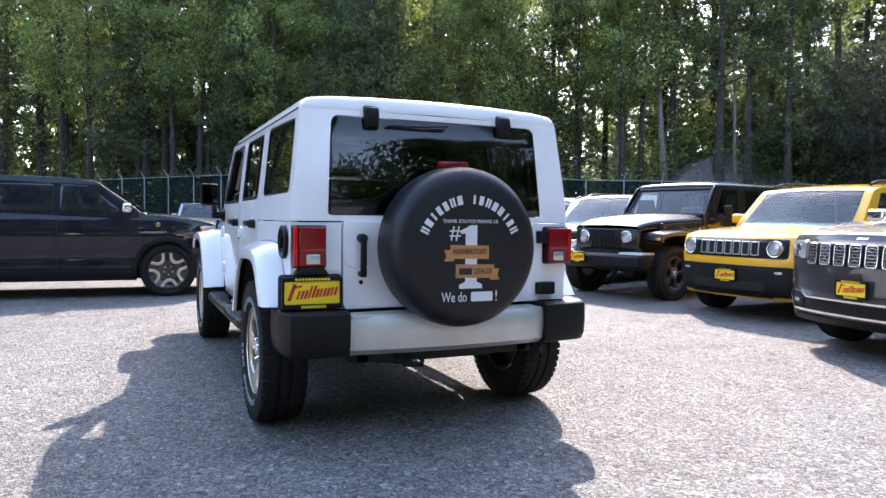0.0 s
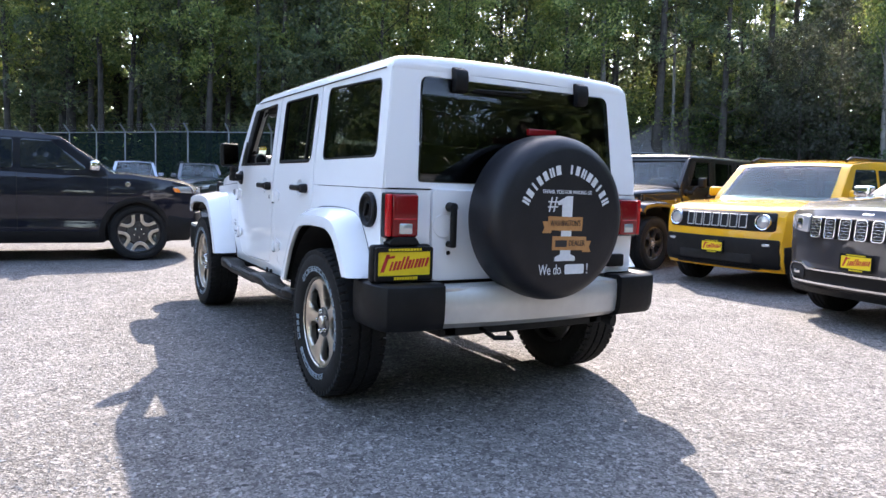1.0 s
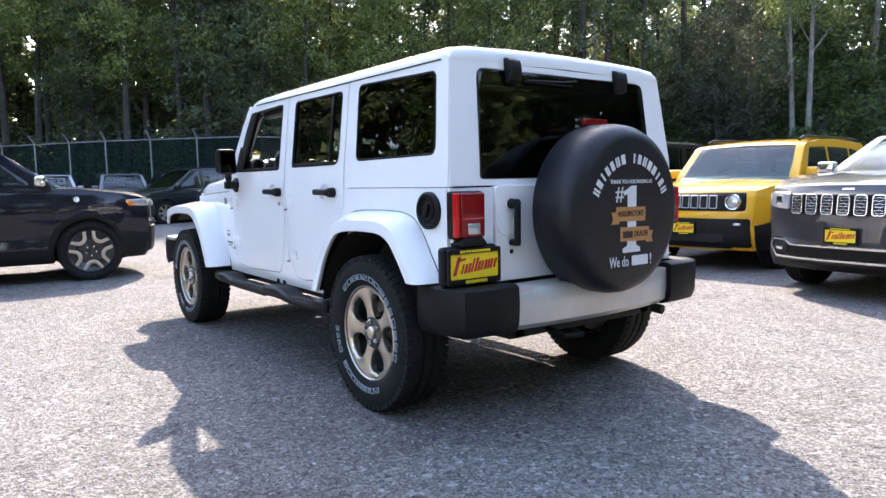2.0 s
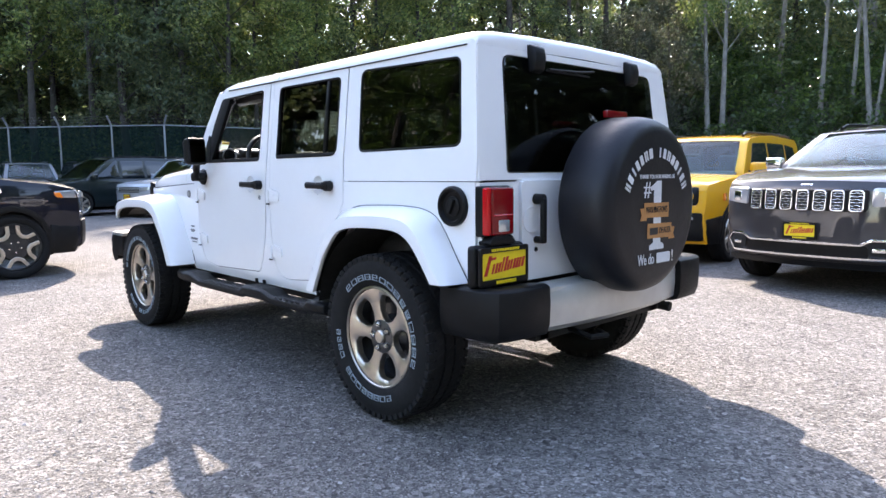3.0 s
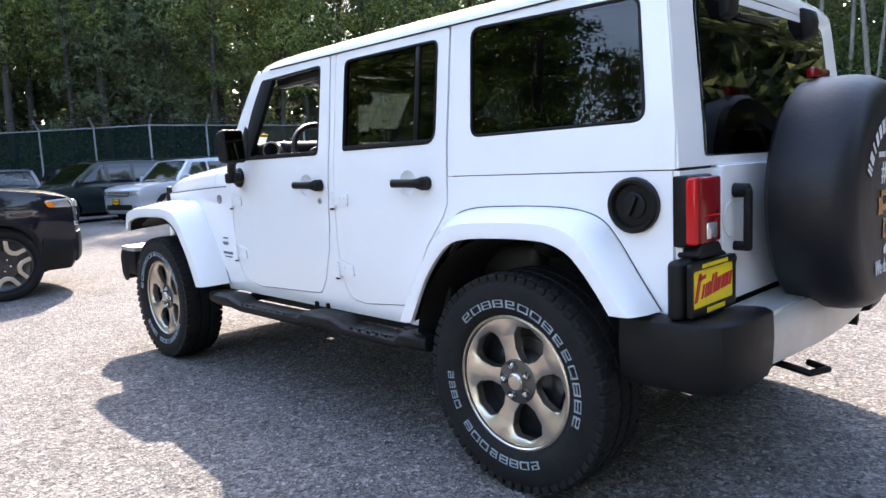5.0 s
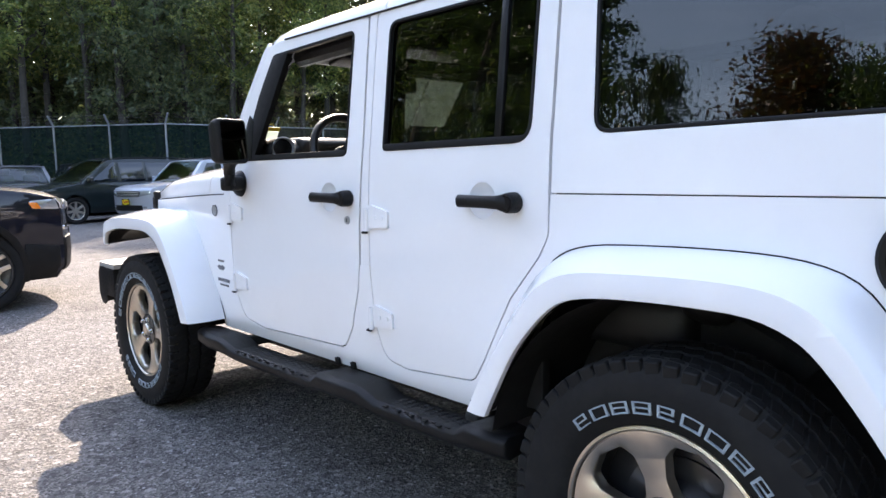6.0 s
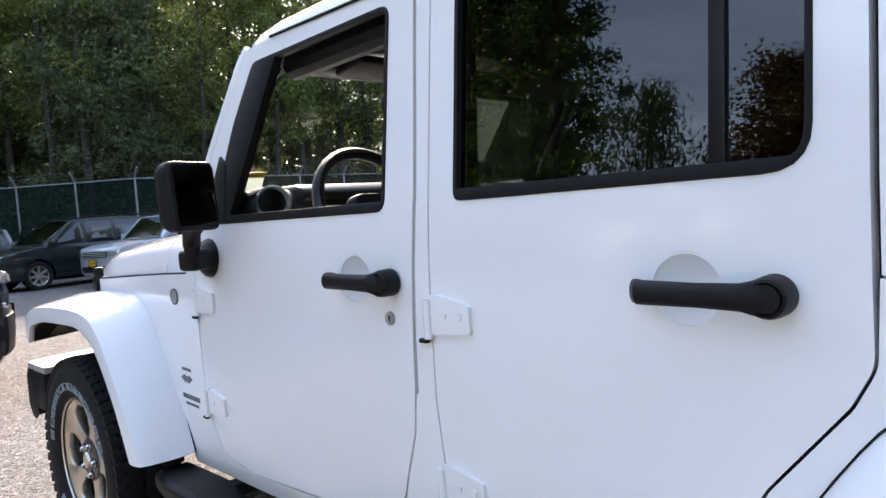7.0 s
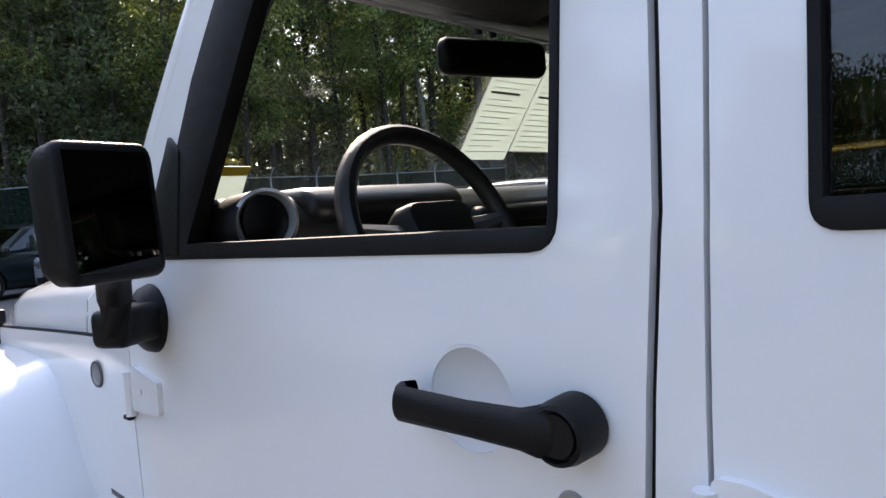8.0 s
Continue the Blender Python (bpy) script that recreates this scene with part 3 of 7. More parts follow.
QUARTER_WINDOW = rounded([(-0.438, 1.651), (-0.477, 1.271), (0.240, 1.265), (0.258, 1.668)], 0.045, 5)


def window_set(door, s, hole, mat, divider=None, opened=False):
    """Black rubber seal round a window hole, its pane, and a division bar."""
    foot = min(z for y, z in hole) + 0.022
    inner = [(y, max(z, foot)) for y, z in offset_loop(hole, -0.009)]
    # widened along the windscreen side: its black stands for the shaded inner pillar
    if hole is FRONT_WINDOW:
        inner = [(min(y, 1.706 - (z - 1.515) * 0.56), z) for y, z in inner]
    part("window_seal", ring_panel(offset_loop(hole, -0.0005), inner, flank(s, 0.003), flank(s, -0.022), CUTS), SEAL, door, "black rubber window seal; the front one also stands for the shaded pillar")
    if opened:
        return
    g = part("window_glass", panel([offset_loop(hole, -0.010)], flank(s, -0.010), flank(s, -0.014), cuts_v=CUTS, bevel=0), mat, door)
    g.visible_shadow = False
    if divider:
        part("division_bar", panel([[(divider - 0.012, 1.255), (divider + 0.012, 1.255), (divider + 0.012, 1.646), (divider - 0.012, 1.646)]], flank(s, -0.002), flank(s, -0.02), cuts_v=CUTS, bevel=0.003), TRIM, door, "black bar across the window")


def door_handle(door, s, y):
    """Pull handle with a round push button at its rear end, over a shallow white scoop."""
    x = s * (half_width(y, 1.10) + 0.004)
    bm = bmesh.new()
    rows = []
    for t, zz, out, hh, th in ((0.240, 1.108, 0.002, 0.014, 0.004), (0.240, 1.108, 0.022, 0.017, 0.012), (0.228, 1.108, 0.034, 0.0175, 0.012), (0.14, 1.107, 0.037, 0.0165, 0.011), (0.08, 1.106, 0.036, 0.018, 0.012), (0.066, 1.105, 0.032, 0.022, 0.014), (0.050, 1.105, 0.018, 0.026, 0.02)):
        rows.append([(x + s * (out + th * math.cos(a)), y + t * 0.965 - 0.048, zz - 0.004 + hh * math.sin(a)) for a in [math.tau * k / 12 for k in range(12)]])
    bm = loft(rows)
    knob = lathe([(0.0, 0.029), (0.026, 0.0285), (0.036, 0.026), (0.038, 0.0225), (0.031, 0.0215), (0.031, 0.0195), (0.0365, 0.0185), (0.037, 0.0)], 28)
    moved(knob, Matrix.Translation((x, y - 0.001, 1.101)) @ Matrix.Diagonal((s, 0.95, 0.95, 1)))
    h = part("door_handle", joined(bm, knob), PLASTIC, door, "black pull handle with round push button")
    scoop = lathe([(-0.0015, 0.0535), (-0.003, 0.050), (-0.010, 0.040), (-0.016, 0.025), (-0.018, 0.0)], 32)
    part("handle_scoop", moved(scoop, Matrix.Translation((s * half_width(y, 1.104), y + 0.118, 1.104)) @ Matrix.Diagonal((s, 1, 1, 1))), door_paint[0], door, "round scoop behind the handle")
    return h


door_paint = [WHITE]


def hinge(door, s, y, z, mat):
    """Exposed door hinge: tapering leaf with two screws, folded round a pin."""
    x = s * half_width(y, z)
    leaf = rounded([(y - 0.098, z - 0.032), (y - 0.098, z + 0.020), (y - 0.020, z + 0.038), (y + 0.004, z + 0.038), (y + 0.004, z - 0.037)], 0.008, 3)
    bm = panel([leaf], flank(s, 0.008), flank(s, -0.002), bevel=0.003)
    pin = tube([(x + s * 0.008, y + 0.008, z - 0.046), (x + s * 0.008, y + 0.008, z + 0.028)], 0.009, 10)
    h = part("hinge", joined(bm, pin), mat, door, "body-coloured exposed hinge")
    for dy in (-0.036, -0.074):
        part("hinge_screw", moved(lathe([(0.0, 0.007), (0.003, 0.006), (0.002, 0.0)], 12), Matrix.Translation((x + s * 0.008, y + dy, z)) @ Matrix.Diagonal((s, 1, 1, 1))), mat, door)
    part("hinge_foot", box(*sorted((x, x + s * 0.013)), y + 0.012, y + 0.034, z - 0.055, z - 0.047, 0.002, 1), PLASTIC, door)
    return h


def flare(name, s, stations, mat, parent, label):
    """Wheel-arch flare lofted through stations: (seam y, z), (shoulder y, z), (lip y, z), inner x at the seam, depth."""
    flat = [(*a, *b, *c, x) for a, b, c, x in stations]
    fine = []
    for i in range(len(flat) - 1):
        p0, p1, p2, p3 = flat[max(0, i - 1)], flat[i], flat[i + 1], flat[min(len(flat) - 1, i + 2)]
        for t in (0, 1 / 3, 2 / 3):
            fine.append([b + 0.5 * t * (c - a + t * (2 * a - 5 * b + 4 * c - d + t * (3 * (b - c) + d - a))) for a, b, c, d in zip(p0, p1, p2, p3)])
    fine.append(list(flat[-1]))
    stations = [((q[0], q[1]), (q[2], q[3]), (q[4], q[5]), q[6]) for q in fine]
    rows = []
    for (sy, sz), (my, mz), (ly, lz), xi in stations:
        c = Vector((ly, lz))
        sh, se = Vector((my, mz)), Vector((sy, sz))
        mid = se.lerp(sh, 0.55) + (se - c).normalized() * 0.010
        cor = sh.lerp(c, 0.15)
        rows.append([(s * xi, sy, sz), (s * (xi + (0.925 - xi) * 0.55), mid.x, mid.y), (s * 0.912, sh.x, sh.y), (s * 0.931, cor.x, cor.y), (s * 0.936, (sh.x + 2 * c.x) / 3, (sh.y + 2 * c.y) / 3), (s * 0.934, c.x, c.y),
                     (s * 0.918, c.x, c.y), (s * 0.905, c.x + (sh.x - c.x) * 0.25, c.y + (sh.y - c.y) * 0.25), (s * (xi - 0.02), se.x + (c.x - se.x) * 0.35, se.y + (c.y - se.y) * 0.35)])
    fl = part(name, bevelled(loft(rows), 0.003, 2, 55), mat, parent, label)
    inner = []
    for (sy, sz), (my, mz), (ly, lz), xi in stations:
        se, sh, c = Vector((sy, sz)), Vector((my, mz)), Vector((ly, lz))
        e = (c - se).normalized() * 0.006
        a, b = c.lerp(sh, 0.22) + e, se.lerp(c, 0.38) + e
        inner.append([(s * 0.913, c.x + e.x * 0.4, c.y + e.y * 0.4), (s * 0.903, a.x, a.y), (s * (xi - 0.03), b.x, b.y)])
    part("flare_gasket", tube([(s * (xi + 0.001), sy, sz + 0.001) for (sy, sz), b, c, xi in stations if sy < 2.70], 0.0020, 6), SEAL, fl, "thin black gasket along the flare")
    part("flare_lining", loft(inner, loop=False, caps=False), UNDER, fl, "black lining under the flare")
    return fl


REAR_FLARE = [((0.585, 0.560), (0.545, 0.560), (0.468, 0.560), 0.785), ((0.535, 0.665), (0.490, 0.665), (0.420, 0.655), 0.795), ((0.470, 0.785), (0.428, 0.765), (0.368, 0.748), 0.80), ((0.385, 0.915), (0.345, 0.880), (0.300, 0.830), 0.80), ((0.325, 0.975), (0.285, 0.935), (0.240, 0.880), 0.80), ((0.235, 1.003), (0.205, 0.965), (0.170, 0.902), 0.80),
              ((0.09, 1.012), (0.08, 0.975), (0.06, 0.912), 0.80), ((-0.10, 1.014), (-0.09, 0.980), (-0.08, 0.915), 0.80), ((-0.24, 1.004), (-0.22, 0.972), (-0.19, 0.910), 0.80), ((-0.33, 0.972), (-0.30, 0.942), (-0.265, 0.885), 0.80), ((-0.39, 0.905), (-0.36, 0.885), (-0.315, 0.845), 0.80),
              ((-0.455, 0.805), (-0.425, 0.790), (-0.380, 0.765), 0.80), ((-0.525, 0.702), (-0.500, 0.700), (-0.425, 0.700), 0.798)]
FRONT_FLARE = [((2.245, 0.535), (2.262, 0.532), (2.345, 0.528), 0.765), ((2.290, 0.640), (2.315, 0.630), (2.385, 0.610), 0.765), ((2.345, 0.740), (2.375, 0.725), (2.435, 0.700), 0.765), ((2.430, 0.870), (2.455, 0.845), (2.505, 0.795), 0.76), ((2.510, 0.965), (2.530, 0.925), (2.565, 0.860), 0.755),
               ((2.600, 1.018), (2.610, 0.975), (2.635, 0.900), 0.72), ((2.740, 1.030), (2.740, 0.990), (2.740, 0.925), 0.66), ((2.950, 1.028), (2.950, 0.992), (2.940, 0.925), 0.62), ((3.120, 1.018), (3.112, 0.985), (3.095, 0.920), 0.60), ((3.240, 1.004), (3.230, 0.972), (3.200, 0.905), 0.58), ((3.318, 0.982), (3.305, 0.950), (3.272, 0.885), 0.57), ((3.345, 0.930), (3.335, 0.905), (3.298, 0.850), 0.57), ((3.350, 0.880), (3.342, 0.860), (3.305, 0.822), 0.57)]


def spare_art(parent, y):
    """The print on the spare wheel's cover: an arc of letter bars, words, a large figure and two ribbons."""
    def at(x, z, turn=0, lift=0.002):
        return Matrix.Translation((x, y - lift, 1.006 + z)) @ Matrix.Rotation(radians(90), 4, "X") @ Matrix.Rotation(turn, 4, "Z")

    def flat(loop, lift):
        return prism([(u, 1.006 + v) for u, v in loop], "y", y - lift, y - lift + 0.0012)

    bars = []
    for i in range(16):
        if i == 7:
            continue
        a = radians(64 - i * 128 / 15)
        c, s = math.cos(a), math.sin(a)
        for u0, v0, u1, v1 in GLYPHS[(i * 3 + i // 4) % len(GLYPHS)]:
            lo = [((u - 0.5) * 0.034, (v - 0.5) * 0.044) for u, v in ((u0, v0), (u1, v0), (u1, v1), (u0, v1))]
            bars.append(flat([(-s * 0.268 + u * c - v * s, c * 0.268 + u * s + v * c - 0.03) for u, v in lo], 0.0022))
        part("printed_letter", joined(*bars), PRINT_WHITE, parent, "white letter-sized bars")
        bars = []
    words("THANK YOU FOR MAKING US", 0.026, at(0.0, 0.130), PRINT_WHITE, parent, "printed_line", 0.30)
    words("#", 0.10, at(-0.085, 0.075), PRINT_WHITE, parent, "printed_figure")
    one = [(-0.055, 0.085), (0.0, 0.112), (0.035, 0.112), (0.035, -0.165), (0.065, -0.178), (0.065, -0.198), (-0.060, -0.198), (-0.060, -0.178), (-0.028, -0.165), (-0.028, 0.072), (-0.055, 0.068)]
    part("printed_figure", flat(one, 0.0020), PRINT_WHITE, parent, "large white figure one")
    for zz, xx, w, sg in ((-0.018, -0.005, 0.105, -1), (-0.112, 0.025, 0.105, 1)):
        tail_lo = [(xx + sg * w * 0.8, zz - 0.045), (xx + sg * (w + 0.032), zz - 0.045), (xx + sg * (w + 0.02), zz - 0.020), (xx + sg * (w + 0.032), zz + 0.010), (xx + sg * w * 0.8, zz + 0.010)]
        part("printed_ribbon_end", flat(tail_lo, 0.0026), PRINT_TAN, parent)
        part("printed_ribbon", flat([(xx - w, zz - 0.032), (xx + w, zz - 0.036), (xx + w, zz + 0.030), (xx - w, zz + 0.034)], 0.0034), PRINT_TAN, parent, "tan printed ribbon")
    words("WASHINGTON'S", 0.040, at(-0.005, -0.018, 0, 0.0042), PRINT_BLACK, parent, "printed_line", 0.185)
    words("DEALER", 0.040, at(0.070, -0.114, 0, 0.0042), PRINT_BLACK, parent, "printed_line", 0.10)
    part("printed_bar", flat([(-0.062, -0.130), (0.008, -0.130), (0.008, -0.098), (-0.062, -0.098)], 0.0042), PRINT_BLACK, parent, "dark bar")
    words("We do", 0.070, at(-0.085, -0.240), PRINT_WHITE, parent, "printed_line", 0.135)
    part("printed_bar", flat(rounded([(0.005, -0.262), (0.125, -0.262), (0.125, -0.215), (0.005, -0.215)], 0.01), 0.0022), PRINT_WHITE, parent, "white bar")
    words("!", 0.075, at(0.145, -0.240), PRINT_WHITE, parent, "printed_line")


def dealer_plate(parent, m, w=0.30, h=0.155):
    """A yellow dealer's card in a black frame with a red script bar; faces local -y."""
    p = new("licence_plate")
    p.parent, p.matrix_basis = parent, m
    tagged(p, "yellow dealer card with red script in a black frame")
    hw, hh = w / 2, h / 2
    part("plate_card", box(-hw + 0.008, hw - 0.008, -0.006, 0.002, -hh + 0.008, hh - 0.008, 0.001, 1), PLATE_YELLOW, p)
    part("plate_frame", panel([rounded([(-hw, -hh), (hw, -hh), (hw, hh), (-hw, hh)], 0.012), rounded([(-hw + 0.012, -hh + 0.026), (hw - 0.012, -hh + 0.026), (hw - 0.012, hh - 0.022), (-hw + 0.012, hh - 0.022)], 0.008)],
                              lambda u, v: (u, -0.012, v), lambda u, v: (u, 0.004, v), bevel=0.002), TRIM, p, "black plastic plate frame")
    # a slanted script word shown as leaning bars
    bars = [prism([(-0.124 * k, -0.036 * k), (-0.106 * k, -0.036 * k), (-0.076 * k, 0.046 * k), (-0.094 * k, 0.046 * k)], "y", -0.0080, -0.0055) for k in (w / 0.30,)]
    k = w / 0.30
    bars.append(prism([(-0.095 * k, 0.034 * k), (-0.050 * k, 0.040 * k), (-0.052 * k, 0.030 * k), (-0.095 * k, 0.024 * k)], "y", -0.0080, -0.0055))
    for i in range(11):
        x, up = (-0.070 + i * 0.0180) * k, i * 0.0016 - 0.004
        h0, h1 = -0.026 * k + up, (0.034 if i in (3, 4) else 0.016) * k + up
        w = (0.0125 if i % 3 else 0.0095) * k
        bars.append(prism([(x + h0 * 0.35, h0), (x + w + h0 * 0.35, h0), (x + w + h1 * 0.35, h1), (x + h1 * 0.35, h1)], "y", -0.0080 - 0.0001 * i, -0.0055))
    for stroke in bars:
        part("plate_stroke", stroke, PRINT_RED, p, "red script bar")
    lower = [prism([((-0.055 + i * 0.014) * k, -hh + 0.006), ((-0.045 + i * 0.014) * k, -hh + 0.006), ((-0.045 + i * 0.014) * k, -hh + 0.020), ((-0.055 + i * 0.014) * k, -hh + 0.020)], "y", -0.0138, -0.0115) for i in range(9)]
    upper = [prism([((-0.085 + i * 0.016) * k, hh - 0.017), ((-0.074 + i * 0.016) * k, hh - 0.017), ((-0.074 + i * 0.016) * k, hh - 0.006), ((-0.085 + i * 0.016) * k, hh - 0.006)], "y", -0.0138, -0.0115) for i in range(11)]
    for bits in (lower, upper):
        tagged(part("plate_small_print", joined(*bits), PLATE_YELLOW, p), kind="stuff")
    return p


def seat(car, x, y):
    s = new("seat")
    s.parent, s.matrix_basis = car, pose(x, y, 0)
    tagged(s, "black leather front seat with head restraint")
    part("cushion", box(-0.25, 0.25, -0.25, 0.28, 0.68, 0.84, 0.05, 3), SEAT, s)
    part("backrest", moved(box(-0.25, 0.25, -0.07, 0.07, 0.0, 0.62, 0.05, 3), Matrix.Translation((0, -0.26, 0.78)) @ Matrix.Rotation(radians(14), 4, "X")), SEAT, s)
    part("head_restraint", moved(box(-0.13, 0.13, -0.05, 0.05, 0.0, 0.19, 0.045, 3), Matrix.Translation((0, -0.43, 1.41)) @ Matrix.Rotation(radians(8), 4, "X")), SEAT, s)
    for dx in (-0.05, 0.05):
        part("restraint_post", tube([(dx, -0.41, 1.34), (dx, -0.43, 1.44)], 0.006), GALV, s)
    return s


def wrangler(m, coat, label, spare=True, white_letters=True):
    """A boxy four-door off-road car; origin on the ground under the rear axle, +y ahead."""
    car = thing("suv", m, label, "car")
    door_paint[0] = coat
    part("floor_pan", box(-0.715, 0.715, -0.52, 2.10, 0.52, 0.56, 0.01), UNDER, car)
    part("tail_wall", box(-0.60, 0.60, -0.55, -0.50, 0.56, 1.12, 0.005), UNDER, car)
    part("bulkhead", box(-0.74, 0.74, 2.10, 2.14, 0.56, 1.20, 0.005), UNDER, car)
    part("engine_bay", box(-0.50, 0.50, 2.12, 3.22, 0.70, 1.00, 0.02), UNDER, car)
    for s in (-1, 1):
        part("inner_side", box(*sorted((s * 0.72, s * 0.755)), 0.42, 2.12, 0.54, 1.17, 0.004), UNDER, car)
        part("sill_member", box(*sorted((s * 0.56, s * 0.63)), 0.56, 2.26, 0.42, 0.545, 0.006), UNDER, car)
        part("wheel_box", box(*sorted((s * 0.50, s * 0.765)), -0.52, 0.44, 0.93, 1.10, 0.02), UNDER, car)
    # wheel housings, frame, axles, silencer
    part("chassis_frame", joined(*[box(*sorted((s * 0.42, s * 0.52)), -0.66, 3.45, 0.42, 0.54, 0.01) for s in (-1, 1)], box(-0.5, 0.5, -0.66, -0.58, 0.42, 0.54, 0.01), box(-0.30, 0.30, 0.55, 1.9, 0.36, 0.50, 0.03)), UNDER, car)
    for y in (0.0, 2.947):
        part("axle", joined(tube([(-0.70, y, 0.40), (0.70, y, 0.40)], 0.045, 12), moved(lathe([(-0.13, 0.02), (-0.11, 0.10), (0.0, 0.14), (0.11, 0.10), (0.13, 0.02)], 20, "y"), Matrix.Translation((-0.12 if y else 0.0, y, 0.39)))), UNDER, car)
    part("silencer", joined(moved(lathe([(-0.34, 0.0), (-0.33, 0.10), (0.33, 0.10), (0.34, 0.0)], 20), Matrix.Translation((0.0, -0.48, 0.46)) @ Matrix.Diagonal((1, 1.2, 0.8, 1))), tube([(0.34, -0.48, 0.46), (0.50, -0.52, 0.45), (0.56, -0.62, 0.44), (0.57, -0.70, 0.432)], 0.026, 10)), UNDER, car, "exhaust silencer and tail pipe")
    part("tow_hook", joined(tube([(-0.28, -0.62, 0.45), (-0.28, -0.70, 0.44), (-0.28, -0.78, 0.425), (-0.20, -0.81, 0.425), (-0.17, -0.74, 0.43)], 0.013, 8)), TRIM, car)

    for s in (-1, 1):
        arch = [(0.600, 0.500), (0.500, 0.620), (0.400, 0.800), (0.270, 0.920), (0.06, 0.960), (-0.19, 0.950), (-0.31, 0.870), (-0.45, 0.680)]
        top_f = offset_loop(FRONT_DOOR, 0.005)
        low_f = [p for p in top_f if p[1] < 1.19 and not (p[0] < 1.30 and p[1] > 1.10)]
        low_r = [p for p in offset_loop(REAR_DOOR, 0.0042) if p[1] < 1.122]
        # rear door edge from its rear top down and round to its front
        rear_edge = sorted([p for p in low_r if p[0] < 0.72], key=lambda p: -p[1])
        front_edge = sorted([p for p in low_r if p[0] >= 0.72 and p[0] < 1.03], key=lambda p: p[0]) + sorted([p for p in low_r if p[0] >= 1.03], key=lambda p: p[1])
        f_rear = sorted([p for p in low_f if p[0] < 1.30], key=lambda p: -p[1])
        f_low = sorted([p for p in low_f if 1.30 <= p[0] < 1.95], key=lambda p: p[0])
        f_front = sorted([p for p in low_f if p[0] >= 1.95], key=lambda p: p[1])
        outline = ([(-0.565, 0.690), (-0.565, 1.1235), (0.358, 1.1235)] + rear_edge + front_edge + f_rear + f_low + f_front +
                   [(2.072, 1.205), (2.140, 1.198), (2.1425, 1.102), (2.340, 1.0955), (2.620, 1.083), (2.900, 1.069), (3.100, 1.060), (3.100, 0.985), (2.760, 0.985), (2.540, 0.960), (2.440, 0.850), (2.350, 0.700), (2.265, 0.500)] + arch)
        part("body_side", panel([outline], flank(s), flank(s, -0.03), cuts_v=CUTS, bevel=0.003), coat, car, "body-coloured lower flank and cowl panel")
        part("door_pillar", panel([[(1.102, 0.62), (1.149, 0.62), (1.152, 0.88), (1.146, 1.00), (1.1385, 1.12), (1.1280, 1.27), (1.1330, 1.70), (1.0945, 1.70), (1.0968, 1.27), (1.1040, 0.9)]], flank(s, -0.0008), flank(s, -0.06), cuts_v=CUTS, bevel=0.001), coat, car)
        part("door_seal", ring_panel(offset_loop(FRONT_DOOR, 0.014), offset_loop(FRONT_DOOR, -0.012), flank(s, -0.012), flank(s, -0.032), CUTS, 0.0), TRIM, car, "black rubber door seal")
        for nm, lo, hole, glass, hy, hz, hand in (("front_door", FRONT_DOOR, FRONT_WINDOW, GLASS, 2.056, (1.030, 0.735), 1.205), ("rear_door", REAR_DOOR, REAR_WINDOW, PRIVACY, 1.092, (1.042, 0.715), 0.472)):
            d = part(nm, panel([lo, hole, [(hand + 0.118 + 0.050 * math.cos(math.tau * k / 28), 1.104 + 0.050 * math.sin(math.tau * k / 28)) for k in range(28)]], flank(s), flank(s, -0.035), cuts_v=CUTS, bevel=0.005, seg=3), coat, car, "body-coloured door with framed window")
            if spare:
                part("inner_frame", panel([offset_loop(lo, -0.008), offset_loop(hole, 0.004)], flank(s, -0.0365), flank(s, -0.042), cuts_v=CUTS, bevel=0), CABIN, d, "black inner door frame")
            window_set(d, s, hole, glass, 0.545 if nm == "rear_door" else None, spare and s < 0 and nm == "front_door")
            if nm == "front_door" and spare:
                part("door_lining", box(*sorted((s * 0.690, s * 0.752)), 1.20, 2.00, 0.62, 1.256, 0.018, 3), CABIN, d, "black moulded door lining")
            door_handle(d, s, hand)
            for z in hz:
                hinge(d, s, hy, z, coat)
            if nm == "front_door":
                lk = part("lock", moved(lathe([(0.0, 0.0145), (0.004, 0.0135), (0.003, 0.010), (0.0035, 0.0)], 20), Matrix.Translation((s * half_width(1.19, 1.03), 1.217, 1.027)) @ Matrix.Diagonal((s, 1, 1, 1))), GALV, d)
                part("keyhole", box(*sorted((s * (half_width(1.19, 1.03) + 0.002), s * (half_width(1.19, 1.03) + 0.0048))), 1.2155, 1.2185, 1.021, 1.033, 0), SEAL, lk)
                part("mirror_sail", panel([[(1.870, 1.246), (1.990, 1.240), (1.962, 1.310), (1.904, 1.425), (1.870, 1.40)]], flank(s, 0.006), flank(s, -0.02), cuts_v=CUTS, bevel=0.003), TRIM, d)
        flare("rear_flare", s, REAR_FLARE, coat, car, "body-coloured rear wheel-arch flare")
        flare("front_flare", s, FRONT_FLARE, coat, car, "body-coloured front wing flare")
        for y, a0, a1 in ((0.0, 0.16, math.pi - 0.99), (2.947, 1.05, math.pi - 0.16)):
            loop = [(y + 0.49 * math.cos(a), 0.43 + 0.49 * math.sin(a)) for a in [a0 + (a1 - a0) * k / 18 for k in range(19)]]
            part("wheel_housing", loft([[(s * 0.885, u, v) for u, v in loop], [(s * 0.52, u, v) for u, v in loop], [(s * 0.515, y, 0.5) for u, v in loop]], loop=False, caps=False), UNDER, car)
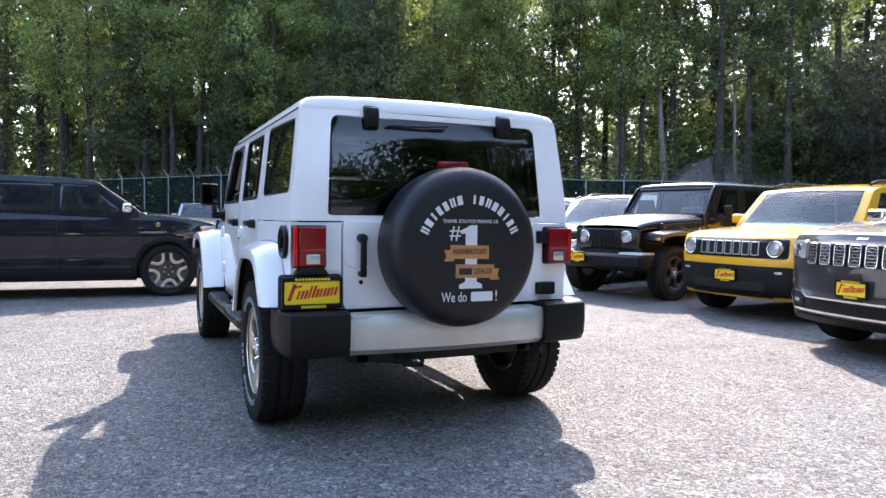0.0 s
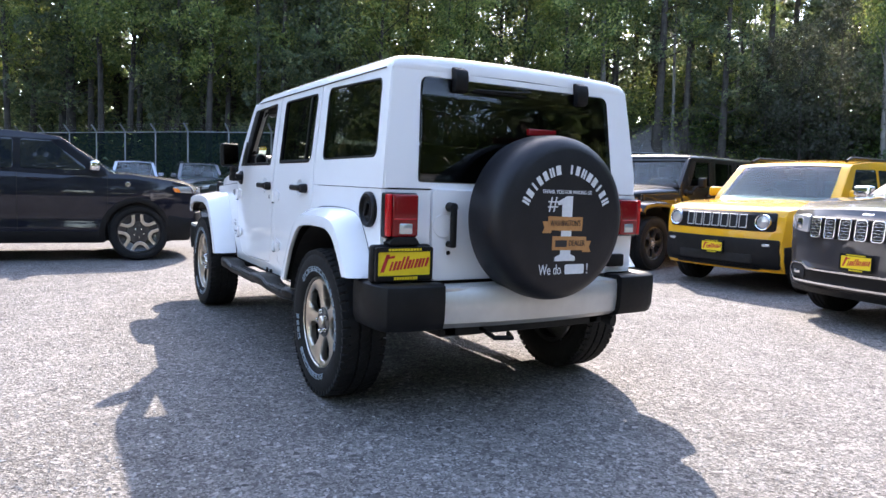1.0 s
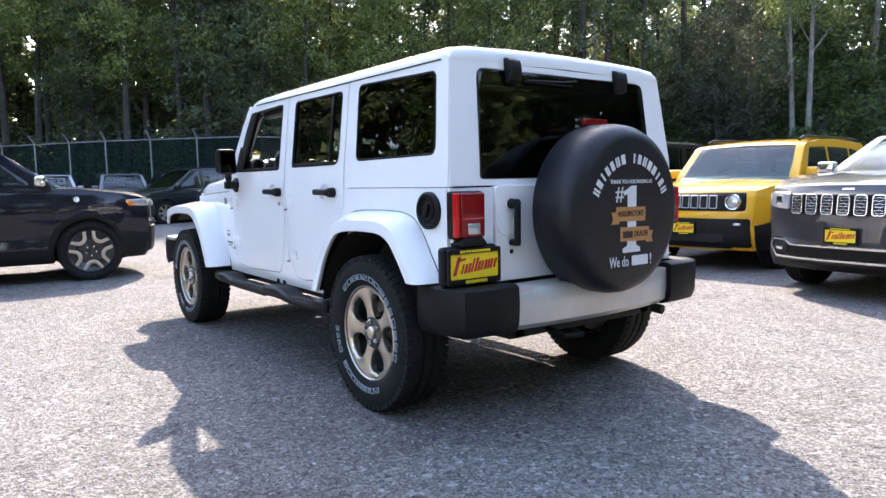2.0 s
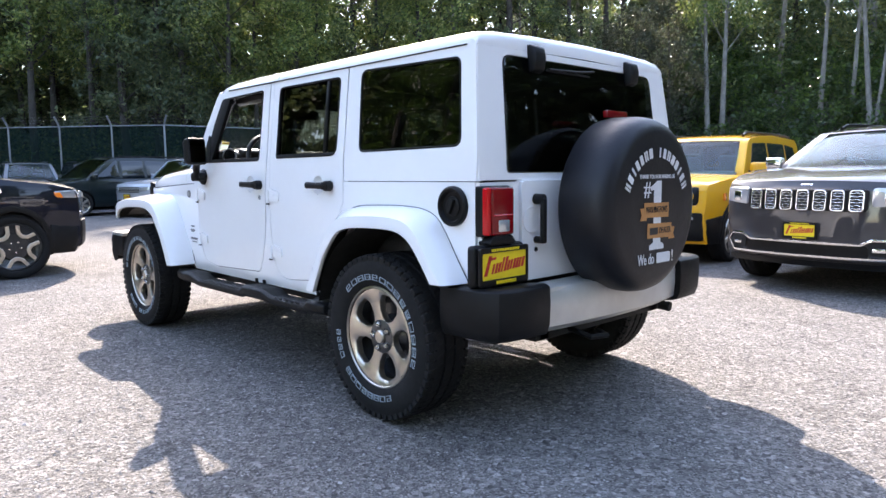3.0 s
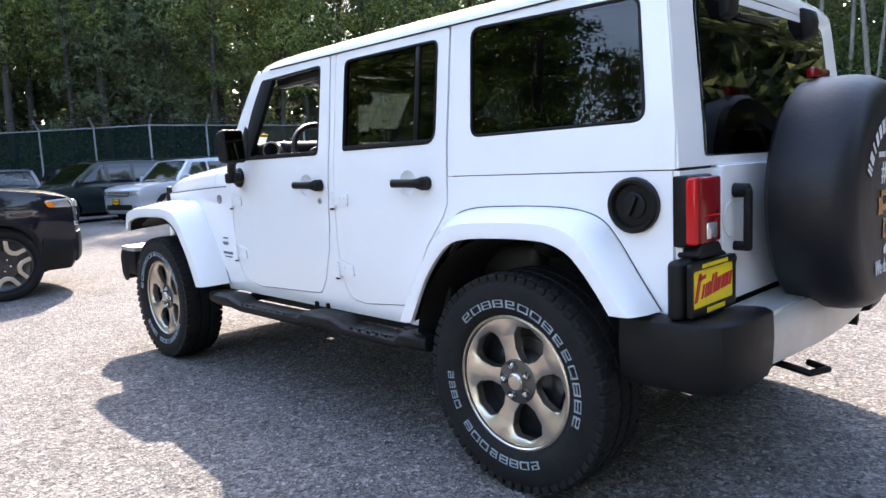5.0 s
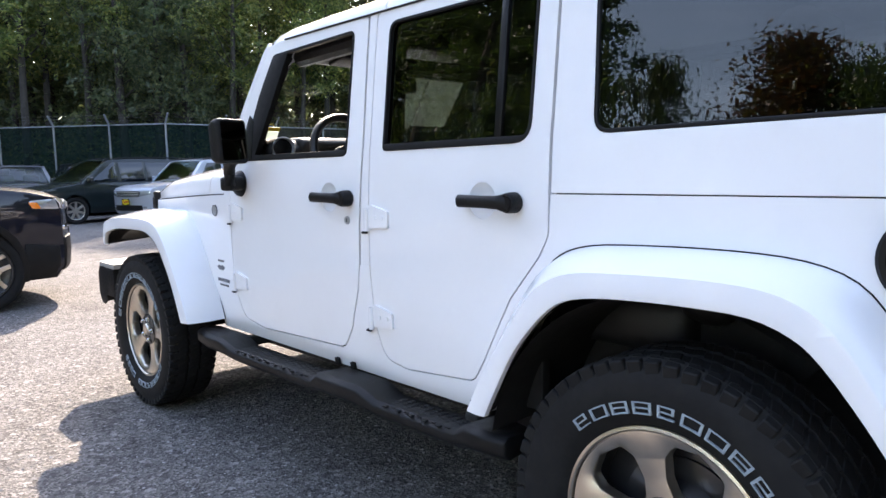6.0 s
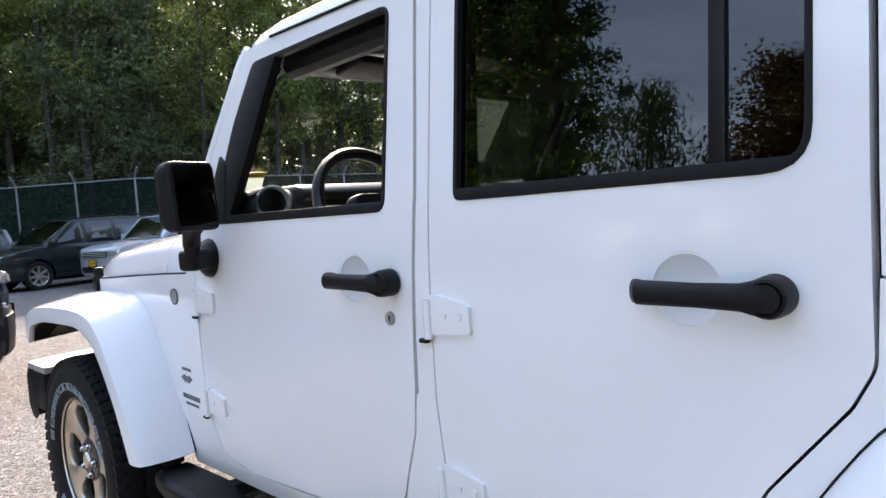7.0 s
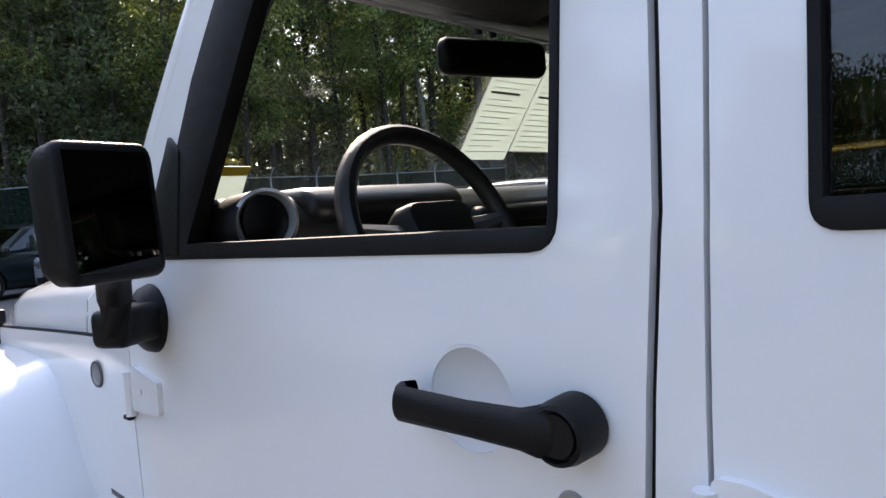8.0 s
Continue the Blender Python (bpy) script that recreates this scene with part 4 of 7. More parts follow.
        # badges ahead of the door, shown as bars
        for zz, hh, ww, nn in ((0.802, 0.009, 0.070, 6), (0.712, 0.015, 0.135, 8), (0.693, 0.008, 0.100, 9)):
            for k in range(nn):
                y0 = 2.235 + ww / 2 - 0.02 - k * ww / nn
                if zz < 0.79:
                    y0 -= 0.012
                part("badge_bar", panel([[(y0, zz), (y0 - ww / nn * 0.62, zz), (y0 - ww / nn * 0.62, zz + hh), (y0, zz + hh)]], flank(s, 0.002), flank(s, -0.001), bevel=0), PRINT_GREY, car)
        part("badge_wings", panel([[(2.265, 0.778), (2.235, 0.764), (2.222, 0.769), (2.208, 0.764), (2.180, 0.778), (2.205, 0.788), (2.222, 0.781), (2.24, 0.788)]], flank(s, 0.003), flank(s, -0.001), bevel=0), PRINT_GREY, car)
        part("round_badge", moved(lathe([(0.0, 0.024), (0.004, 0.024), (0.005, 0.018), (0.003, 0.016), (0.004, 0.010), (0.004, 0.0)], 24), Matrix.Translation((s * half_width(2.245, 1.03), 2.245, 1.031)) @ Matrix.Diagonal((s, 1, 1, 1))), GALV, car, "round grey badge")
        part("badge_ring", moved(lathe([(0.0, 0.0255), (0.0052, 0.0250), (0.0058, 0.0215), (0.003, 0.0200)], 24), Matrix.Translation((s * half_width(2.245, 1.03), 2.245, 1.031)) @ Matrix.Diagonal((s, 1, 1, 1))), PRINT_GREY, car, "dark ring round the badge")
        # running board with two tread pads
        lo = [(0.768, 0.492), (0.888, 0.498), (0.908, 0.484), (0.908, 0.448), (0.885, 0.430), (0.768, 0.440)]
        rows = []
        for y, drop, pull in ((0.44, 0.0, 0.02), (0.50, 0.006, 0.0), (0.575, 0.006, 0.0), (0.625, -0.026, 0.012), (0.98, -0.026, 0.012), (1.06, 0.006, 0.0), (1.29, 0.006, 0.0), (1.35, -0.026, 0.012), (1.94, -0.026, 0.012), (2.03, 0.006, 0.0), (2.16, 0.006, 0.0), (2.30, 0.005, 0.03)):
            rows.append([(s * (x - (pull if x > 0.8 else 0)), y, z + (drop if z > 0.47 else drop * 0.5)) for x, z in lo])
        b = part("running_board", bevelled(loft(rows), 0.006, 2, 40), PLASTIC, car, "black moulded running board")
        for y0, y1 in ((0.65, 0.97), (1.38, 1.92)):
            ribs = []
            for i in range(int((y1 - y0) / 0.030)):
                for j in range(6):
                    ribs.append(box(*sorted((s * (0.788 + j * 0.017 + (0.008 if i % 2 else 0)), s * (0.799 + j * 0.017 + (0.011 if i % 2 else 0)))), y0 + i * 0.030, y0 + i * 0.030 + 0.018, 0.4665, 0.4712, 0.0012, 1))
            part("tread_pad", joined(*ribs), PLASTIC, b)
        for y in (0.655, 1.245, 1.340):
            part("rocker_stop", panel([rounded([(y - 0.011, 0.500), (y + 0.011, 0.500), (y + 0.011, 0.526), (y - 0.011, 0.526)], 0.005, 2)], flank(s, 0.010), flank(s, -0.002), bevel=0.003), SEAL, car, "black rubber stop on the rocker")
        for y in (0.62, 1.26, 2.0):
            part("board_bracket", box(*sorted((s * 0.55, s * 0.80)), y, y + 0.05, 0.45, 0.49, 0.004), UNDER, b)
        # side mirror
        turn = Matrix.Translation((s * 0.943, 1.768, 1.311)) @ Matrix.Rotation(-s * radians(13), 4, "Z") @ Matrix.Rotation(radians(-4), 4, "X")
        mir = part("mirror_housing", moved(bevelled(loft([[(x * w, y, z * h) for x, z in rounded([(-1, -1), (1, -1), (1, 1), (-1, 1)], 0.28, 5)] for y, w, h in ((-0.030, 0.063, 0.080), (-0.022, 0.067, 0.084), (0.010, 0.065, 0.082), (0.040, 0.055, 0.072), (0.055, 0.040, 0.056))]), 0.004, 2), turn), PLASTIC, car, "black square door mirror")
        part("mirror_glass", moved(box(-0.055, 0.055, -0.0306, -0.027, -0.071, 0.071, 0), turn), MIRROR, mir)
        part("mirror_arm", joined(tube([(s * 0.905, 1.800, 1.250), (s * 0.893, 1.868, 1.228), (s * 0.882, 1.898, 1.195), (s * 0.880, 1.904, 1.145)], 0.023, 12), moved(box(-0.055, 0.050, -0.030, 0.030, -0.027, 0.030, 0.014, 3), Matrix.Translation((s * 0.845, 1.938, 1.150)) @ Matrix.Rotation(s * radians(-26), 4, "Z")), moved(lathe([(0.0, 0.055), (0.014, 0.050), (0.028, 0.034), (0.028, 0.0)], 20), Matrix.Translation((s * 0.797, 1.972, 1.150)) @ Matrix.Diagonal((s, 1, 1, 1)))), PLASTIC, mir)
        # tail lamp
        tl = part("tail_lamp", box(*sorted((s * 0.632, s * 0.800)), -0.612, -0.560, 0.898, 1.108, 0.010, 3), TRIM, car, "tail lamp in a black housing")
        # one red lens in two colours: the corner toned as lit, the rear as shaded
        part("red_lens", box(*sorted((s * 0.641, s * 0.774)), -0.640, -0.6, 0.905, 1.102, 0.010, 3), RED_DARK, tl, "red rear lens in a shaded tone")
        part("red_lens", box(*sorted((s * 0.776, s * 0.799)), -0.636, -0.590, 0.905, 1.102, 0.008, 3), RED_LENS, tl, "red lens wrapping the corner in a lit tone")
        part("lens_rib", box(*sorted((s * 0.650, s * 0.768)), -0.6425, -0.636, 0.984, 0.990, 0.002, 1), RED_LENS, tl)
        part("clear_lens", box(*sorted((s * 0.672, s * 0.740)), -0.6435, -0.6, 0.918, 0.968, 0.005, 2), CLEAR_LENS, tl, "clear reversing lens")
        # hardtop flank with its window
        top_side = rounded([(-0.515, 1.715, 0.03), (-0.570, 1.250, 0.05), (-0.572, 1.1265, 0.0), (0.357, 1.1265, 0.0), (0.357, 1.715, 0.0)], 0.02, 4)
        hs = part("hardtop_side", panel([top_side, QUARTER_WINDOW], flank(s), flank(s, -0.03), cuts_v=CUTS, bevel=0.004), coat, car, "body-coloured hardtop side")
        if spare:
            part("inner_frame", panel([offset_loop(top_side, -0.012), offset_loop(QUARTER_WINDOW, 0.004)], flank(s, -0.0315), flank(s, -0.038), cuts_v=CUTS, bevel=0), CABIN, hs, "black inner side lining")
            part("pillar_lining", panel([[(1.07, 1.16), (1.17, 1.16), (1.17, 1.69), (1.07, 1.69)]], flank(s, -0.062), flank(s, -0.07), cuts_v=CUTS, bevel=0), CABIN, car)
        part("quarter_seal", ring_panel(offset_loop(QUARTER_WINDOW, -0.0006), offset_loop(QUARTER_WINDOW, -0.010), flank(s, 0.001), flank(s, -0.02), CUTS, 0.002), TRIM, hs)
        q = part("quarter_glass", panel([offset_loop(QUARTER_WINDOW, -0.006)], flank(s, -0.004), flank(s, -0.009), cuts_v=CUTS, bevel=0), PRIVACY, hs, "dark tinted side window")
        q.visible_shadow = False
        part("roof_gutter", tube([(s * 0.7455, y, 1.6935) for y in (-0.47, 0.3, 1.0, 1.66)], 0.0036, 6), SEAL, car, "dark rubber line under the roof edge")
        # windscreen pillar
        part("windscreen_pillar", panel([[(2.070, 1.255), (1.952, 1.449), (1.832, 1.621), (1.781, 1.687), (1.798, 1.702), (1.836, 1.668), (1.902, 1.576), (1.972, 1.478), (2.146, 1.215), (2.080, 1.19)]], flank(s, -0.003), flank(s, -0.035), cuts_v=CUTS, bevel=0.008, seg=3), coat, car)
        # headlamp ring and turn lamp
        part("headlamp", joined(moved(lathe([(0.0, 0.100), (0.02, 0.098), (0.025, 0.088)], 28, "y"), Matrix.Translation((s * 0.40, 3.44, 0.90)))), CHROME, car)
        part("headlamp_lens", moved(lathe([(0.0, 0.09), (0.03, 0.07), (0.04, 0.0)], 28, "y"), Matrix.Translation((s * 0.40, 3.44, 0.90))), CLEAR_LENS, car)
        part("turn_lamp", box(*sorted((s * 0.84, s * 0.905)), 3.338, 3.356, 0.868, 0.910, 0.006), AMBER, car, "amber turn lamp at the flare's nose")
        jeep_wheel(car, pose(s * 0.785, 0.0, 0.396, 0, 0, 0 if s > 0 else 180), s, white_letters)
        jeep_wheel(car, pose(s * 0.785, 2.947, 0.396, 37, 0, 0 if s > 0 else 180), s, white_letters)
    # fuel filler on the left flank
    ff = lathe([(0.0, 0.086), (0.016, 0.085), (0.022, 0.078), (0.021, 0.068), (0.006, 0.060), (0.002, 0.0)], 40)
    fc = moved(ff, Matrix.Translation((-half_width(-0.44, 1.02) - 0.001, -0.442, 1.022)) @ Matrix.Diagonal((-1, 1, 1, 1)))
    filler = part("fuel_filler", fc, TRIM, car, "black fuel filler bezel")
    part("fuel_cap", joined(moved(lathe([(0.002, 0.043), (0.010, 0.041), (0.013, 0.034), (0.012, 0.0)], 28), Matrix.Translation((-0.802, -0.442, 1.022)) @ Matrix.Diagonal((-1, 1, 1, 1))), moved(box(-0.012, 0.010, -0.009, 0.009, -0.033, 0.033, 0.005, 2), Matrix.Translation((-0.818, -0.442, 1.022)) @ Matrix.Rotation(radians(24), 4, "X"))), PLASTIC, filler, "grey-black screw cap with a grip bar")
    # roof: hardtop and the two front panels
    cross = [(-0.744, 1.690), (-0.742, 1.712), (-0.730, 1.735), (-0.700, 1.753), (-0.60, 1.768), (-0.35, 1.780), (0.0, 1.785), (0.35, 1.780), (0.60, 1.768), (0.700, 1.753), (0.730, 1.735), (0.742, 1.712), (0.744, 1.690), (0.70, 1.690), (0.0, 1.745), (-0.70, 1.690)]

    def roof(name, ys, lab):
        rows = []
        for y, dz, k in ys:
            rows.append([(x * k, y, z - dz * max(0, (z - 1.69) / 0.095)) for x, z in cross])
        part(name, loft(rows), coat, car, lab, smooth=50)

    roof("hardtop_roof", ((-0.522, 0.080, 0.985), (-0.520, 0.045, 0.992), (-0.505, 0.016, 0.997), (-0.46, 0.003, 1.0), (-0.2, 0.0, 1.0), (0.4, 0.0, 1.0), (1.046, 0.004, 1.0)), "body-coloured hardtop roof")
    roof("roof_panel", ((1.054, 0.004, 1.0), (1.4, 0.008, 0.998), (1.64, 0.016, 0.995), (1.735, 0.036, 0.99), (1.766, 0.060, 0.985), (1.780, 0.085, 0.98)), "body-coloured front roof panel")
    # tail frame, glass and gate
    glass_lo = rounded([(-0.618, 1.160, 0.02), (-0.590, 1.665, 0.05), (0.590, 1.665, 0.05), (0.618, 1.160, 0.02)], 0.03, 4)
    ht = part("hardtop_tail", panel([rounded([(-0.790, 1.130, 0.0), (-0.782, 1.25, 0.0), (-0.738, 1.695, 0.03), (0.738, 1.695, 0.03), (0.782, 1.25, 0.0), (0.790, 1.130, 0.0)], 0.0), glass_lo], tail(0.0), tail(-0.03), cuts_v=(1.25, 1.4, 1.55), bevel=0.012, seg=4), coat, car, "body-coloured hardtop tail frame")
    g = part("liftglass", panel([offset_loop(glass_lo, -0.004)], tail(0.006), tail(0.001), cuts_v=(1.25, 1.4, 1.55), bevel=0.002), PRIVACY, car, "dark tinted rear lift glass")
    g.visible_shadow = False
    for x in (-0.385, 0.385):
        part("glass_hinge", bevelled(loft([[(x - 0.036 + a, rear_y(z) - o, z) for a, o in ((0, -0.005), (0.072, -0.005), (0.072, d), (0, d))] for z, d in ((1.600, 0.012), (1.610, 0.036), (1.665, 0.050), (1.708, 0.045), (1.722, 0.015))]), 0.007, 2, 30), PLASTIC, g, "black glass hinge cover")
    part("rear_wiper", joined(tube([(0.04, -0.555, 1.640), (-0.08, -0.556, 1.628), (-0.30, -0.550, 1.622)], 0.005), box(-0.31, 0.02, -0.548, -0.542, 1.612, 1.620, 0.002)), TRIM, g)
    part("brake_lamp", joined(box(-0.080, 0.090, -0.715, -0.690, 1.408, 1.442, 0.006)), RED_DARK, car, "red high brake lamp")
    part("brake_lamp_stem", tube([(0, -0.60, 1.00), (0, -0.66, 1.30), (0, -0.70, 1.41)], 0.014), TRIM, car)
    gate = rounded([(-0.545, 0.690), (-0.545, 1.128), (0.620, 1.128), (0.620, 0.690)], 0.03, 4)
    tg = part("tailgate", panel([gate], tail(0.018), tail(-0.02), cuts_v=(0.9,), bevel=0.010, seg=3), coat, car, "body-coloured swing tailgate")
    part("body_tail", panel([[(-0.775, 0.690), (-0.795, 1.122), (0.795, 1.122), (0.775, 0.690)], offset_loop(gate, 0.005)], tail(0.004), tail(-0.02), bevel=0.006), coat, car, "body-coloured tail panel")
    part("tailgate_handle", joined(moved(lathe([(0.0, 0.024), (-0.045, 0.022), (-0.050, 0.015), (-0.050, 0)], 20, "y"), Matrix.Translation((-0.452, -0.600, 1.045))), moved(lathe([(0.0, 0.016), (-0.035, 0.016), (-0.035, 0)], 14, "y"), Matrix.Translation((-0.452, -0.600, 0.865))), box(-0.468, -0.436, -0.655, -0.632, 0.850, 1.050, 0.009, 3)), PLASTIC, tg, "black upright tailgate handle")
    part("handle_scoop", moved(lathe([(0.0, 0.058), (-0.003, 0.056), (-0.001, 0.046), (-0.0006, 0.0)], 28, "y"), Matrix.Translation((-0.485, -0.602, 0.955))), coat, tg, "round scoop behind the handle")
    part("tailgate_lock", moved(lathe([(0.0, 0.012), (-0.004, 0.011), (-0.004, 0)], 12, "y"), Matrix.Translation((-0.452, -0.600, 0.822))), TRIM, tg)
    for z in (0.76, 1.05):
        part("tailgate_hinge", box(0.58, 0.70, -0.625, -0.59, z - 0.035, z + 0.035, 0.008), PLASTIC, tg)
    # rear bumper: silver middle, black ends that wrap round to the arches
    def bumper_rows(stations, z0, z1):
        rows = []
        for x, y, inset in stations:
            rows.append([(x, y + 0.03, z1), (x, y + 0.012, z1 + 0.002), (x, y, z1 - 0.018), (x, y - 0.002, (z0 + z1) / 2), (x, y + 0.006, z0 + 0.03), (x, y + 0.05, z0), (x + inset, y + 0.15, z0 + 0.01), (x + inset, y + 0.15, z1 - 0.005)])
        return rows
    mid = [(x, -0.775 + 0.05 * (abs(x) / 0.6) ** 2, 0.0) for x in (-0.555, -0.4, -0.2, 0, 0.2, 0.4, 0.555)]
    part("bumper_middle", loft(bumper_rows(mid, 0.470, 0.665)), SATIN, car, "satin silver bumper middle")
    part("bumper_step", box(-0.54, 0.54, -0.74, -0.60, 0.655, 0.672, 0.004), SATIN, car)
    for s in (-1, 1):
        rows = []
        for x, y, dx, dy in ((0.552, -0.742, 0, 1), (0.68, -0.738, 0, 1), (0.778, -0.728, 0.1, 1), (0.822, -0.708, 0.5, 0.8), (0.842, -0.665, 0.9, 0.3), (0.850, -0.55, 1, 0.0), (0.848, -0.42, 1, 0.0)):
            pr = [(0.03, 0.696), (0.000, 0.695), (-0.020, 0.684), (-0.024, 0.61), (-0.020, 0.52), (-0.004, 0.480), (0.05, 0.466), (0.10, 0.47), (0.10, 0.69)]
            rows.append([(s * (x - d * dx), y + d * dy, z) for d, z in pr])
        part("bumper_end", bevelled(loft(rows), 0.006, 2, 45), PLASTIC, car, "black moulded bumper end")
    # plate on the left of the tail
    if spare:
        part("plate_bracket", joined(bevelled(box(-0.868, -0.556, -0.625, -0.575, 0.694, 0.868, 0), 0.018, 3), prism(rounded([(-0.80, 0.865), (-0.765, 0.905), (-0.655, 0.905), (-0.62, 0.865)], 0.015), "y", -0.640, -0.57, 0.006)), PLASTIC, car, "black plate holder with lamp hood")
        dealer_plate(car, pose(-0.712, -0.640, 0.780, 0, 0, 0), 0.296, 0.158)
        # spare wheel and its printed cover
        sp = part("spare_wheel_cover", moved(lathe([(-0.005, 0.0), (-0.003, 0.20), (0.0, 0.325), (0.008, 0.352), (0.028, 0.378), (0.060, 0.394), (0.10, 0.402), (0.20, 0.404), (0.245, 0.398), (0.262, 0.380), (0.255, 0.30)], 72, "y"), Matrix.Translation((0.004, SPARE_Y, 1.006))), VINYL, car, "black vinyl spare wheel cover with print")
        spare_art(sp, SPARE_Y - 0.004)
        part("spare_carrier", box(-0.16, 0.16, SPARE_Y + 0.2, -0.59, 0.86, 1.14, 0.02), TRIM, car)
    # bonnet, cowl and nose
    rows = []
    curve = ((1, -0.25), (1, 0.0), (0.990, 0.40), (0.955, 0.63), (0.86, 0.80), (0.55, 0.93), (0, 1.0))
    curve = [(-x, h) for x, h in curve] + [(x, h) for x, h in reversed(curve[:-1])]
    for y, z, ed in ((2.1475, 1.262, 1.106), (2.24, 1.260, 1.103), (2.330, 1.256, 1.0995), (2.3345, 1.256, 1.0995), (2.60, 1.238, 1.088), (2.90, 1.210, 1.074), (3.10, 1.182, 1.065), (3.25, 1.150, 1.052), (3.37, 1.115, 1.030), (3.43, 1.075, 1.005)):
        w = half_width(y, 1.08) - 0.012 - max(0, y - 2.9) * 0.16
        rows.append([(x * w, y, ed + (z - ed) * h) for x, h in curve])
    part("cowl_side", loft(rows[:3], loop=False), coat, car, "body-coloured cowl top behind the bonnet", smooth=70)
    bon = part("bonnet", loft(rows[3:], loop=False), coat, car, "body-coloured bonnet", smooth=70)
    for s in (-1, 1):
        part("bonnet_gap", tube([(s * (half_width(y, 1.08) - 0.006), y, z) for y, z in ((2.12, 1.1045), (2.34, 1.0978), (2.62, 1.0855), (2.90, 1.0715), (3.09, 1.0625))], 0.0035, 6), SEAL, bon, "dark gap under the bonnet edge")
        x = half_width(3.06, 1.06)
        part("bonnet_latch", joined(bevelled(box(*sorted((s * (x - 0.012), s * (x + 0.016))), 3.045, 3.085, 1.015, 1.075, 0), 0.006, 2), bevelled(box(*sorted((s * (x - 0.020), s * (x + 0.012))), 3.050, 3.080, 1.070, 1.108, 0), 0.006, 2)), PLASTIC, bon, "black rubber bonnet latch")
    part("cowl", loft([[(x, y, z) for x in (-0.74, -0.4, 0, 0.4, 0.74)] for y, z in ((2.08, 1.10), (2.085, 1.264), (2.13, 1.274), (2.16, 1.240))], loop=False), TRIM, car, "black cowl panel")
    part("radiator_support", box(-0.60, 0.60, 3.33, 3.42, 0.46, 0.74, 0.01), UNDER, car)
    part("nose", joined(box(-0.60, 0.60, 3.36, 3.435, 0.70, 1.03, 0.03, 3)), coat, car, "body-coloured slotted nose")
    for i in range(7):
        part("grille_slot", box(-0.255 + i * 0.085 - 0.027, -0.255 + i * 0.085 + 0.027, 3.425, 3.440, 0.75, 0.985, 0.012, 2), TRIM, car)
    part("front_bumper", bevelled(loft([[(x, y - a * k, z) for a, z in ((0.10, 0.672), (0.0, 0.668), (-0.04, 0.63), (-0.035, 0.50), (0.02, 0.45), (0.12, 0.47))] for x, y, k in ((-0.868, 3.58, 0.4), (-0.864, 3.65, 0.8), (-0.82, 3.695, 1), (-0.5, 3.73, 1), (0, 3.74, 1), (0.5, 3.73, 1), (0.82, 3.695, 1), (0.864, 3.65, 0.8), (0.868, 3.58, 0.4))]), 0.01, 2), PLASTIC, car, "black front bumper")
    for s in (-1, 1):
        part("bumper_end", box(*sorted((s * 0.52, s * 0.866)), 3.42, 3.66, 0.50, 0.668, 0.015, 2), PLASTIC, car, "black moulded bumper end")
        part("bumper_cap", loft([[(s * x, y, 0.668), (s * x, y - 0.006, 0.694), (s * x, 3.41, 0.694), (s * x, 3.41, 0.668)] for x, y in ((0.50, 3.735), (0.70, 3.715), (0.82, 3.695), (0.862, 3.655))]), SATIN, car, "silver bumper top")
    # windscreen
    part("windscreen_frame", panel([rounded([(-0.735, 0), (-0.685, 0.595), (0.685, 0.595), (0.735, 0)], 0.02), rounded([(-0.702, 0.07), (-0.664, 0.545), (0.664, 0.545), (0.702, 0.07)], 0.03)],
                                   lambda u, v: (u, 2.125 - v * 0.60, 1.20 + v * 0.835), lambda u, v: (u, 2.085 - v * 0.60, 1.175 + v * 0.835), bevel=0.008), coat, car)
    g = part("windscreen", panel([rounded([(-0.707, 0.065), (-0.669, 0.55), (0.669, 0.55), (0.707, 0.065)], 0.03)], lambda u, v: (u, 2.113 - v * 0.60, 1.182 + v * 0.835), lambda u, v: (u, 2.109 - v * 0.60, 1.179 + v * 0.835), bevel=0), GLASS, car, "clear windscreen")
    g.visible_shadow = False
    if not spare:
        dealer_plate(car, Matrix.Translation((0.22, 3.795, 0.60)) @ Matrix.Rotation(math.pi, 4, "Z"))
        part("dashboard", box(-0.70, 0.70, 1.80, 2.05, 0.90, 1.24, 0.03), CABIN, car)
        for x in (-0.36, 0.36):
            seat(car, x, 1.10)
        return car
    # cabin
    dash = [(2.062, 1.245), (2.035, 1.302), (1.97, 1.328), (1.88, 1.326), (1.835, 1.285), (1.85, 1.08), (1.90, 0.90), (2.07, 0.84)]
    d = part("dashboard", bevelled(loft([[(x, y - 0.03 * (abs(x) > 0.62), z + 0.0) for y, z in dash] for x in (-0.74, -0.63, -0.3, 0.0, 0.3, 0.63, 0.74)]), 0.02, 3, 25), DASH, car, "black moulded dashboard")
    part("instrument_hood", moved(bevelled(loft([[(x, y, z) for y, z in ((2.03, 1.295), (1.93, 1.338), (1.83, 1.338), (1.795, 1.305), (1.83, 1.25), (2.03, 1.24))] for x in (-0.60, -0.54, -0.30, -0.22)]), 0.02, 3, 25), Matrix.Translation((0.0, 0, 0.0))), DASH, d)
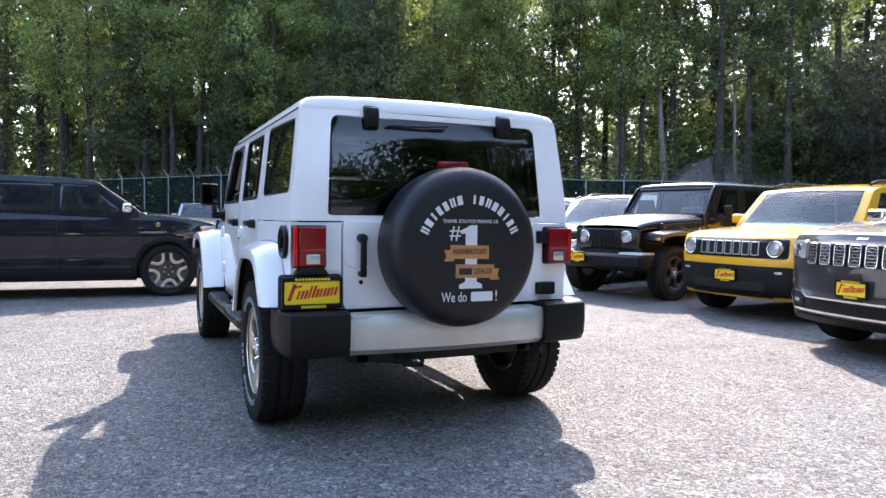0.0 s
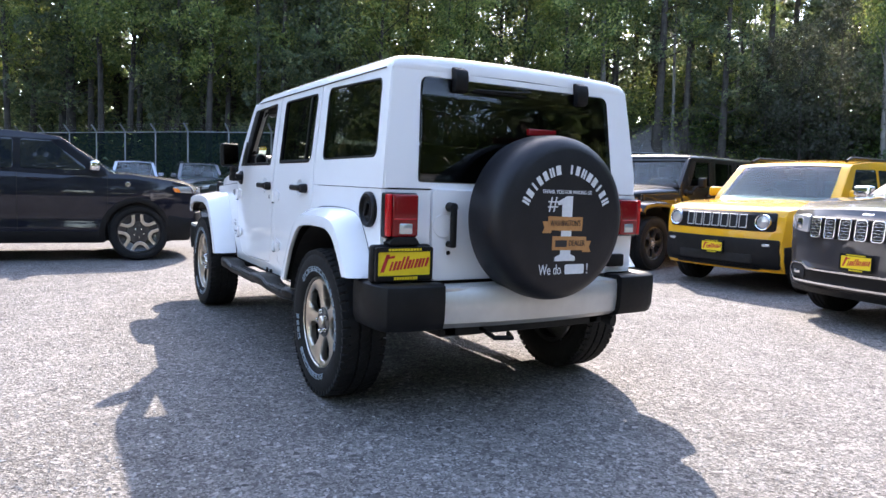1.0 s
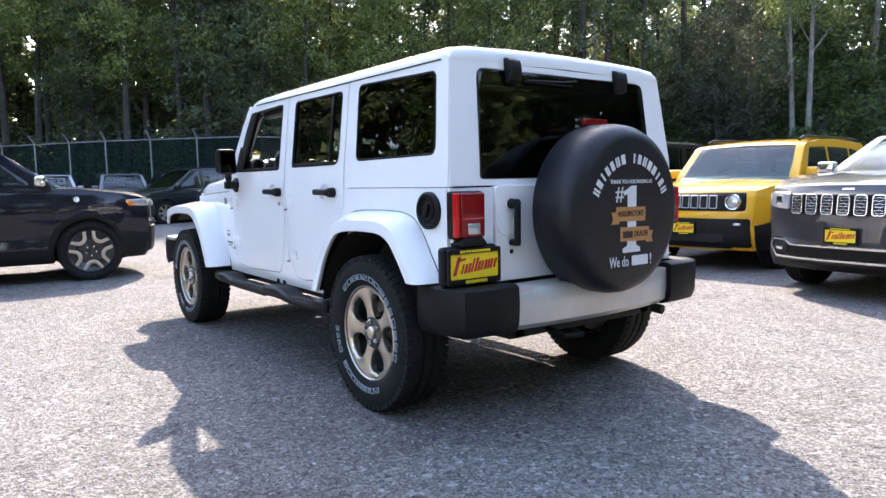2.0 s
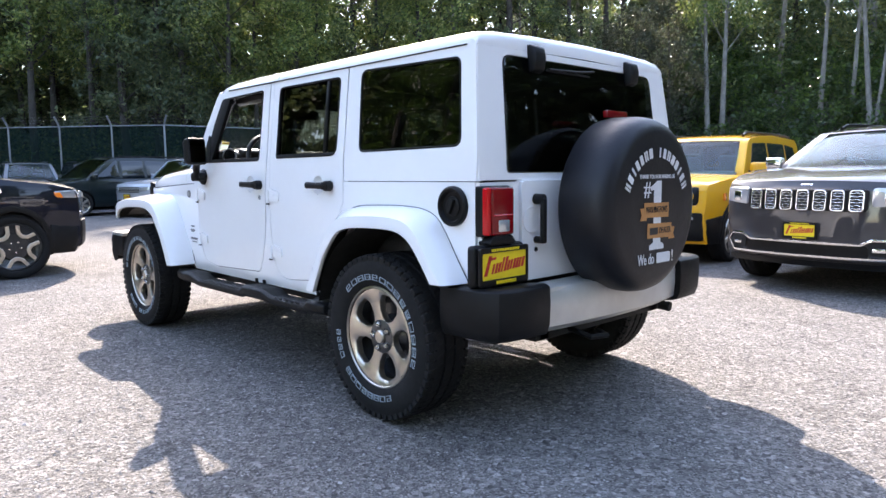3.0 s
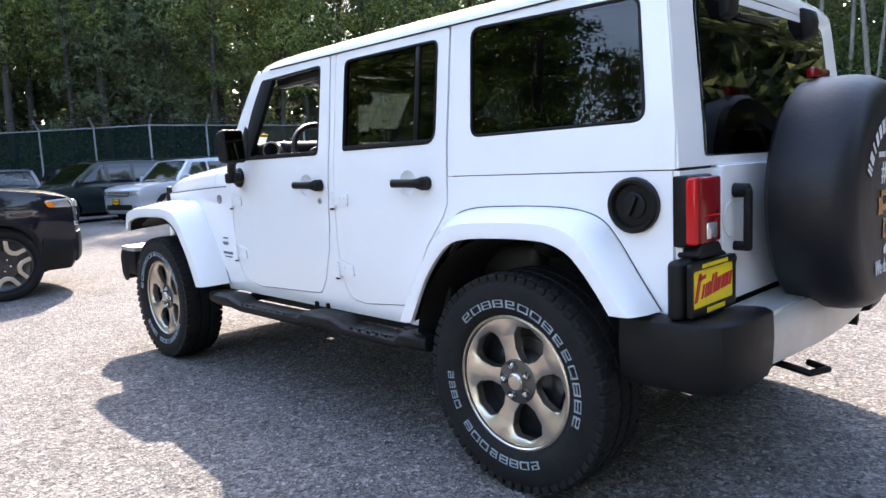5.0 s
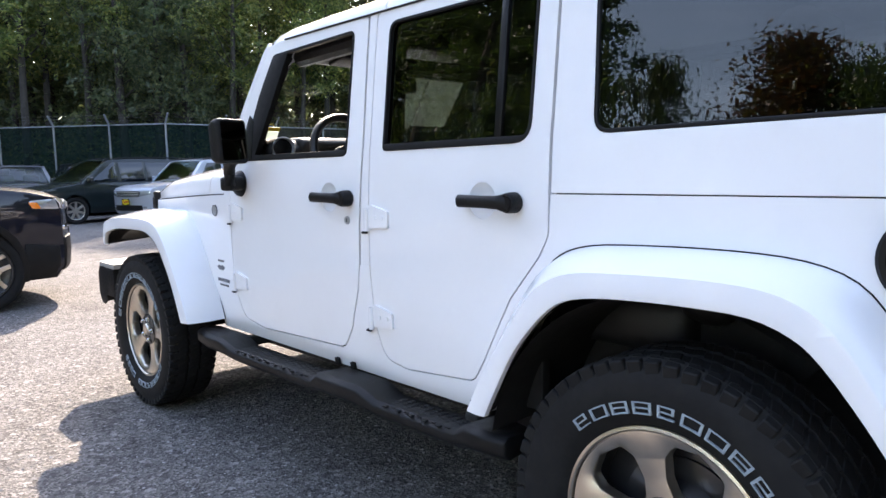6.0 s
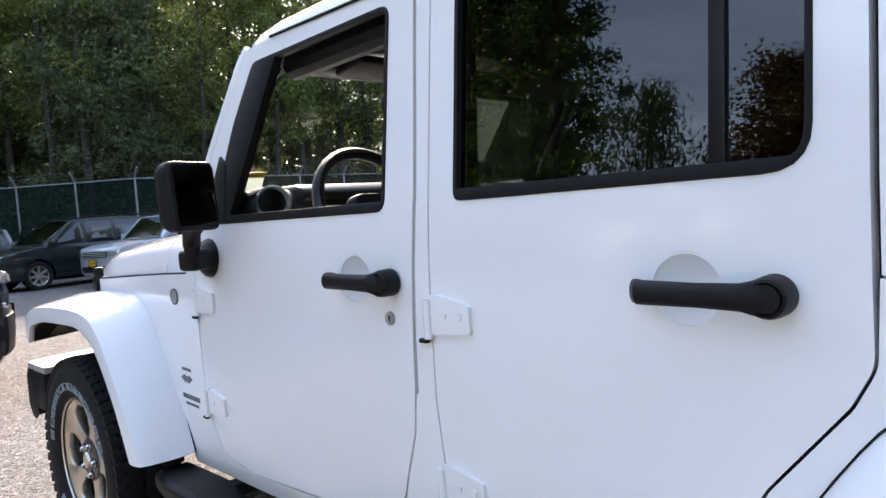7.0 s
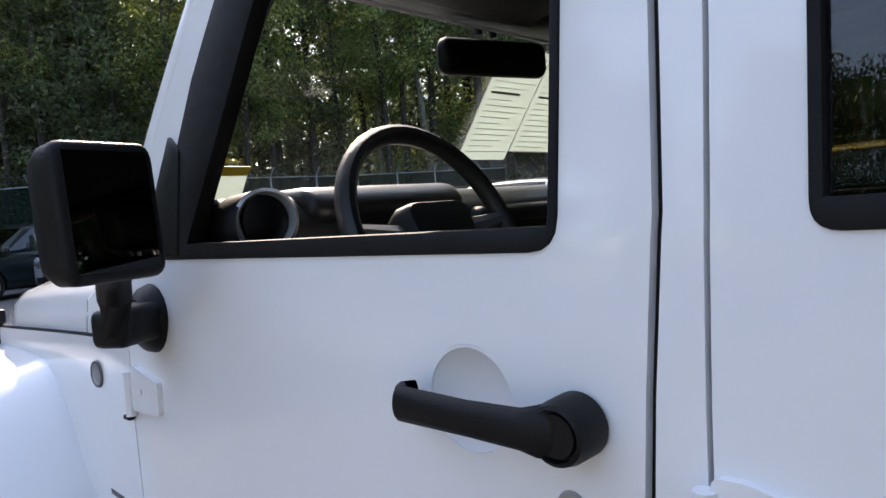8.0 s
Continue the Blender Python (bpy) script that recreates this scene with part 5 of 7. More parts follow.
    for x, zz in ((-0.700, 1.288), (0.700, 1.288)):
        v = part("air_vent", moved(lathe([(-0.03, 0.042), (0.010, 0.048), (0.015, 0.043), (0.008, 0.038), (-0.02, 0.034)], 32, "y"), Matrix.Translation((x, 1.786, zz)) @ Matrix.Rotation(radians(x * 30), 4, "Z") @ Matrix.Diagonal((1, -1, 1, 1))), SATIN, d, "round air vent with bright ring")
        part("vent_core", moved(lathe([(0.0, 0.041), (-0.012, 0.018), (-0.012, 0.0)], 20, "y"), Matrix.Translation((x, 1.780, zz))), TRIM, v)
    for x in (-0.702, 0.702):
        part("vent_pod", moved(lathe([(0.12, 0.03), (0.06, 0.048), (0.0, 0.052), (-0.008, 0.048)], 28, "y"), Matrix.Translation((x, 1.795, 1.282))), CABIN, d)
    part("centre_stack", box(-0.17, 0.17, 1.80, 1.90, 0.90, 1.285, 0.02, 3), CABIN, d)
    part("screen", box(-0.11, 0.11, 1.792, 1.802, 1.14, 1.25, 0.004), TRIM, d)
    wh = new("steering_wheel")
    wh.parent, wh.matrix_basis = car, pose(-0.415, 1.705, 1.250, -24, 0, 0)
    tagged(wh, "black leather steering wheel")
    ring = [(0.186 * math.cos(math.tau * i / 40), 0, 0.188 * math.sin(math.tau * i / 40)) for i in range(40)]
    part("wheel_rim", loft([[(p[0] * (1 + 0.092 * math.cos(a)), 0.019 * math.sin(a), p[2] * (1 + 0.092 * math.cos(a))) for a in [math.tau * k / 10 for k in range(10)]] for p in ring], closed=True, caps=False), SEAT, wh)
    part("wheel_boss", joined(bevelled(loft([[(x * k, y, z * k) for x, z in rounded([(-0.085, 0.05), (0.085, 0.05), (0.075, -0.06), (0, -0.085), (-0.075, -0.06)], 0.03)] for y, k in ((0.06, 0.8), (0.01, 1.0), (-0.025, 0.9))]), 0.008, 2)), CABIN, wh)
    for x0, z0, x1, z1 in ((-0.07, 0.0, -0.18, 0.01), (0.07, 0.0, 0.18, 0.01), (-0.03, -0.07, -0.05, -0.175), (0.03, -0.07, 0.05, -0.175)):
        part("wheel_spoke", tube([(x0, 0.02, z0), (x1, 0.0, z1)], [0.022, 0.014], 8), GALV if z0 == 0 else CABIN, wh)
    part("steering_column", tube([(-0.41, 1.70, 1.22), (-0.41, 1.88, 1.13)], [0.045, 0.06], 14), CABIN, car)
    part("column_stalk", tube([(-0.44, 1.72, 1.21), (-0.57, 1.70, 1.228)], 0.009, 8), CABIN, car)
    seat(car, -0.37, 1.10)
    seat(car, 0.37, 1.10)
    rb = new("seat")
    rb.parent = car
    tagged(rb, "black leather rear bench with head restraints")
    part("cushion", box(-0.58, 0.58, 0.10, 0.58, 0.70, 0.86, 0.05, 3), SEAT, rb)
    part("backrest", moved(box(-0.60, 0.60, -0.07, 0.07, 0.0, 0.58, 0.05, 3), Matrix.Translation((0, 0.08, 0.80)) @ Matrix.Rotation(radians(14), 4, "X")), SEAT, rb)
    for x in (-0.36, 0.36):
        part("head_restraint", moved(box(-0.12, 0.12, -0.05, 0.05, 0.0, 0.17, 0.045, 3), Matrix.Translation((x, -0.08, 1.38))), SEAT, rb)
    for s in (-1, 1):
        part("roll_bar", joined(tube([(s * 0.64, 1.72, 1.64), (s * 0.645, 1.10, 1.655), (s * 0.645, 0.30, 1.655), (s * 0.64, -0.38, 1.62), (s * 0.64, -0.46, 1.10)], 0.035, 10), tube([(s * 0.645, 1.12, 1.655), (s * 0.685, 1.12, 1.1), (s * 0.690, 1.12, 0.6)], 0.036, 10)), CABIN, car, "padded black roll bar")
    part("roll_bar", tube([(-0.645, 1.12, 1.655), (0.645, 1.12, 1.655)], 0.05, 10), CABIN, car, "padded overhead sound bar")
    part("headliner", loft([[(-0.69, y, 1.672), (0, y, 1.735), (0.69, y, 1.672), (0.69, y, 1.68), (0, y, 1.74), (-0.69, y, 1.68)] for y in (-0.48, 1.70)]), SEAL, car)
    for s in (-1, 1):
        part("pillar_trim", tube([(s * 0.715, 2.060, 1.230), (s * 0.700, 1.945, 1.430), (s * 0.672, 1.770, 1.660)], [0.036, 0.028, 0.030], 10), CABIN, car, "black inner pillar trim")
    part("header_rail", box(-0.66, 0.66, 1.66, 1.755, 1.630, 1.685, 0.015), CABIN, car)
    for x in (-0.36, 0.36):
        part("sun_visor", moved(box(-0.19, 0.19, -0.055, 0.055, -0.009, 0.009, 0.008, 3), Matrix.Translation((x, 1.615, 1.632)) @ Matrix.Rotation(radians(-12), 4, "X")), CREAM if x > 0 else CABIN, car, "pale sun visor" if x > 0 else "")
    rv = part("rear_view_mirror", moved(bevelled(box(-0.128, 0.128, -0.02, 0.022, -0.036, 0.036, 0), 0.022, 4), Matrix.Translation((-0.165, 1.750, 1.574)) @ Matrix.Rotation(radians(-16), 4, "Z")), TRIM, car, "black rear-view mirror")
    part("mirror_stem", joined(*[tube([(x, 1.765, 1.62), (x, 1.775, 1.665)], 0.007, 8) for x in (-0.185, -0.140)]), TRIM, rv)
    # papers: price sheet hung inside the far windows, service tag on the windscreen
    def screen_at(u, v, o):
        return (u, 2.109 - v * 0.60 - o, 1.179 + v * 0.835 - o * 0.4)
    for x0, x1, v0, v1 in ((-0.075, 0.100, 0.262, 0.53), (0.106, 0.33, 0.285, 0.53)):
        lo = [(x0, v0), (x1, v0), (x1, v1), (x0, v1)]
        pp = part("price_sheet", panel([lo], lambda u, v: screen_at(u, v, 0.008), lambda u, v: screen_at(u, v, 0.006), bevel=0), PAPER, car, "printed price sheet taped inside the windscreen")
        rows = []
        for i in range(17):
            w = (x1 - x0) * (0.85 - 0.12 * ((i * 5) % 4))
            vv = v1 - 0.02 - i * 0.0142
            rows.append(panel([[(x0 + 0.015, vv), (x0 + 0.015 + w, vv), (x0 + 0.015 + w, vv + 0.0016 + 0.004 * (i in (0, 6))), (x0 + 0.015, vv + 0.0016 + 0.004 * (i in (0, 6)))]], lambda u, v: screen_at(u, v, 0.0100), lambda u, v: screen_at(u, v, 0.0085), bevel=0))
        tagged(part("sheet_print", joined(*rows), PRINT_PALE, pp), kind="stuff")
    st = part("windscreen_tag", panel([[(-0.668, 0.178), (-0.612, 0.178), (-0.612, 0.245), (-0.668, 0.245)]], lambda u, v: screen_at(u, v, 0.008), lambda u, v: screen_at(u, v, 0.006), bevel=0), PAPER, car, "paper tag with yellow head")
    part("tag_head", panel([[(-0.668, 0.232), (-0.612, 0.232), (-0.612, 0.25), (-0.668, 0.25)]], lambda u, v: screen_at(u, v, 0.0100), lambda u, v: screen_at(u, v, 0.0085), bevel=0), PLATE_YELLOW, st)
    return car


SPARE_Y = -0.926
MIRROR = material("mirror_silver", (0.75, 0.76, 0.78), 0.02, 1.0)
wrangler(Matrix.Identity(4), WHITE, "white four-door off-road car with black-covered spare wheel on gravel")

# ---- the other parked cars ----
WINDOW = material("dark_window", (0.010, 0.015, 0.021), 0.03, 0.0, 0.0, 0.75)
SCREEN_GLASS = pane("sloping_glass", (0.74, 0.86, 0.88), 0.04, 0.50)


def shell(loop, cuts_u, cuts_v, fracs, place, bevel=0.02, holes=()):
    """A body skin: a side outline drawn across the car, cut fine enough to bend, then bent by place(f, y, z)."""
    bm = sheet([loop, *holes], cuts_u, cuts_v)
    geo = bmesh.ops.extrude_face_region(bm, geom=bm.faces[:])["geom"]
    front = {v for v in geo if isinstance(v, bmesh.types.BMVert)}
    for v in bm.verts:
        v.co.x = 1.0 if v in front else -1.0
    for f in fracs:
        bmesh.ops.bisect_plane(bm, geom=bm.verts[:] + bm.edges[:] + bm.faces[:], dist=1e-5, plane_co=(f, 0, 0), plane_no=(1, 0, 0))
    for v in bm.verts:
        v.co = place(v.co.x, v.co.y, v.co.z)
    bmesh.ops.recalc_face_normals(bm, faces=bm.faces)
    return bevelled(bm, bevel, 2, 48)


def cut_screen(bm, sp, lo=0.05, hi=0.95, wide=0.87):
    """Open the windscreen's place in a cabin skin."""
    (ya, za), (yb, zb) = sp.screen
    d = Vector((yb - ya, zb - za))
    gone = []
    for f in bm.faces:
        c = f.calc_center_median()
        q = Vector((c.y - ya, c.z - za))
        v = q.dot(d) / d.length_squared
        off = (q - d * v).length
        if lo < v < hi and off < 0.09 and abs(c.x) < wide * sp.width(c.y, c.z) and f.normal.y > 0.15:
            gone.append(f)
    bmesh.ops.delete(bm, geom=gone, context="FACES")
    return bm


class Spec:
    """Sizes of a parked car: y runs back from the nose at 0, z up."""

    def __init__(self, L, W, H, wb, over, belt, tumble, bow, crown, sill, tyre, rim, spokes, twin, clad, rails, mirror_mat, face, kind, nose, nose_line, top, tail, house, panes, seams, handles, mirror, screen, back):
        self.L, self.W, self.H, self.wb, self.over = L, W, H, wb, over
        self.belt, self.tumble, self.bow, self.crown, self.sill = belt, tumble, bow, crown, sill
        self.tyre, self.rim, self.spokes, self.twin, self.clad = tyre, rim, spokes, twin, clad
        self.rails, self.mirror_mat, self.face, self.kind, self.nose = rails, mirror_mat, face, kind, nose
        self.nose_line, self.top, self.tail, self.house, self.panes = nose_line, top, tail, house, panes
        self.seams, self.handles, self.mirror, self.screen, self.back = seams, handles, mirror, screen, back

    def width(self, y, z):
        t = max(0.0, (y + 0.75) / 0.75)
        b = max(0.0, (-self.L + 0.55 - y) / 0.55)
        w = self.W / 2 * (1 - 0.13 * t ** 2.2 - 0.09 * b ** 2)
        w -= 0.05 * max(0.0, (0.50 - z) / 0.3) ** 2
        # the shoulder rolls in towards the windows, the doors are hollowed below it
        w -= 0.05 * min(1.0, max(0.0, (z - self.belt + 0.24) / 0.24)) ** 1.6
        w -= 0.018 * math.exp(-((z - 0.56) / 0.10) ** 2)
        if z > self.belt:
            w -= (z - self.belt) * self.tumble
        return w

    def place(self, f, y, z, out=0.0):
        bow = self.bow * abs(f) ** 3 * max(0.0, 1 + y / 0.9) if y > -0.9 else 0.0
        crown = self.crown * (1 - f * f) if z > self.belt * 0.9 else 0.0
        return (f * (self.width(y, z) + out), y - bow, z + crown)


def arch(c, r, z0, n=9):
    a0 = math.asin((z0 - 0.36) / r) if abs(z0 - 0.36) < r else 0
    return [(c + r * math.cos(a), 0.36 + r * math.sin(a)) for a in [a0 + (math.pi - 2 * a0) * i / n for i in range(n + 1)]]


def parked_car(sp, m, coat, label, group="row of parked cars"):
    """A parked five-door car with its shell, glasshouse, panes, wheels, mirrors, trims and plates."""
    car = thing("suv" if sp.kind == "suv" else sp.kind, m, label, "car", group)
    front_axle, rear_axle = -sp.over, -sp.over - sp.wb
    r = sp.tyre + 0.055
    fr = (-0.97, -0.86, -0.6, -0.3, 0, 0.3, 0.6, 0.86, 0.97)
    lower = [(-sp.L + 0.06, sp.sill), *reversed(arch(rear_axle, r, sp.sill)), *reversed(arch(front_axle, r, sp.sill)), *sp.nose, *sp.top, *sp.tail]
    lower = [(p[0], p[1]) for p in lower]
    body = part("body", shell(lower, (-0.2, -0.5, -0.9, -1.3, -sp.L + 0.5), (0.44, 0.5, 0.56, 0.62, 0.68, 0.76, 0.84, 0.90, 0.96, 1.02), fr, sp.place, 0.022), coat, car)
    house = rounded(sp.house, 0.09, 4)
    cuts = (sp.belt + 0.05, sp.belt + 0.1, sp.belt + 0.25, sp.belt + 0.4, sp.H - 0.12)
    part("cabin", cut_screen(shell(house, (), cuts, fr, sp.place, 0.03), sp), coat, car, "body-coloured cabin and roof")
    # what shows through the windscreen
    part("cabin_lining", cut_screen(shell(offset_loop(house, -0.035), (), cuts, fr, lambda f, y, z: sp.place(f * 0.95, y, z - 0.01), 0.0), sp, -0.1, 1.1, 0.80), CABIN, car, "dark cabin lining")
    sy = sp.screen[0][0]
    part("dashboard", bevelled(loft([[(x * sp.W * 0.42, y, z) for y, z in ((sy + 0.02, sp.belt - 0.06), (sy - 0.12, sp.belt + 0.035), (sy - 0.50, sp.belt + 0.05), (sy - 0.56, sp.belt + 0.01), (-sp.L + 0.6, sp.belt + 0.03), (-sp.L + 0.6, sp.belt - 0.08), (sy - 0.3, sp.belt - 0.10))] for x in (-1, -0.5, 0, 0.5, 1)]), 0.012, 2, 30), CABIN, car, "dark dashboard")
    for s in (-1, 1):
        st = part("front_seat", joined(moved(box(-0.24, 0.24, -0.06, 0.06, 0.0, 0.34, 0.05, 2), Matrix.Translation((s * 0.36, sy - 1.22, sp.belt - 0.06)) @ Matrix.Rotation(radians(-12), 4, "X")), moved(box(-0.13, 0.13, -0.05, 0.05, 0.0, 0.17, 0.04, 2), Matrix.Translation((s * 0.36, sy - 1.32, sp.belt + 0.29)))), SEAT, car, "dark front seat")
    ring = [(0.36 + 0.18 * math.cos(math.tau * i / 24), sy - 0.62 - 0.07 * math.sin(math.tau * i / 24), sp.belt - 0.02 + 0.165 * math.sin(math.tau * i / 24)) for i in range(24)]
    part("steering_wheel", tube(ring + ring[:1], 0.014, 6), CABIN, car)
    part("rear_view_mirror", box(-0.11, 0.11, sp.screen[1][0] - 0.02, sp.screen[1][0] + 0.01, sp.H - 0.20, sp.H - 0.13, 0.01), TRIM, car)
    # underside and wheel wells
    part("underbody", joined(box(-sp.W * 0.40, sp.W * 0.40, -sp.L + 0.25, -0.25, sp.sill - 0.02, sp.sill + 0.30, 0.02), *[box(-sp.W * 0.44, sp.W * 0.44, a - r, a + r, 0.45, sp.tyre * 2 + 0.03, 0.02) for a in (front_axle, rear_axle)]), UNDER, car)
    if sp.clad:
        for s in (-1, 1):
            for a in (front_axle, rear_axle):
                outer, inn = arch(a, r + 0.055, sp.sill - 0.02, 12), arch(a, r - 0.01, sp.sill - 0.02, 12)
                part("arch_cladding", panel([outer + inn[::-1]], lambda u, v, s=s: sp.place(s, u, v, 0.014), lambda u, v, s=s: sp.place(s, u, v, -0.02), bevel=0.004), PLASTIC, car, "black arch cladding")
            part("corner_cladding", panel([[(-0.12, sp.sill - 0.01), (-0.05, 0.40), (-0.05, 0.56), (front_axle + r + 0.03, 0.60), (front_axle + r - 0.01, sp.sill - 0.01)]], lambda u, v, s=s: sp.place(s, u, v, 0.012), lambda u, v, s=s: sp.place(s, u, v, -0.02), cuts_u=(-0.1, -0.2, -0.3), cuts_v=(0.4, 0.5), bevel=0.004), PLASTIC, car, "black corner cladding")
            part("sill_cladding", panel([[(front_axle - r + 0.01, sp.sill - 0.03), (front_axle - r + 0.0, sp.sill + 0.12), (rear_axle + r, sp.sill + 0.12), (rear_axle + r - 0.01, sp.sill - 0.03)]], lambda u, v, s=s: sp.place(s, u, v, 0.013), lambda u, v, s=s: sp.place(s, u, v, -0.02), bevel=0.006), PLASTIC, car, "black sill cladding")
    for s in (-1, 1):
        for lo in sp.panes:
            hole = rounded(lo, 0.04, 4)
            w = part("side_window", panel([hole], lambda u, v, s=s: sp.place(s, u, v, 0.006), lambda u, v, s=s: sp.place(s, u, v, -0.004), cuts_v=(sp.belt + 0.12, sp.belt + 0.25, sp.belt + 0.38), bevel=0.003), WINDOW, car, "dark side window")
        for y in sp.seams:
            part("door_seam", panel([[(y - 0.004, sp.sill + 0.13), (y + 0.004, sp.sill + 0.13), (y + 0.004, sp.belt - 0.02), (y - 0.004, sp.belt - 0.02)]], lambda u, v, s=s: sp.place(s, u, v, 0.002), lambda u, v, s=s: sp.place(s, u, v, -0.003), cuts_v=(0.44, 0.5, 0.56, 0.62, 0.68, 0.76, 0.84, 0.90, 0.96, 1.02), bevel=0), UNDER, car)
        for y in sp.handles:
            part("door_handle", moved(box(-0.012, 0.012, -0.09, 0.09, -0.014, 0.014, 0.009, 2), Matrix.Translation(Vector(sp.place(s, y, sp.belt - 0.085, 0.018)))), coat, car)
        base = Vector(sp.place(s, sp.mirror, sp.belt + 0.06, 0.0))
        mir = part("door_mirror", moved(bevelled(box(-0.10, 0.10, -0.055, 0.055, -0.065, 0.065, 0), 0.03, 3), Matrix.Translation(base + Vector((s * 0.13, 0.0, 0.03)))), sp.mirror_mat or coat, car, "door mirror")
        part("mirror_foot", moved(box(-0.05, 0.05, -0.03, 0.03, -0.02, 0.02, 0.008), Matrix.Translation(base + Vector((s * 0.02, 0.0, -0.03)))), PLASTIC, mir)
        part("mirror_glass", moved(box(-0.08, 0.08, -0.003, 0.003, -0.05, 0.05, 0.002), Matrix.Translation(base + Vector((s * 0.13, -0.056, 0.03)))), MIRROR, mir)
        if sp.rails:
            rows = [sp.place(s * 0.86, y, sp.H - 0.012 + dz) for y, dz in ((sp.rails[0], -0.02), (sp.rails[0] - 0.14, 0.025), (sp.rails[0] - 0.6, 0.034), (sp.rails[1] + 0.6, 0.034), (sp.rails[1] + 0.12, 0.025), (sp.rails[1], -0.02))]
            part("roof_rail", tube(rows, 0.020, 8), TRIM, car, "black roof rail")
        for a, fw in ((front_axle, 1), (rear_axle, 0)):
            road_wheel(car, pose(s * (sp.W / 2 - 0.125), a, sp.tyre, 20 + a * 40, 0, 0 if s > 0 else 180), sp.tyre, sp.rim, 0.225, sp.spokes, RIM, RIM_DARK, sp.twin, sp.face is compass_face)
    # windscreen and rear window lie on their slopes
    for nm, (ya, za), (yb, zb), fw in (("windscreen", *sp.screen, 0.88), ("rear_window", *sp.back, 0.84)):
        dn = Vector((0, zb - za, -(yb - ya))).normalized()
        if (nm == "windscreen") != (dn.y > 0):
            dn = -dn

        def slope(u, v, o, ya=ya, za=za, yb=yb, zb=zb, dn=dn):
            p = Vector(sp.place(u, ya + (yb - ya) * v, za + (zb - za) * v))
            return p + dn * o

        lo = rounded([(-fw, 0.06), (-fw * 0.99, 0.94), (fw * 0.99, 0.94), (fw, 0.06)], 0.05, 4)
        part(nm, panel([lo], lambda u, v: slope(u, v, 0.010), lambda u, v: slope(u, v, 0.006 if nm == "windscreen" else -0.02), cuts_u=(-0.6, -0.3, 0, 0.3, 0.6), cuts_v=(0.5,), bevel=0.002), SCREEN_GLASS if nm == "windscreen" else WINDOW, car, "clear sloping windscreen" if nm == "windscreen" else "dark rear window")
    sp.face(car, sp, coat)
    return car


def front_panel(sp, name, car, loops, mat, out, depth=0.03, label=""):
    """A plate on the nose: outline in (x fraction of the half-width, z), following the nose's bow."""
    def on(o):
        def f(u, v):
            y = interp(sp.nose_line, v)
            w = sp.width(y, v)
            p = sp.place(u, y, v)
            return (p[0] * (1 + o * 0.15), p[1] + o, v)
        return f
    return part(name, panel(loops, on(out), on(out - depth), cuts_u=(-0.96, -0.9, -0.82, -0.7, -0.5, -0.25, 0, 0.25, 0.5, 0.7, 0.82, 0.9, 0.96), cuts_v=[p[0] for p in sp.nose_line] + [0.44, 0.60], bevel=min(0.006, depth * 0.2)), mat, car, label)


def rect(x0, x1, z0, z1, r=0.02):
    return rounded([(x0, z0), (x1, z0), (x1, z1), (x0, z1)], r, 3)


def round_lamp(car, sp, x, z, r, out=0.03):
    y = interp(sp.nose_line, z)
    p = sp.place(x, y, z)
    l = part("headlamp", moved(lathe([(-0.06, r * 1.0), (0.0, r * 1.02), (0.012, r * 0.98), (0.006, r * 0.88)], 28, "y"), Matrix.Translation((p[0], p[1] + out, z))), CHROME, car, "round headlamp")
    part("lamp_lens", moved(lathe([(-0.01, r * 0.9), (0.012, r * 0.7), (0.018, 0.0)], 24, "y"), Matrix.Translation((p[0], p[1] + out, z))), CLEAR_LENS, l)


def slots(car, sp, n, x0, x1, z0, z1, ring, core, out=0.012, lean=0.0, edge=0.010, bars=0, wide=0.41, r=0.015):
    """Upright grille slots, each a bright ring round a dark core."""
    st = (x1 - x0) / n
    for i in range(n):
        c = x0 + st * (i + 0.5)
        a, b = c - st * wide, c + st * wide
        o = [(a, z0), (b, z0), (b + lean, z1), (a + lean, z1)]
        front_panel(sp, "grille_core", car, [rounded(o, r, 4)], core, out + 0.004, 0.02)
        for k in range(bars):
            zz = z0 + (z1 - z0) * (k + 1) / (bars + 1)
            w = (b - a) / 4
            top = [(a + w * j, zz + (0.006 if (j + k) % 2 else -0.004)) for j in range(5)]
            front_panel(sp, "grille_mesh", car, [top + [(u, v - 0.0055) for u, v in reversed(top)]], ring, out + 0.010, 0.008)
        inner = offset_loop(rounded(o, r, 4), -edge)
        front_panel(sp, "grille_ring", car, [rounded(o, r, 4), inner], ring, out + 0.014, 0.025, "bright grille ring")


def nose_plate(car, sp, x, z):
    y = interp(sp.nose_line, z)
    p = sp.place(x, y, z)
    dealer_plate(car, Matrix.Translation((p[0], p[1] + 0.035, z)) @ Matrix.Rotation(math.pi, 4, "Z"))


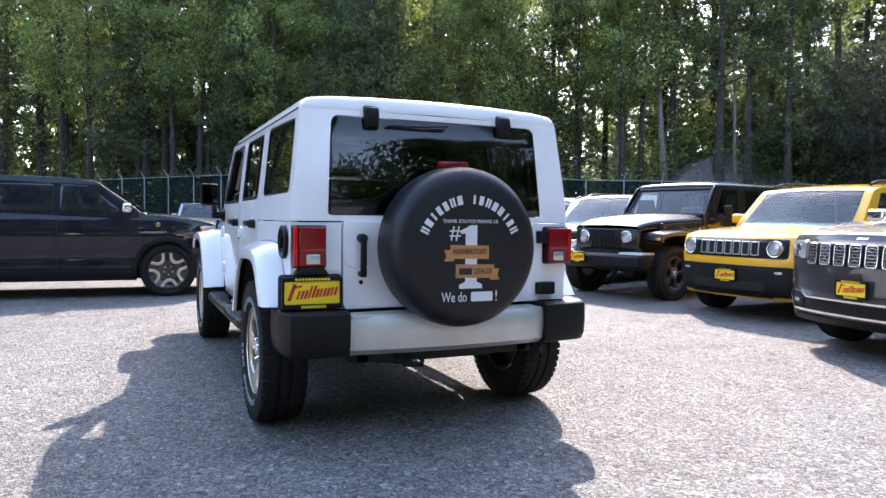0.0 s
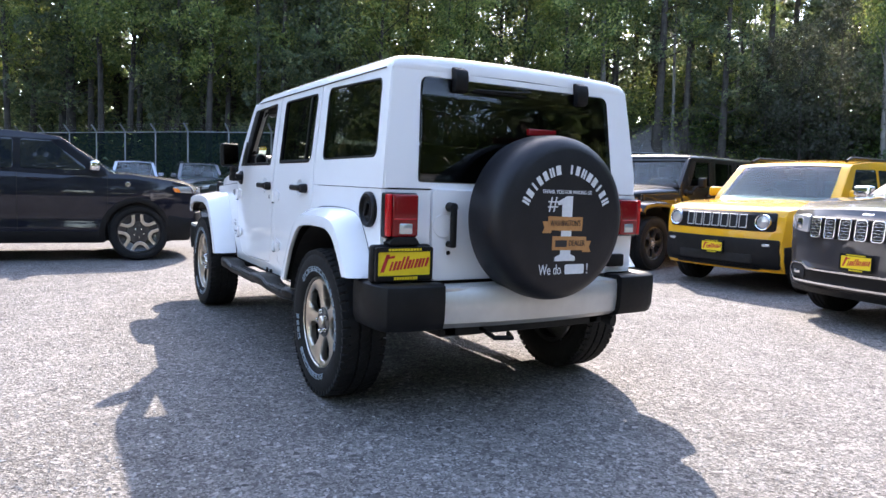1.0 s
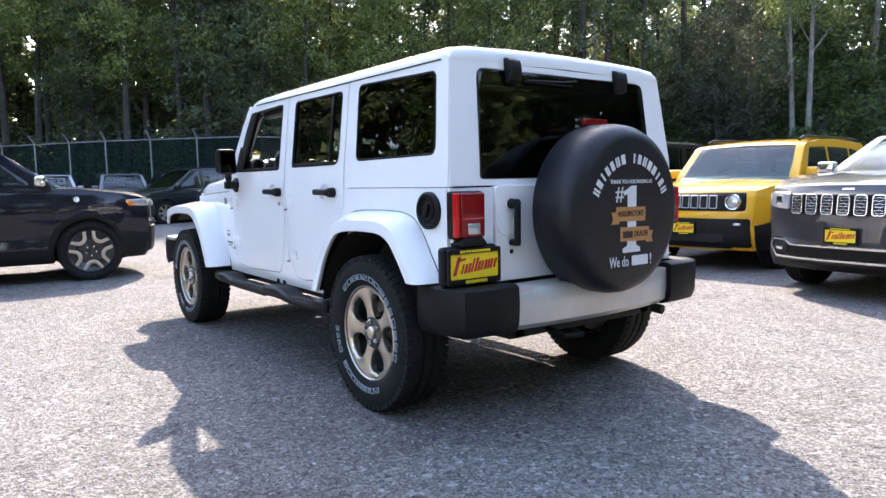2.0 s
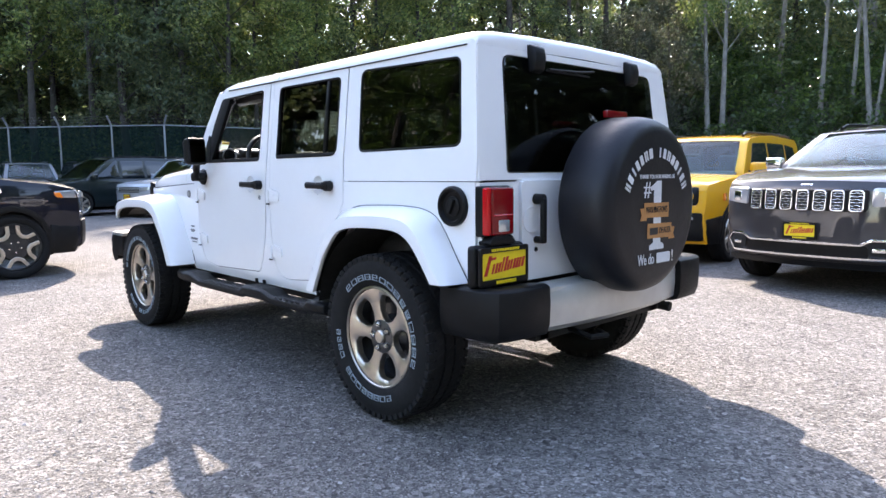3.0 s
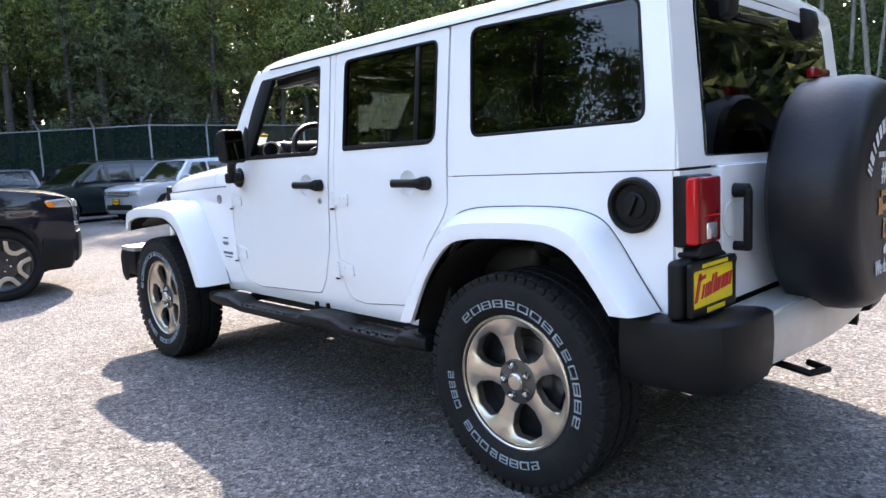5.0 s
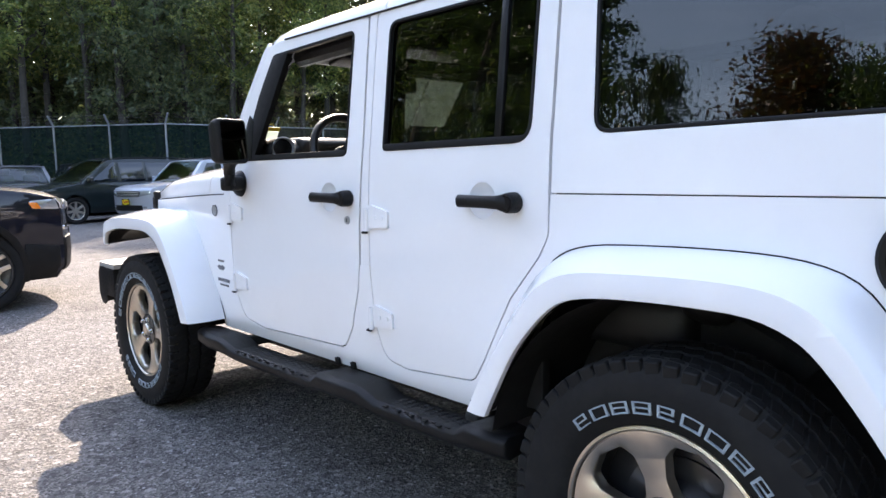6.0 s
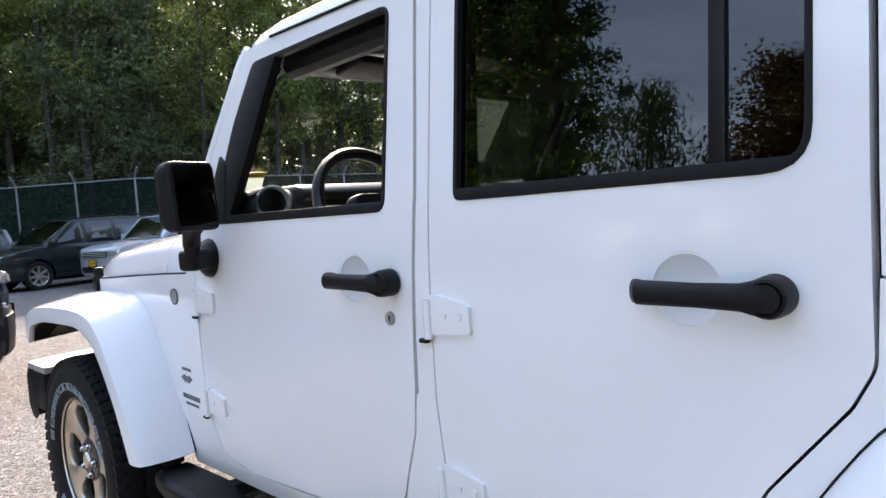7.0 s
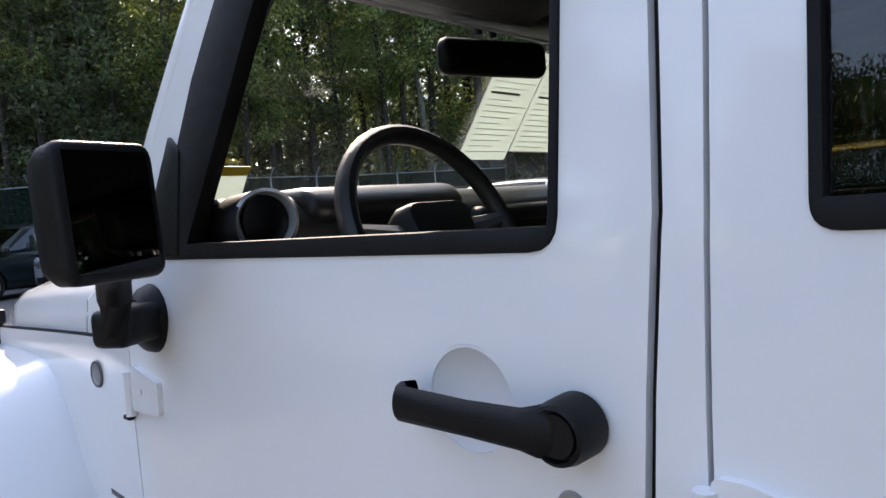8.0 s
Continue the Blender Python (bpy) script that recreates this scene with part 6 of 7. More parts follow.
def renegade_face(car, sp, coat):
    front_panel(sp, "grille_panel", car, [rect(-0.90, 0.90, 0.735, 0.955, 0.05)], TRIM, 0.010, 0.04, "black grille panel")
    slots(car, sp, 7, -0.52, 0.52, 0.765, 0.925, SATIN, UNDER)
    for s in (-1, 1):
        round_lamp(car, sp, s * 0.735, 0.845, 0.092, 0.035)
        p = sp.place(s * 0.995, -0.42, 0.83, 0.012)
        part("side_marker", moved(box(-0.01, 0.01, -0.035, 0.035, -0.045, 0.045, 0.005), Matrix.Translation(p)), AMBER, car, "amber side marker")
        q = sp.place(s * 0.80, interp(sp.nose_line, 0.58), 0.58)
        part("fog_lamp", moved(box(-0.06, 0.06, -0.02, 0.03, -0.016, 0.016, 0.006), Matrix.Translation(q)), CLEAR_LENS, car)
    front_panel(sp, "bumper_cover", car, [rect(-0.985, 0.985, 0.30, 0.645, 0.05)], PLASTIC, 0.022, 0.06, "black lower bumper")
    front_panel(sp, "air_intake", car, [rect(-0.62, 0.62, 0.36, 0.46, 0.02)], UNDER, 0.028, 0.02)
    front_panel(sp, "skid_plate", car, [rect(-0.70, 0.70, 0.285, 0.325, 0.01)], PLASTIC, 0.040, 0.05)
    nose_plate(car, sp, 0.0, 0.52)


def cherokee_face(car, sp, coat):
    front_panel(sp, "grille_panel", car, [rect(-0.63, 0.63, 0.785, 0.98, 0.03)], TRIM, 0.012, 0.04, "black grille panel")
    slots(car, sp, 7, -0.62, 0.62, 0.785, 0.975, CHROME, UNDER, 0.018, 0.0, 0.012, 6, 0.385, 0.04)
    for s in (-1, 1):
        hl = front_panel(sp, "headlamp", car, [rounded([(s * 0.66, 0.825), (s * 0.985, 0.85), (s * 0.99, 0.985), (s * 0.66, 0.995)], 0.03, 3)], CLEAR_LENS, 0.012, 0.05, "slim clear headlamp")
        front_panel(sp, "lamp_bezel", car, [rect(min(s * 0.76, s * 0.87), max(s * 0.76, s * 0.87), 0.86, 0.95, 0.02)], CHROME, 0.018, 0.02)
        front_panel(sp, "fog_recess", car, [rect(min(s * 0.66, s * 0.88), max(s * 0.66, s * 0.88), 0.395, 0.520, 0.03)], UNDER, 0.020, 0.02)
        front_panel(sp, "fog_lamp", car, [rect(min(s * 0.72, s * 0.81), max(s * 0.70, s * 0.83), 0.435, 0.470, 0.01)], CHROME, 0.032, 0.02, "chrome-edged fog lamp")
        for k in range(2):
            p = sp.place(s * 0.99, -0.30, 0.70 + k * 0.05, 0.006)
            part("corner_trim", moved(box(-0.006, 0.006, -0.03, 0.03, -0.012, 0.012, 0.003), Matrix.Translation(p)), CHROME, car)
    front_panel(sp, "air_intake", car, [rect(-0.66, 0.66, 0.37, 0.49, 0.03)], TRIM, 0.012, 0.03)
    o = rounded([(-0.95, 0.480), (-0.88, 0.550), (-0.70, 0.550), (-0.60, 0.505), (0.60, 0.505), (0.70, 0.550), (0.88, 0.550), (0.95, 0.480), (0.84, 0.360), (-0.84, 0.360)], 0.03, 4)
    front_panel(sp, "chrome_loop", car, [o, offset_loop(o, -0.020)], CHROME, 0.030, 0.03, "bright trim loop round the lower intake")
    front_panel(sp, "chin", car, [rect(-0.96, 0.96, 0.265, 0.325, 0.02)], PLASTIC, 0.016, 0.05)
    for k in range(4):
        front_panel(sp, "bonnet_badge", car, [rect(-0.06 + k * 0.032, -0.038 + k * 0.032, 1.012, 1.038, 0.004)], CHROME, 0.006, 0.012)
    nose_plate(car, sp, 0.0, 0.60)


def compass_face(car, sp, coat):
    front_panel(sp, "grille_panel", car, [rect(-0.62, 0.62, 0.89, 0.99, 0.03)], TRIM, 0.012, 0.04)
    slots(car, sp, 7, -0.61, 0.61, 0.898, 0.982, SATIN, UNDER, 0.016)
    for s in (-1, 1):
        front_panel(sp, "headlamp", car, [rounded([(s * 0.64, 0.895), (s * 0.995, 0.91), (s * 0.995, 1.005), (s * 0.64, 0.995)], 0.02, 3)], CLEAR_LENS, 0.012, 0.06, "clear headlamp")
        wrap = lambda o: (lambda u, v: sp.place(s, u, v, o))
        part("headlamp_side", panel([rounded([(-0.03, 0.905), (-0.26, 0.915), (-0.34, 0.988), (-0.07, 0.998)], 0.012, 3)], wrap(0.008), wrap(-0.02), cuts_u=(-0.1, -0.2), bevel=0.003), CLEAR_LENS, car, "clear headlamp wrapping round the corner")
        part("side_marker", panel([rounded([(-0.215, 0.912), (-0.300, 0.918), (-0.345, 0.978), (-0.255, 0.972)], 0.010, 3)], wrap(0.013), wrap(-0.01), bevel=0.003), AMBER, car, "amber side marker lamp")
        front_panel(sp, "fog_lamp", car, [rect(min(s * 0.84, s * 0.97), max(s * 0.84, s * 0.97), 0.705, 0.745, 0.01)], CHROME, 0.016, 0.02)
        q = sp.place(s, -0.98, 1.005, 0.006)
        part("round_badge", moved(lathe([(0, 0.035), (0.005, 0.032), (0.005, 0)], 20), Matrix.Translation(q) @ Matrix.Diagonal((s, 1, 1, 1))), CHROME, car)
    front_panel(sp, "bumper_cover", car, [rect(-0.99, 0.99, 0.32, 0.64, 0.04)], PLASTIC, 0.016, 0.05, "black lower bumper")
    nose_plate(car, sp, 0.0, 0.62)


def plain_face(car, sp, coat):
    front_panel(sp, "grille_panel", car, [rect(-0.60, 0.60, 0.70, 0.84, 0.03)], TRIM, 0.012, 0.04, "black grille")
    for k in range(3):
        front_panel(sp, "grille_bar", car, [rect(-0.58, 0.58, 0.725 + k * 0.04, 0.737 + k * 0.04, 0.004)], SATIN, 0.020, 0.02)
    for s in (-1, 1):
        front_panel(sp, "headlamp", car, [rounded([(s * 0.63, 0.72), (s * 0.98, 0.76), (s * 0.98, 0.86), (s * 0.63, 0.83)], 0.02, 3)], CLEAR_LENS, 0.012, 0.06, "clear headlamp")
        front_panel(sp, "fog_lamp", car, [rect(min(s * 0.74, s * 0.86), max(s * 0.74, s * 0.86), 0.42, 0.47, 0.01)], CLEAR_LENS, 0.014, 0.02)
    front_panel(sp, "air_intake", car, [rect(-0.70, 0.70, 0.36, 0.50, 0.03)], PLASTIC, 0.012, 0.04)
    nose_plate(car, sp, 0.0, 0.58)


def box_suv(L, W, H, wb, over, hood, belt, nose_z, rake, tyre, rim, spokes, twin, clad, rails, mirror_mat, face, kind="suv", tail_lean=0.12, bow=0.14, tumble=0.26, screen_y=-1.18, drop=0.045):
    """A Spec filled from a handful of sizes."""
    hoodback = screen_y + 0.10
    nose = [(-0.10, 0.26), (-0.02, 0.36), (0.0, 0.52), (-0.01, 0.70), (-0.03, nose_z - 0.06), (-0.09, nose_z)]
    nose_line = [(0.26, -0.10), (0.36, -0.02), (0.52, 0.0), (0.70, -0.01), (nose_z - 0.06, -0.03), (nose_z, -0.09), (nose_z + 0.05, -0.3)]
    top = [(-0.35, nose_z + (hood - nose_z) * 0.45), (-0.8, nose_z + (hood - nose_z) * 0.85), (hoodback, hood), (screen_y - 0.25, belt), (-L + 0.25, belt + 0.02)]
    tail = [(-L + 0.06, belt - 0.05), (-L, 0.72), (-L + 0.01, 0.50), (-L + 0.06, 0.38)]
    roof_f = screen_y - rake
    house = [(screen_y - 0.02, hood - 0.05), (roof_f, H - drop, 0.22), (roof_f - 0.45, H - drop * 0.3, 0.3), (-L * 0.62, H, 0.5), (-L + 0.42, H - 0.04, 0.2), (-L + 0.42 - tail_lean - 0.10, belt + 0.0)]
    pb = belt + 0.035
    pt = H - 0.085 - drop * 0.6
    fy = screen_y - 0.30
    b1 = fy - 0.88
    b2 = b1 - 0.80
    d_end = -L + 0.62
    panes = [[(fy - 0.08, pb), (fy - 0.08 - (rake - 0.28), pt), (b1 + 0.03, pt + 0.015), (b1 + 0.03, pb)], [(b1 - 0.05, pb), (b1 - 0.05, pt + 0.015), (b2 + 0.02, pt + 0.01), (b2 + 0.02, pb)], [(b2 - 0.05, pb + 0.01), (b2 - 0.05, pt + 0.01), (d_end + 0.06, pt - 0.03), (d_end - 0.06, pb + 0.03)]]
    return Spec(L=L, W=W, H=H, wb=wb, over=over, belt=belt, tumble=tumble, bow=bow, crown=0.028, sill=0.27, tyre=tyre, rim=rim, spokes=spokes, twin=twin, clad=clad, rails=rails, mirror_mat=mirror_mat, face=face, kind=kind,
                nose=nose, nose_line=nose_line, top=top, tail=tail, house=house, panes=panes, seams=(fy + 0.12, b1 - 0.01, b2 + 0.0), handles=(b1 + 0.18, b2 + 0.18), mirror=fy - 0.02,
                screen=((screen_y - 0.01, hood - 0.03), (roof_f - 0.02, H - drop - 0.010)), back=((-L + 0.42 - tail_lean * 0.8, belt + 0.06), (-L + 0.44, H - 0.07)))


def heading(front, fx, fy):
    """The pose of a car whose nose centre stands at front, pointing along (fx, fy)."""
    return pose(front[0], front[1], 0, 0, 0, math.degrees(math.atan2(-fx, fy)))


cherokee = box_suv(4.82, 1.93, 1.655, 2.915, 0.93, 1.17, 1.14, 1.03, 0.92, 0.385, 0.26, 5, True, False, (-2.35, -4.3), CHROME, cherokee_face, bow=0.20, drop=0.085)
renegade = box_suv(4.23, 1.80, 1.645, 2.57, 0.80, 1.07, 1.10, 0.98, 0.52, 0.345, 0.23, 5, False, True, (-1.75, -3.9), None, renegade_face, tail_lean=0.05, tumble=0.20, screen_y=-1.12, drop=0.075)
compass = box_suv(4.40, 1.82, 1.65, 2.636, 0.85, 1.135, 1.14, 1.015, 0.72, 0.368, 0.262, 5, True, True, None, CHROME, compass_face, screen_y=-1.04, drop=0.06)
small_suv = box_suv(4.40, 1.76, 1.64, 2.635, 0.84, 1.04, 1.05, 0.92, 0.62, 0.35, 0.22, 5, False, False, (-1.9, -3.9), None, plain_face)
minivan = box_suv(4.89, 1.83, 1.70, 2.89, 0.95, 1.03, 1.05, 0.88, 0.95, 0.345, 0.235, 7, False, False, (-2.2, -4.4), None, plain_face, kind="minivan", screen_y=-1.02)

parked_car(cherokee, heading((3.93, -0.165), -0.995, 0.10), GRANITE, "dark grey SUV with bright seven-slot grille parked on gravel")
parked_car(renegade, heading((4.95, 2.13), -0.997, -0.08), YELLOW, "bright yellow boxy SUV with round headlamps and black bumper")
parked_car(small_suv, heading((5.25, 6.75), -0.98, -0.20), WHITE, "white compact SUV parked in the row nose out")
parked_car(small_suv, heading((5.75, 9.35), -0.98, -0.20), WHITE, "white compact SUV further along the row")
parked_car(compass, heading((-0.10, 7.33), 0.985, -0.06), NAVY_BLACK, "glossy black SUV with black cladding parked across the lot")
wrangler(pose(8.34, 5.16, 0, 0, 0, math.degrees(math.atan2(0.98, -0.20))), BLACK_PAINT, "glossy black four-door off-road car with plain front bumper", spare=False, white_letters=False)
parked_car(minivan, heading((2.15, 19.6), -0.98, -0.20), GREEN_DARK, "dark green minivan parked by the fence", "cars by the fence")
parked_car(small_suv, heading((3.95, 17.2), -0.97, -0.24), SILVER, "silver SUV with yellow dealer plate by the fence", "cars by the fence")
parked_car(small_suv, heading((3.15, 23.0), -0.10, -0.99), GREY_PAINT, "dark grey SUV parked nose out by the fence", "cars by the fence")
parked_car(small_suv, heading((1.0, 24.4), -0.10, -0.99), SILVER, "pale silver SUV parked nose out by the fence", "cars by the fence")
parked_car(small_suv, heading((5.15, 22.5), -0.10, -0.99), BLACK_PAINT, "black SUV parked nose out by the fence", "cars by the fence")
parked_car(small_suv, heading((9.4, 21.2), 0.66, -0.75), BLACK_PAINT, "black SUV parked behind the silver one", "cars by the fence")

# ---- fence ----
FENCE = [(-16.0, 62.0), (3.75, 29.4), (8.0, 24.6), (19.0, 24.3), (26.0, 21.5), (31.0, 14.5), (33.0, 2.0), (34.0, -20.0)]
SCREEN = bpy.data.materials.new("green_privacy_screen")
SCREEN.use_nodes = True
nt = SCREEN.node_tree
tr = nt.nodes.new("ShaderNodeBsdfTransparent")
mx = nt.nodes.new("ShaderNodeMixShader")
mx.inputs["Fac"].default_value = 0.84
shader(SCREEN).inputs["Specular IOR Level"].default_value = 0.1
shader(SCREEN).inputs["Base Color"].default_value = (0.006, 0.017, 0.014, 1)
shader(SCREEN).inputs["Roughness"].default_value = 0.8
nt.links.new(tr.outputs[0], mx.inputs[1])
nt.links.new(shader(SCREEN).outputs[0], mx.inputs[2])
nt.links.new(mx.outputs[0], nt.nodes["Material Output"].inputs["Surface"])


def fence_run(a, b, top=3.08):
    """One straight run of chain-link fence: posts with leaning arms, top rail, wires and screen."""
    a, b = Vector((*a, 0)), Vector((*b, 0))
    n = max(2, round((b - a).length / 2.15))
    d = (b - a).normalized()
    side = Vector((-d.y, d.x, 0))
    f = thing("chain_link_fence", Matrix.Translation(a), "galvanised chain-link fence with green screen and leaning arms", "fence", "lot fence")
    g = lambda p: ground_z(a.x + p.x, a.y + p.y)
    pts = [d * ((b - a).length * i / n) for i in range(n + 1)]
    for i, p in enumerate(pts[:-1]):
        z = g(p)
        part("post", tube([(p.x, p.y, z - 0.3), (p.x, p.y, z + top), (p.x - side.x * 0.05, p.y - side.y * 0.05, z + top + 0.08), (p.x - side.x * 0.28, p.y - side.y * 0.28, z + top + 0.36)], 0.038, 8), GALV, f)
    part("top_rail", tube([(p.x, p.y, g(p) + top) for p in pts], 0.021, 8), GALV, f)
    for k in range(3):
        part("strand_wire", tube([(p.x - side.x * (0.10 + 0.08 * k), p.y - side.y * (0.10 + 0.08 * k), g(p) + top + 0.14 + 0.10 * k) for p in pts], 0.0018, 4), GALV, f)
    rows = [[(p.x, p.y, g(p) + 0.05), (p.x, p.y, g(p) + top - 0.03)] for p in pts]
    part("screen", loft(rows, loop=False), SCREEN, f, "see-through dark green screen")


# the fence ends where the bank begins
for p, q in zip(FENCE[:4], FENCE[1:5]):
    fence_run(p, q)

# ---- trees ----
def leaf_material(name, a, b, c, gloss=0.35):
    m = bpy.data.materials.new(name)
    m.use_nodes = True
    nt = m.node_tree
    geo = nt.nodes.new("ShaderNodeNewGeometry")
    obi = nt.nodes.new("ShaderNodeObjectInfo")
    col = ramp(m, geo.outputs["Random Per Island"], [(0.0, a), (0.55, b), (1.0, c)])
    hsv = nt.nodes.new("ShaderNodeHueSaturation")
    r = node(m, "ShaderNodeMapRange", To_Min=0.7, To_Max=1.25)
    link(m, obi.outputs["Random"], r.inputs["Value"])
    link(m, r.outputs["Result"], hsv.inputs["Value"])
    link(m, col, hsv.inputs["Color"])
    p = shader(m)
    p.inputs["Roughness"].default_value = gloss
    link(m, hsv.outputs["Color"], p.inputs["Base Color"])
    t = nt.nodes.new("ShaderNodeBsdfTranslucent")
    h2 = node(m, "ShaderNodeHueSaturation", Hue=0.48, Saturation=1.25, Value=2.1)
    link(m, hsv.outputs["Color"], h2.inputs["Color"])
    link(m, h2.outputs["Color"], t.inputs["Color"])
    mixs = nt.nodes.new("ShaderNodeMixShader")
    mixs.inputs["Fac"].default_value = 0.5
    link(m, p.outputs[0], mixs.inputs[1])
    link(m, t.outputs[0], mixs.inputs[2])
    link(m, mixs.outputs[0], nt.nodes["Material Output"].inputs["Surface"])
    return m


BROAD = leaf_material("broad_leaves", (0.070, 0.106, 0.042), (0.140, 0.190, 0.070), (0.32, 0.33, 0.13))
DARK_NEEDLE = leaf_material("conifer_sprays", (0.050, 0.072, 0.040), (0.086, 0.116, 0.062), (0.165, 0.185, 0.092), 0.45)
BUSH = leaf_material("bush_leaves", (0.022, 0.040, 0.017), (0.042, 0.072, 0.028), (0.090, 0.135, 0.048))
BRONZE = leaf_material("bronze_leaves", (0.05, 0.035, 0.018), (0.085, 0.055, 0.025), (0.07, 0.085, 0.03))
GLOSSY = leaf_material("glossy_leaves", (0.040, 0.048, 0.034), (0.062, 0.070, 0.048), (0.11, 0.115, 0.085), 0.22)
LIGHT = leaf_material("light_leaves", (0.050, 0.080, 0.032), (0.100, 0.140, 0.052), (0.22, 0.24, 0.10))
BARK = mottled("grey_brown_bark", (0.032, 0.027, 0.022), (0.075, 0.065, 0.056), 6, 0.9, bumps=0.6, bump_scale=25)
PALE_BARK = mottled("pale_alder_bark", (0.13, 0.115, 0.10), (0.27, 0.25, 0.225), 4, 0.85, bumps=0.4, bump_scale=20)


def leaves(rnd, centres, spread, count, size, flat=0.5, wide=1.0):
    """Many small bent leaves, scattered round centres."""
    verts, faces = [], []
    for _ in range(count):
        c, rad = centres[rnd.randrange(len(centres))]
        p = Vector((rnd.gauss(0, 1), rnd.gauss(0, 1), rnd.gauss(0, 0.75))) * rad * spread + Vector(c)
        n = Vector((rnd.gauss(0, 1), rnd.gauss(0, 1), rnd.gauss(flat, 1))).normalized()
        t = n.orthogonal().normalized()
        t = (Matrix.Rotation(rnd.uniform(0, math.tau), 3, n) @ t)
        b = n.cross(t)
        L, w = size * rnd.uniform(0.6, 1.35), size * wide * rnd.uniform(0.20, 0.38)
        k = len(verts)
        verts += [p - t * L * 0.5 - b * w * 0.7, p + t * L * 0.55 + n * w * 0.3, p - t * L * 0.15 + b * w * 1.2]
        faces.append((k, k + 1, k + 2))
    me = bpy.data.meshes.new("crown")
    me.from_pydata([tuple(v) for v in verts], [], faces)
    return me


def mesh_part(name, me, mat, parent, label=""):
    me.materials.append(mat)
    ob = new(name, me)
    ob.parent = parent
    return tagged(ob, label) if label else ob


def tree(sd, height, crown_low, radius, trunk_r, bark, leaf, count, size, label, conifer=False, lean=0.02, clumps=70, name="tree", limbs=2, wide=1.0):
    """A tree with a bent tapering trunk, limbs that reach its clumps, and a crown of small leaves."""
    rnd = random.Random(sd)
    t = thing(name, Matrix.Identity(4), label, "tree", "wood behind the lot")
    lx, ly = rnd.uniform(-lean, lean), rnd.uniform(-lean, lean)
    bend = rnd.uniform(-0.25, 0.25)

    def axis(z):
        return Vector((lx * z + bend * math.sin(z * 0.35), ly * z + bend * math.cos(z * 0.3) - bend, z))

    st = [height * i / 9 for i in range(10)]
    bms = [tube([axis(z) - Vector((0, 0, 0.4)) if z == 0 else axis(z) for z in st], [trunk_r * (1.25 if i == 0 else 1 - 0.92 * i / 9) for i in range(10)], 9)]
    centres = []
    for i in range(clumps):
        f = (i + rnd.random()) / clumps
        z = height * (crown_low + (1 - crown_low) * f)
        if conifer:
            rr = radius * (1.05 - f) ** 0.8 * rnd.uniform(0.45, 1.0)
        else:
            rr = radius * (math.sin(math.pi * min(1, 0.18 + 0.82 * f)) ** 0.6) * rnd.uniform(0.15, 1.0)
        a = rnd.uniform(0, math.tau)
        p = axis(z) + Vector((math.cos(a) * rr, math.sin(a) * rr, -0.35 * rr if conifer else 0.25 * rr))
        centres.append((p, (0.42 if conifer else 0.55) * rnd.uniform(0.6, 1.3)))
        if i % limbs == 0:
            s0 = axis(max(0.5, z - 0.5 * rr))
            mid = s0.lerp(p, 0.55) + Vector((0, 0, 0.15 * rr))
            bms.append(tube([s0, mid, p], [trunk_r * 0.16 * (1.1 - f) + 0.006, trunk_r * 0.09 * (1.1 - f) + 0.005, 0.004], 5, False))
            if conifer:
                centres.append((mid, 0.35))
    part("trunk", joined(*bms), bark, t, "tapering trunk with bare lower limbs")
    mesh_part("crown", leaves(rnd, centres, 0.62, count, size, wide=wide), leaf, t, "loose crown of small leaves")
    return t


def put(src, m):
    """A copy of a tree at m, whatever the first one's own size."""
    copy_thing(src, m).matrix_basis = m


def plant(src, spots, rnd, smin=0.85, smax=1.2):
    first = True
    for x, y in spots:
        s = rnd.uniform(smin, smax) * min(1.45, max(1.0, math.hypot(x, y + 1) / 33))
        m = Matrix.Translation((x, y, ground_z(x, y) - 0.05)) @ Matrix.Rotation(rnd.uniform(0, math.tau), 4, "Z") @ Matrix.Diagonal((s, s, s * rnd.uniform(0.93, 1.1), 1))
        if first:
            src.matrix_basis, first = m, False
        else:
            put(src, m)


wood = random.Random(7)
broad = [tree(11 + i, 12.4 + i * 0.6, 0.36, 2.5, 0.15, BARK, BROAD, 8600, 0.150, "slender broadleaf tree with loose green crown", clumps=52) for i in range(3)]
conif = [tree(31 + i, 13.0 + i, 0.28, 2.2, 0.20, BARK, DARK_NEEDLE, 6400, 0.18, "dark conifer with drooping boughs", True, 0.008, 90) for i in range(2)]
alder = [tree(51 + i, 11.5 + i, 0.40, 2.4, 0.16, PALE_BARK, LIGHT, 6000, 0.15, "pale-barked alder with light green crown", False, 0.06, limbs=5) for i in range(2)]
slope_alder = tree(53, 11.5, 0.44, 2.6, 0.17, PALE_BARK, LIGHT, 6000, 0.15, "pale-barked alder standing on the bank's slope", False, 0.0, limbs=5)
glossy = tree(74, 8.2, 0.04, 1.9, 0.10, BARK, GLOSSY, 9000, 0.15, "tall dark shrub with glistening leaves", clumps=90)
bronze = tree(71, 7.6, 0.05, 3.0, 0.16, BARK, BRONZE, 46000, 0.085, "bronze-leaved tree on the lot's far side", True, clumps=130, wide=1.5)
round_tree = tree(72, 6.2, 0.06, 2.6, 0.16, BARK, BUSH, 12000, 0.117, "round green tree on the lot's far side", clumps=110, wide=1.7)
edge_conifer = tree(75, 16.0, 0.03, 3.0, 0.24, BARK, BUSH, 28000, 0.13, "tall dense conifer at the lot's edge", True, 0.01, 150, wide=1.6)
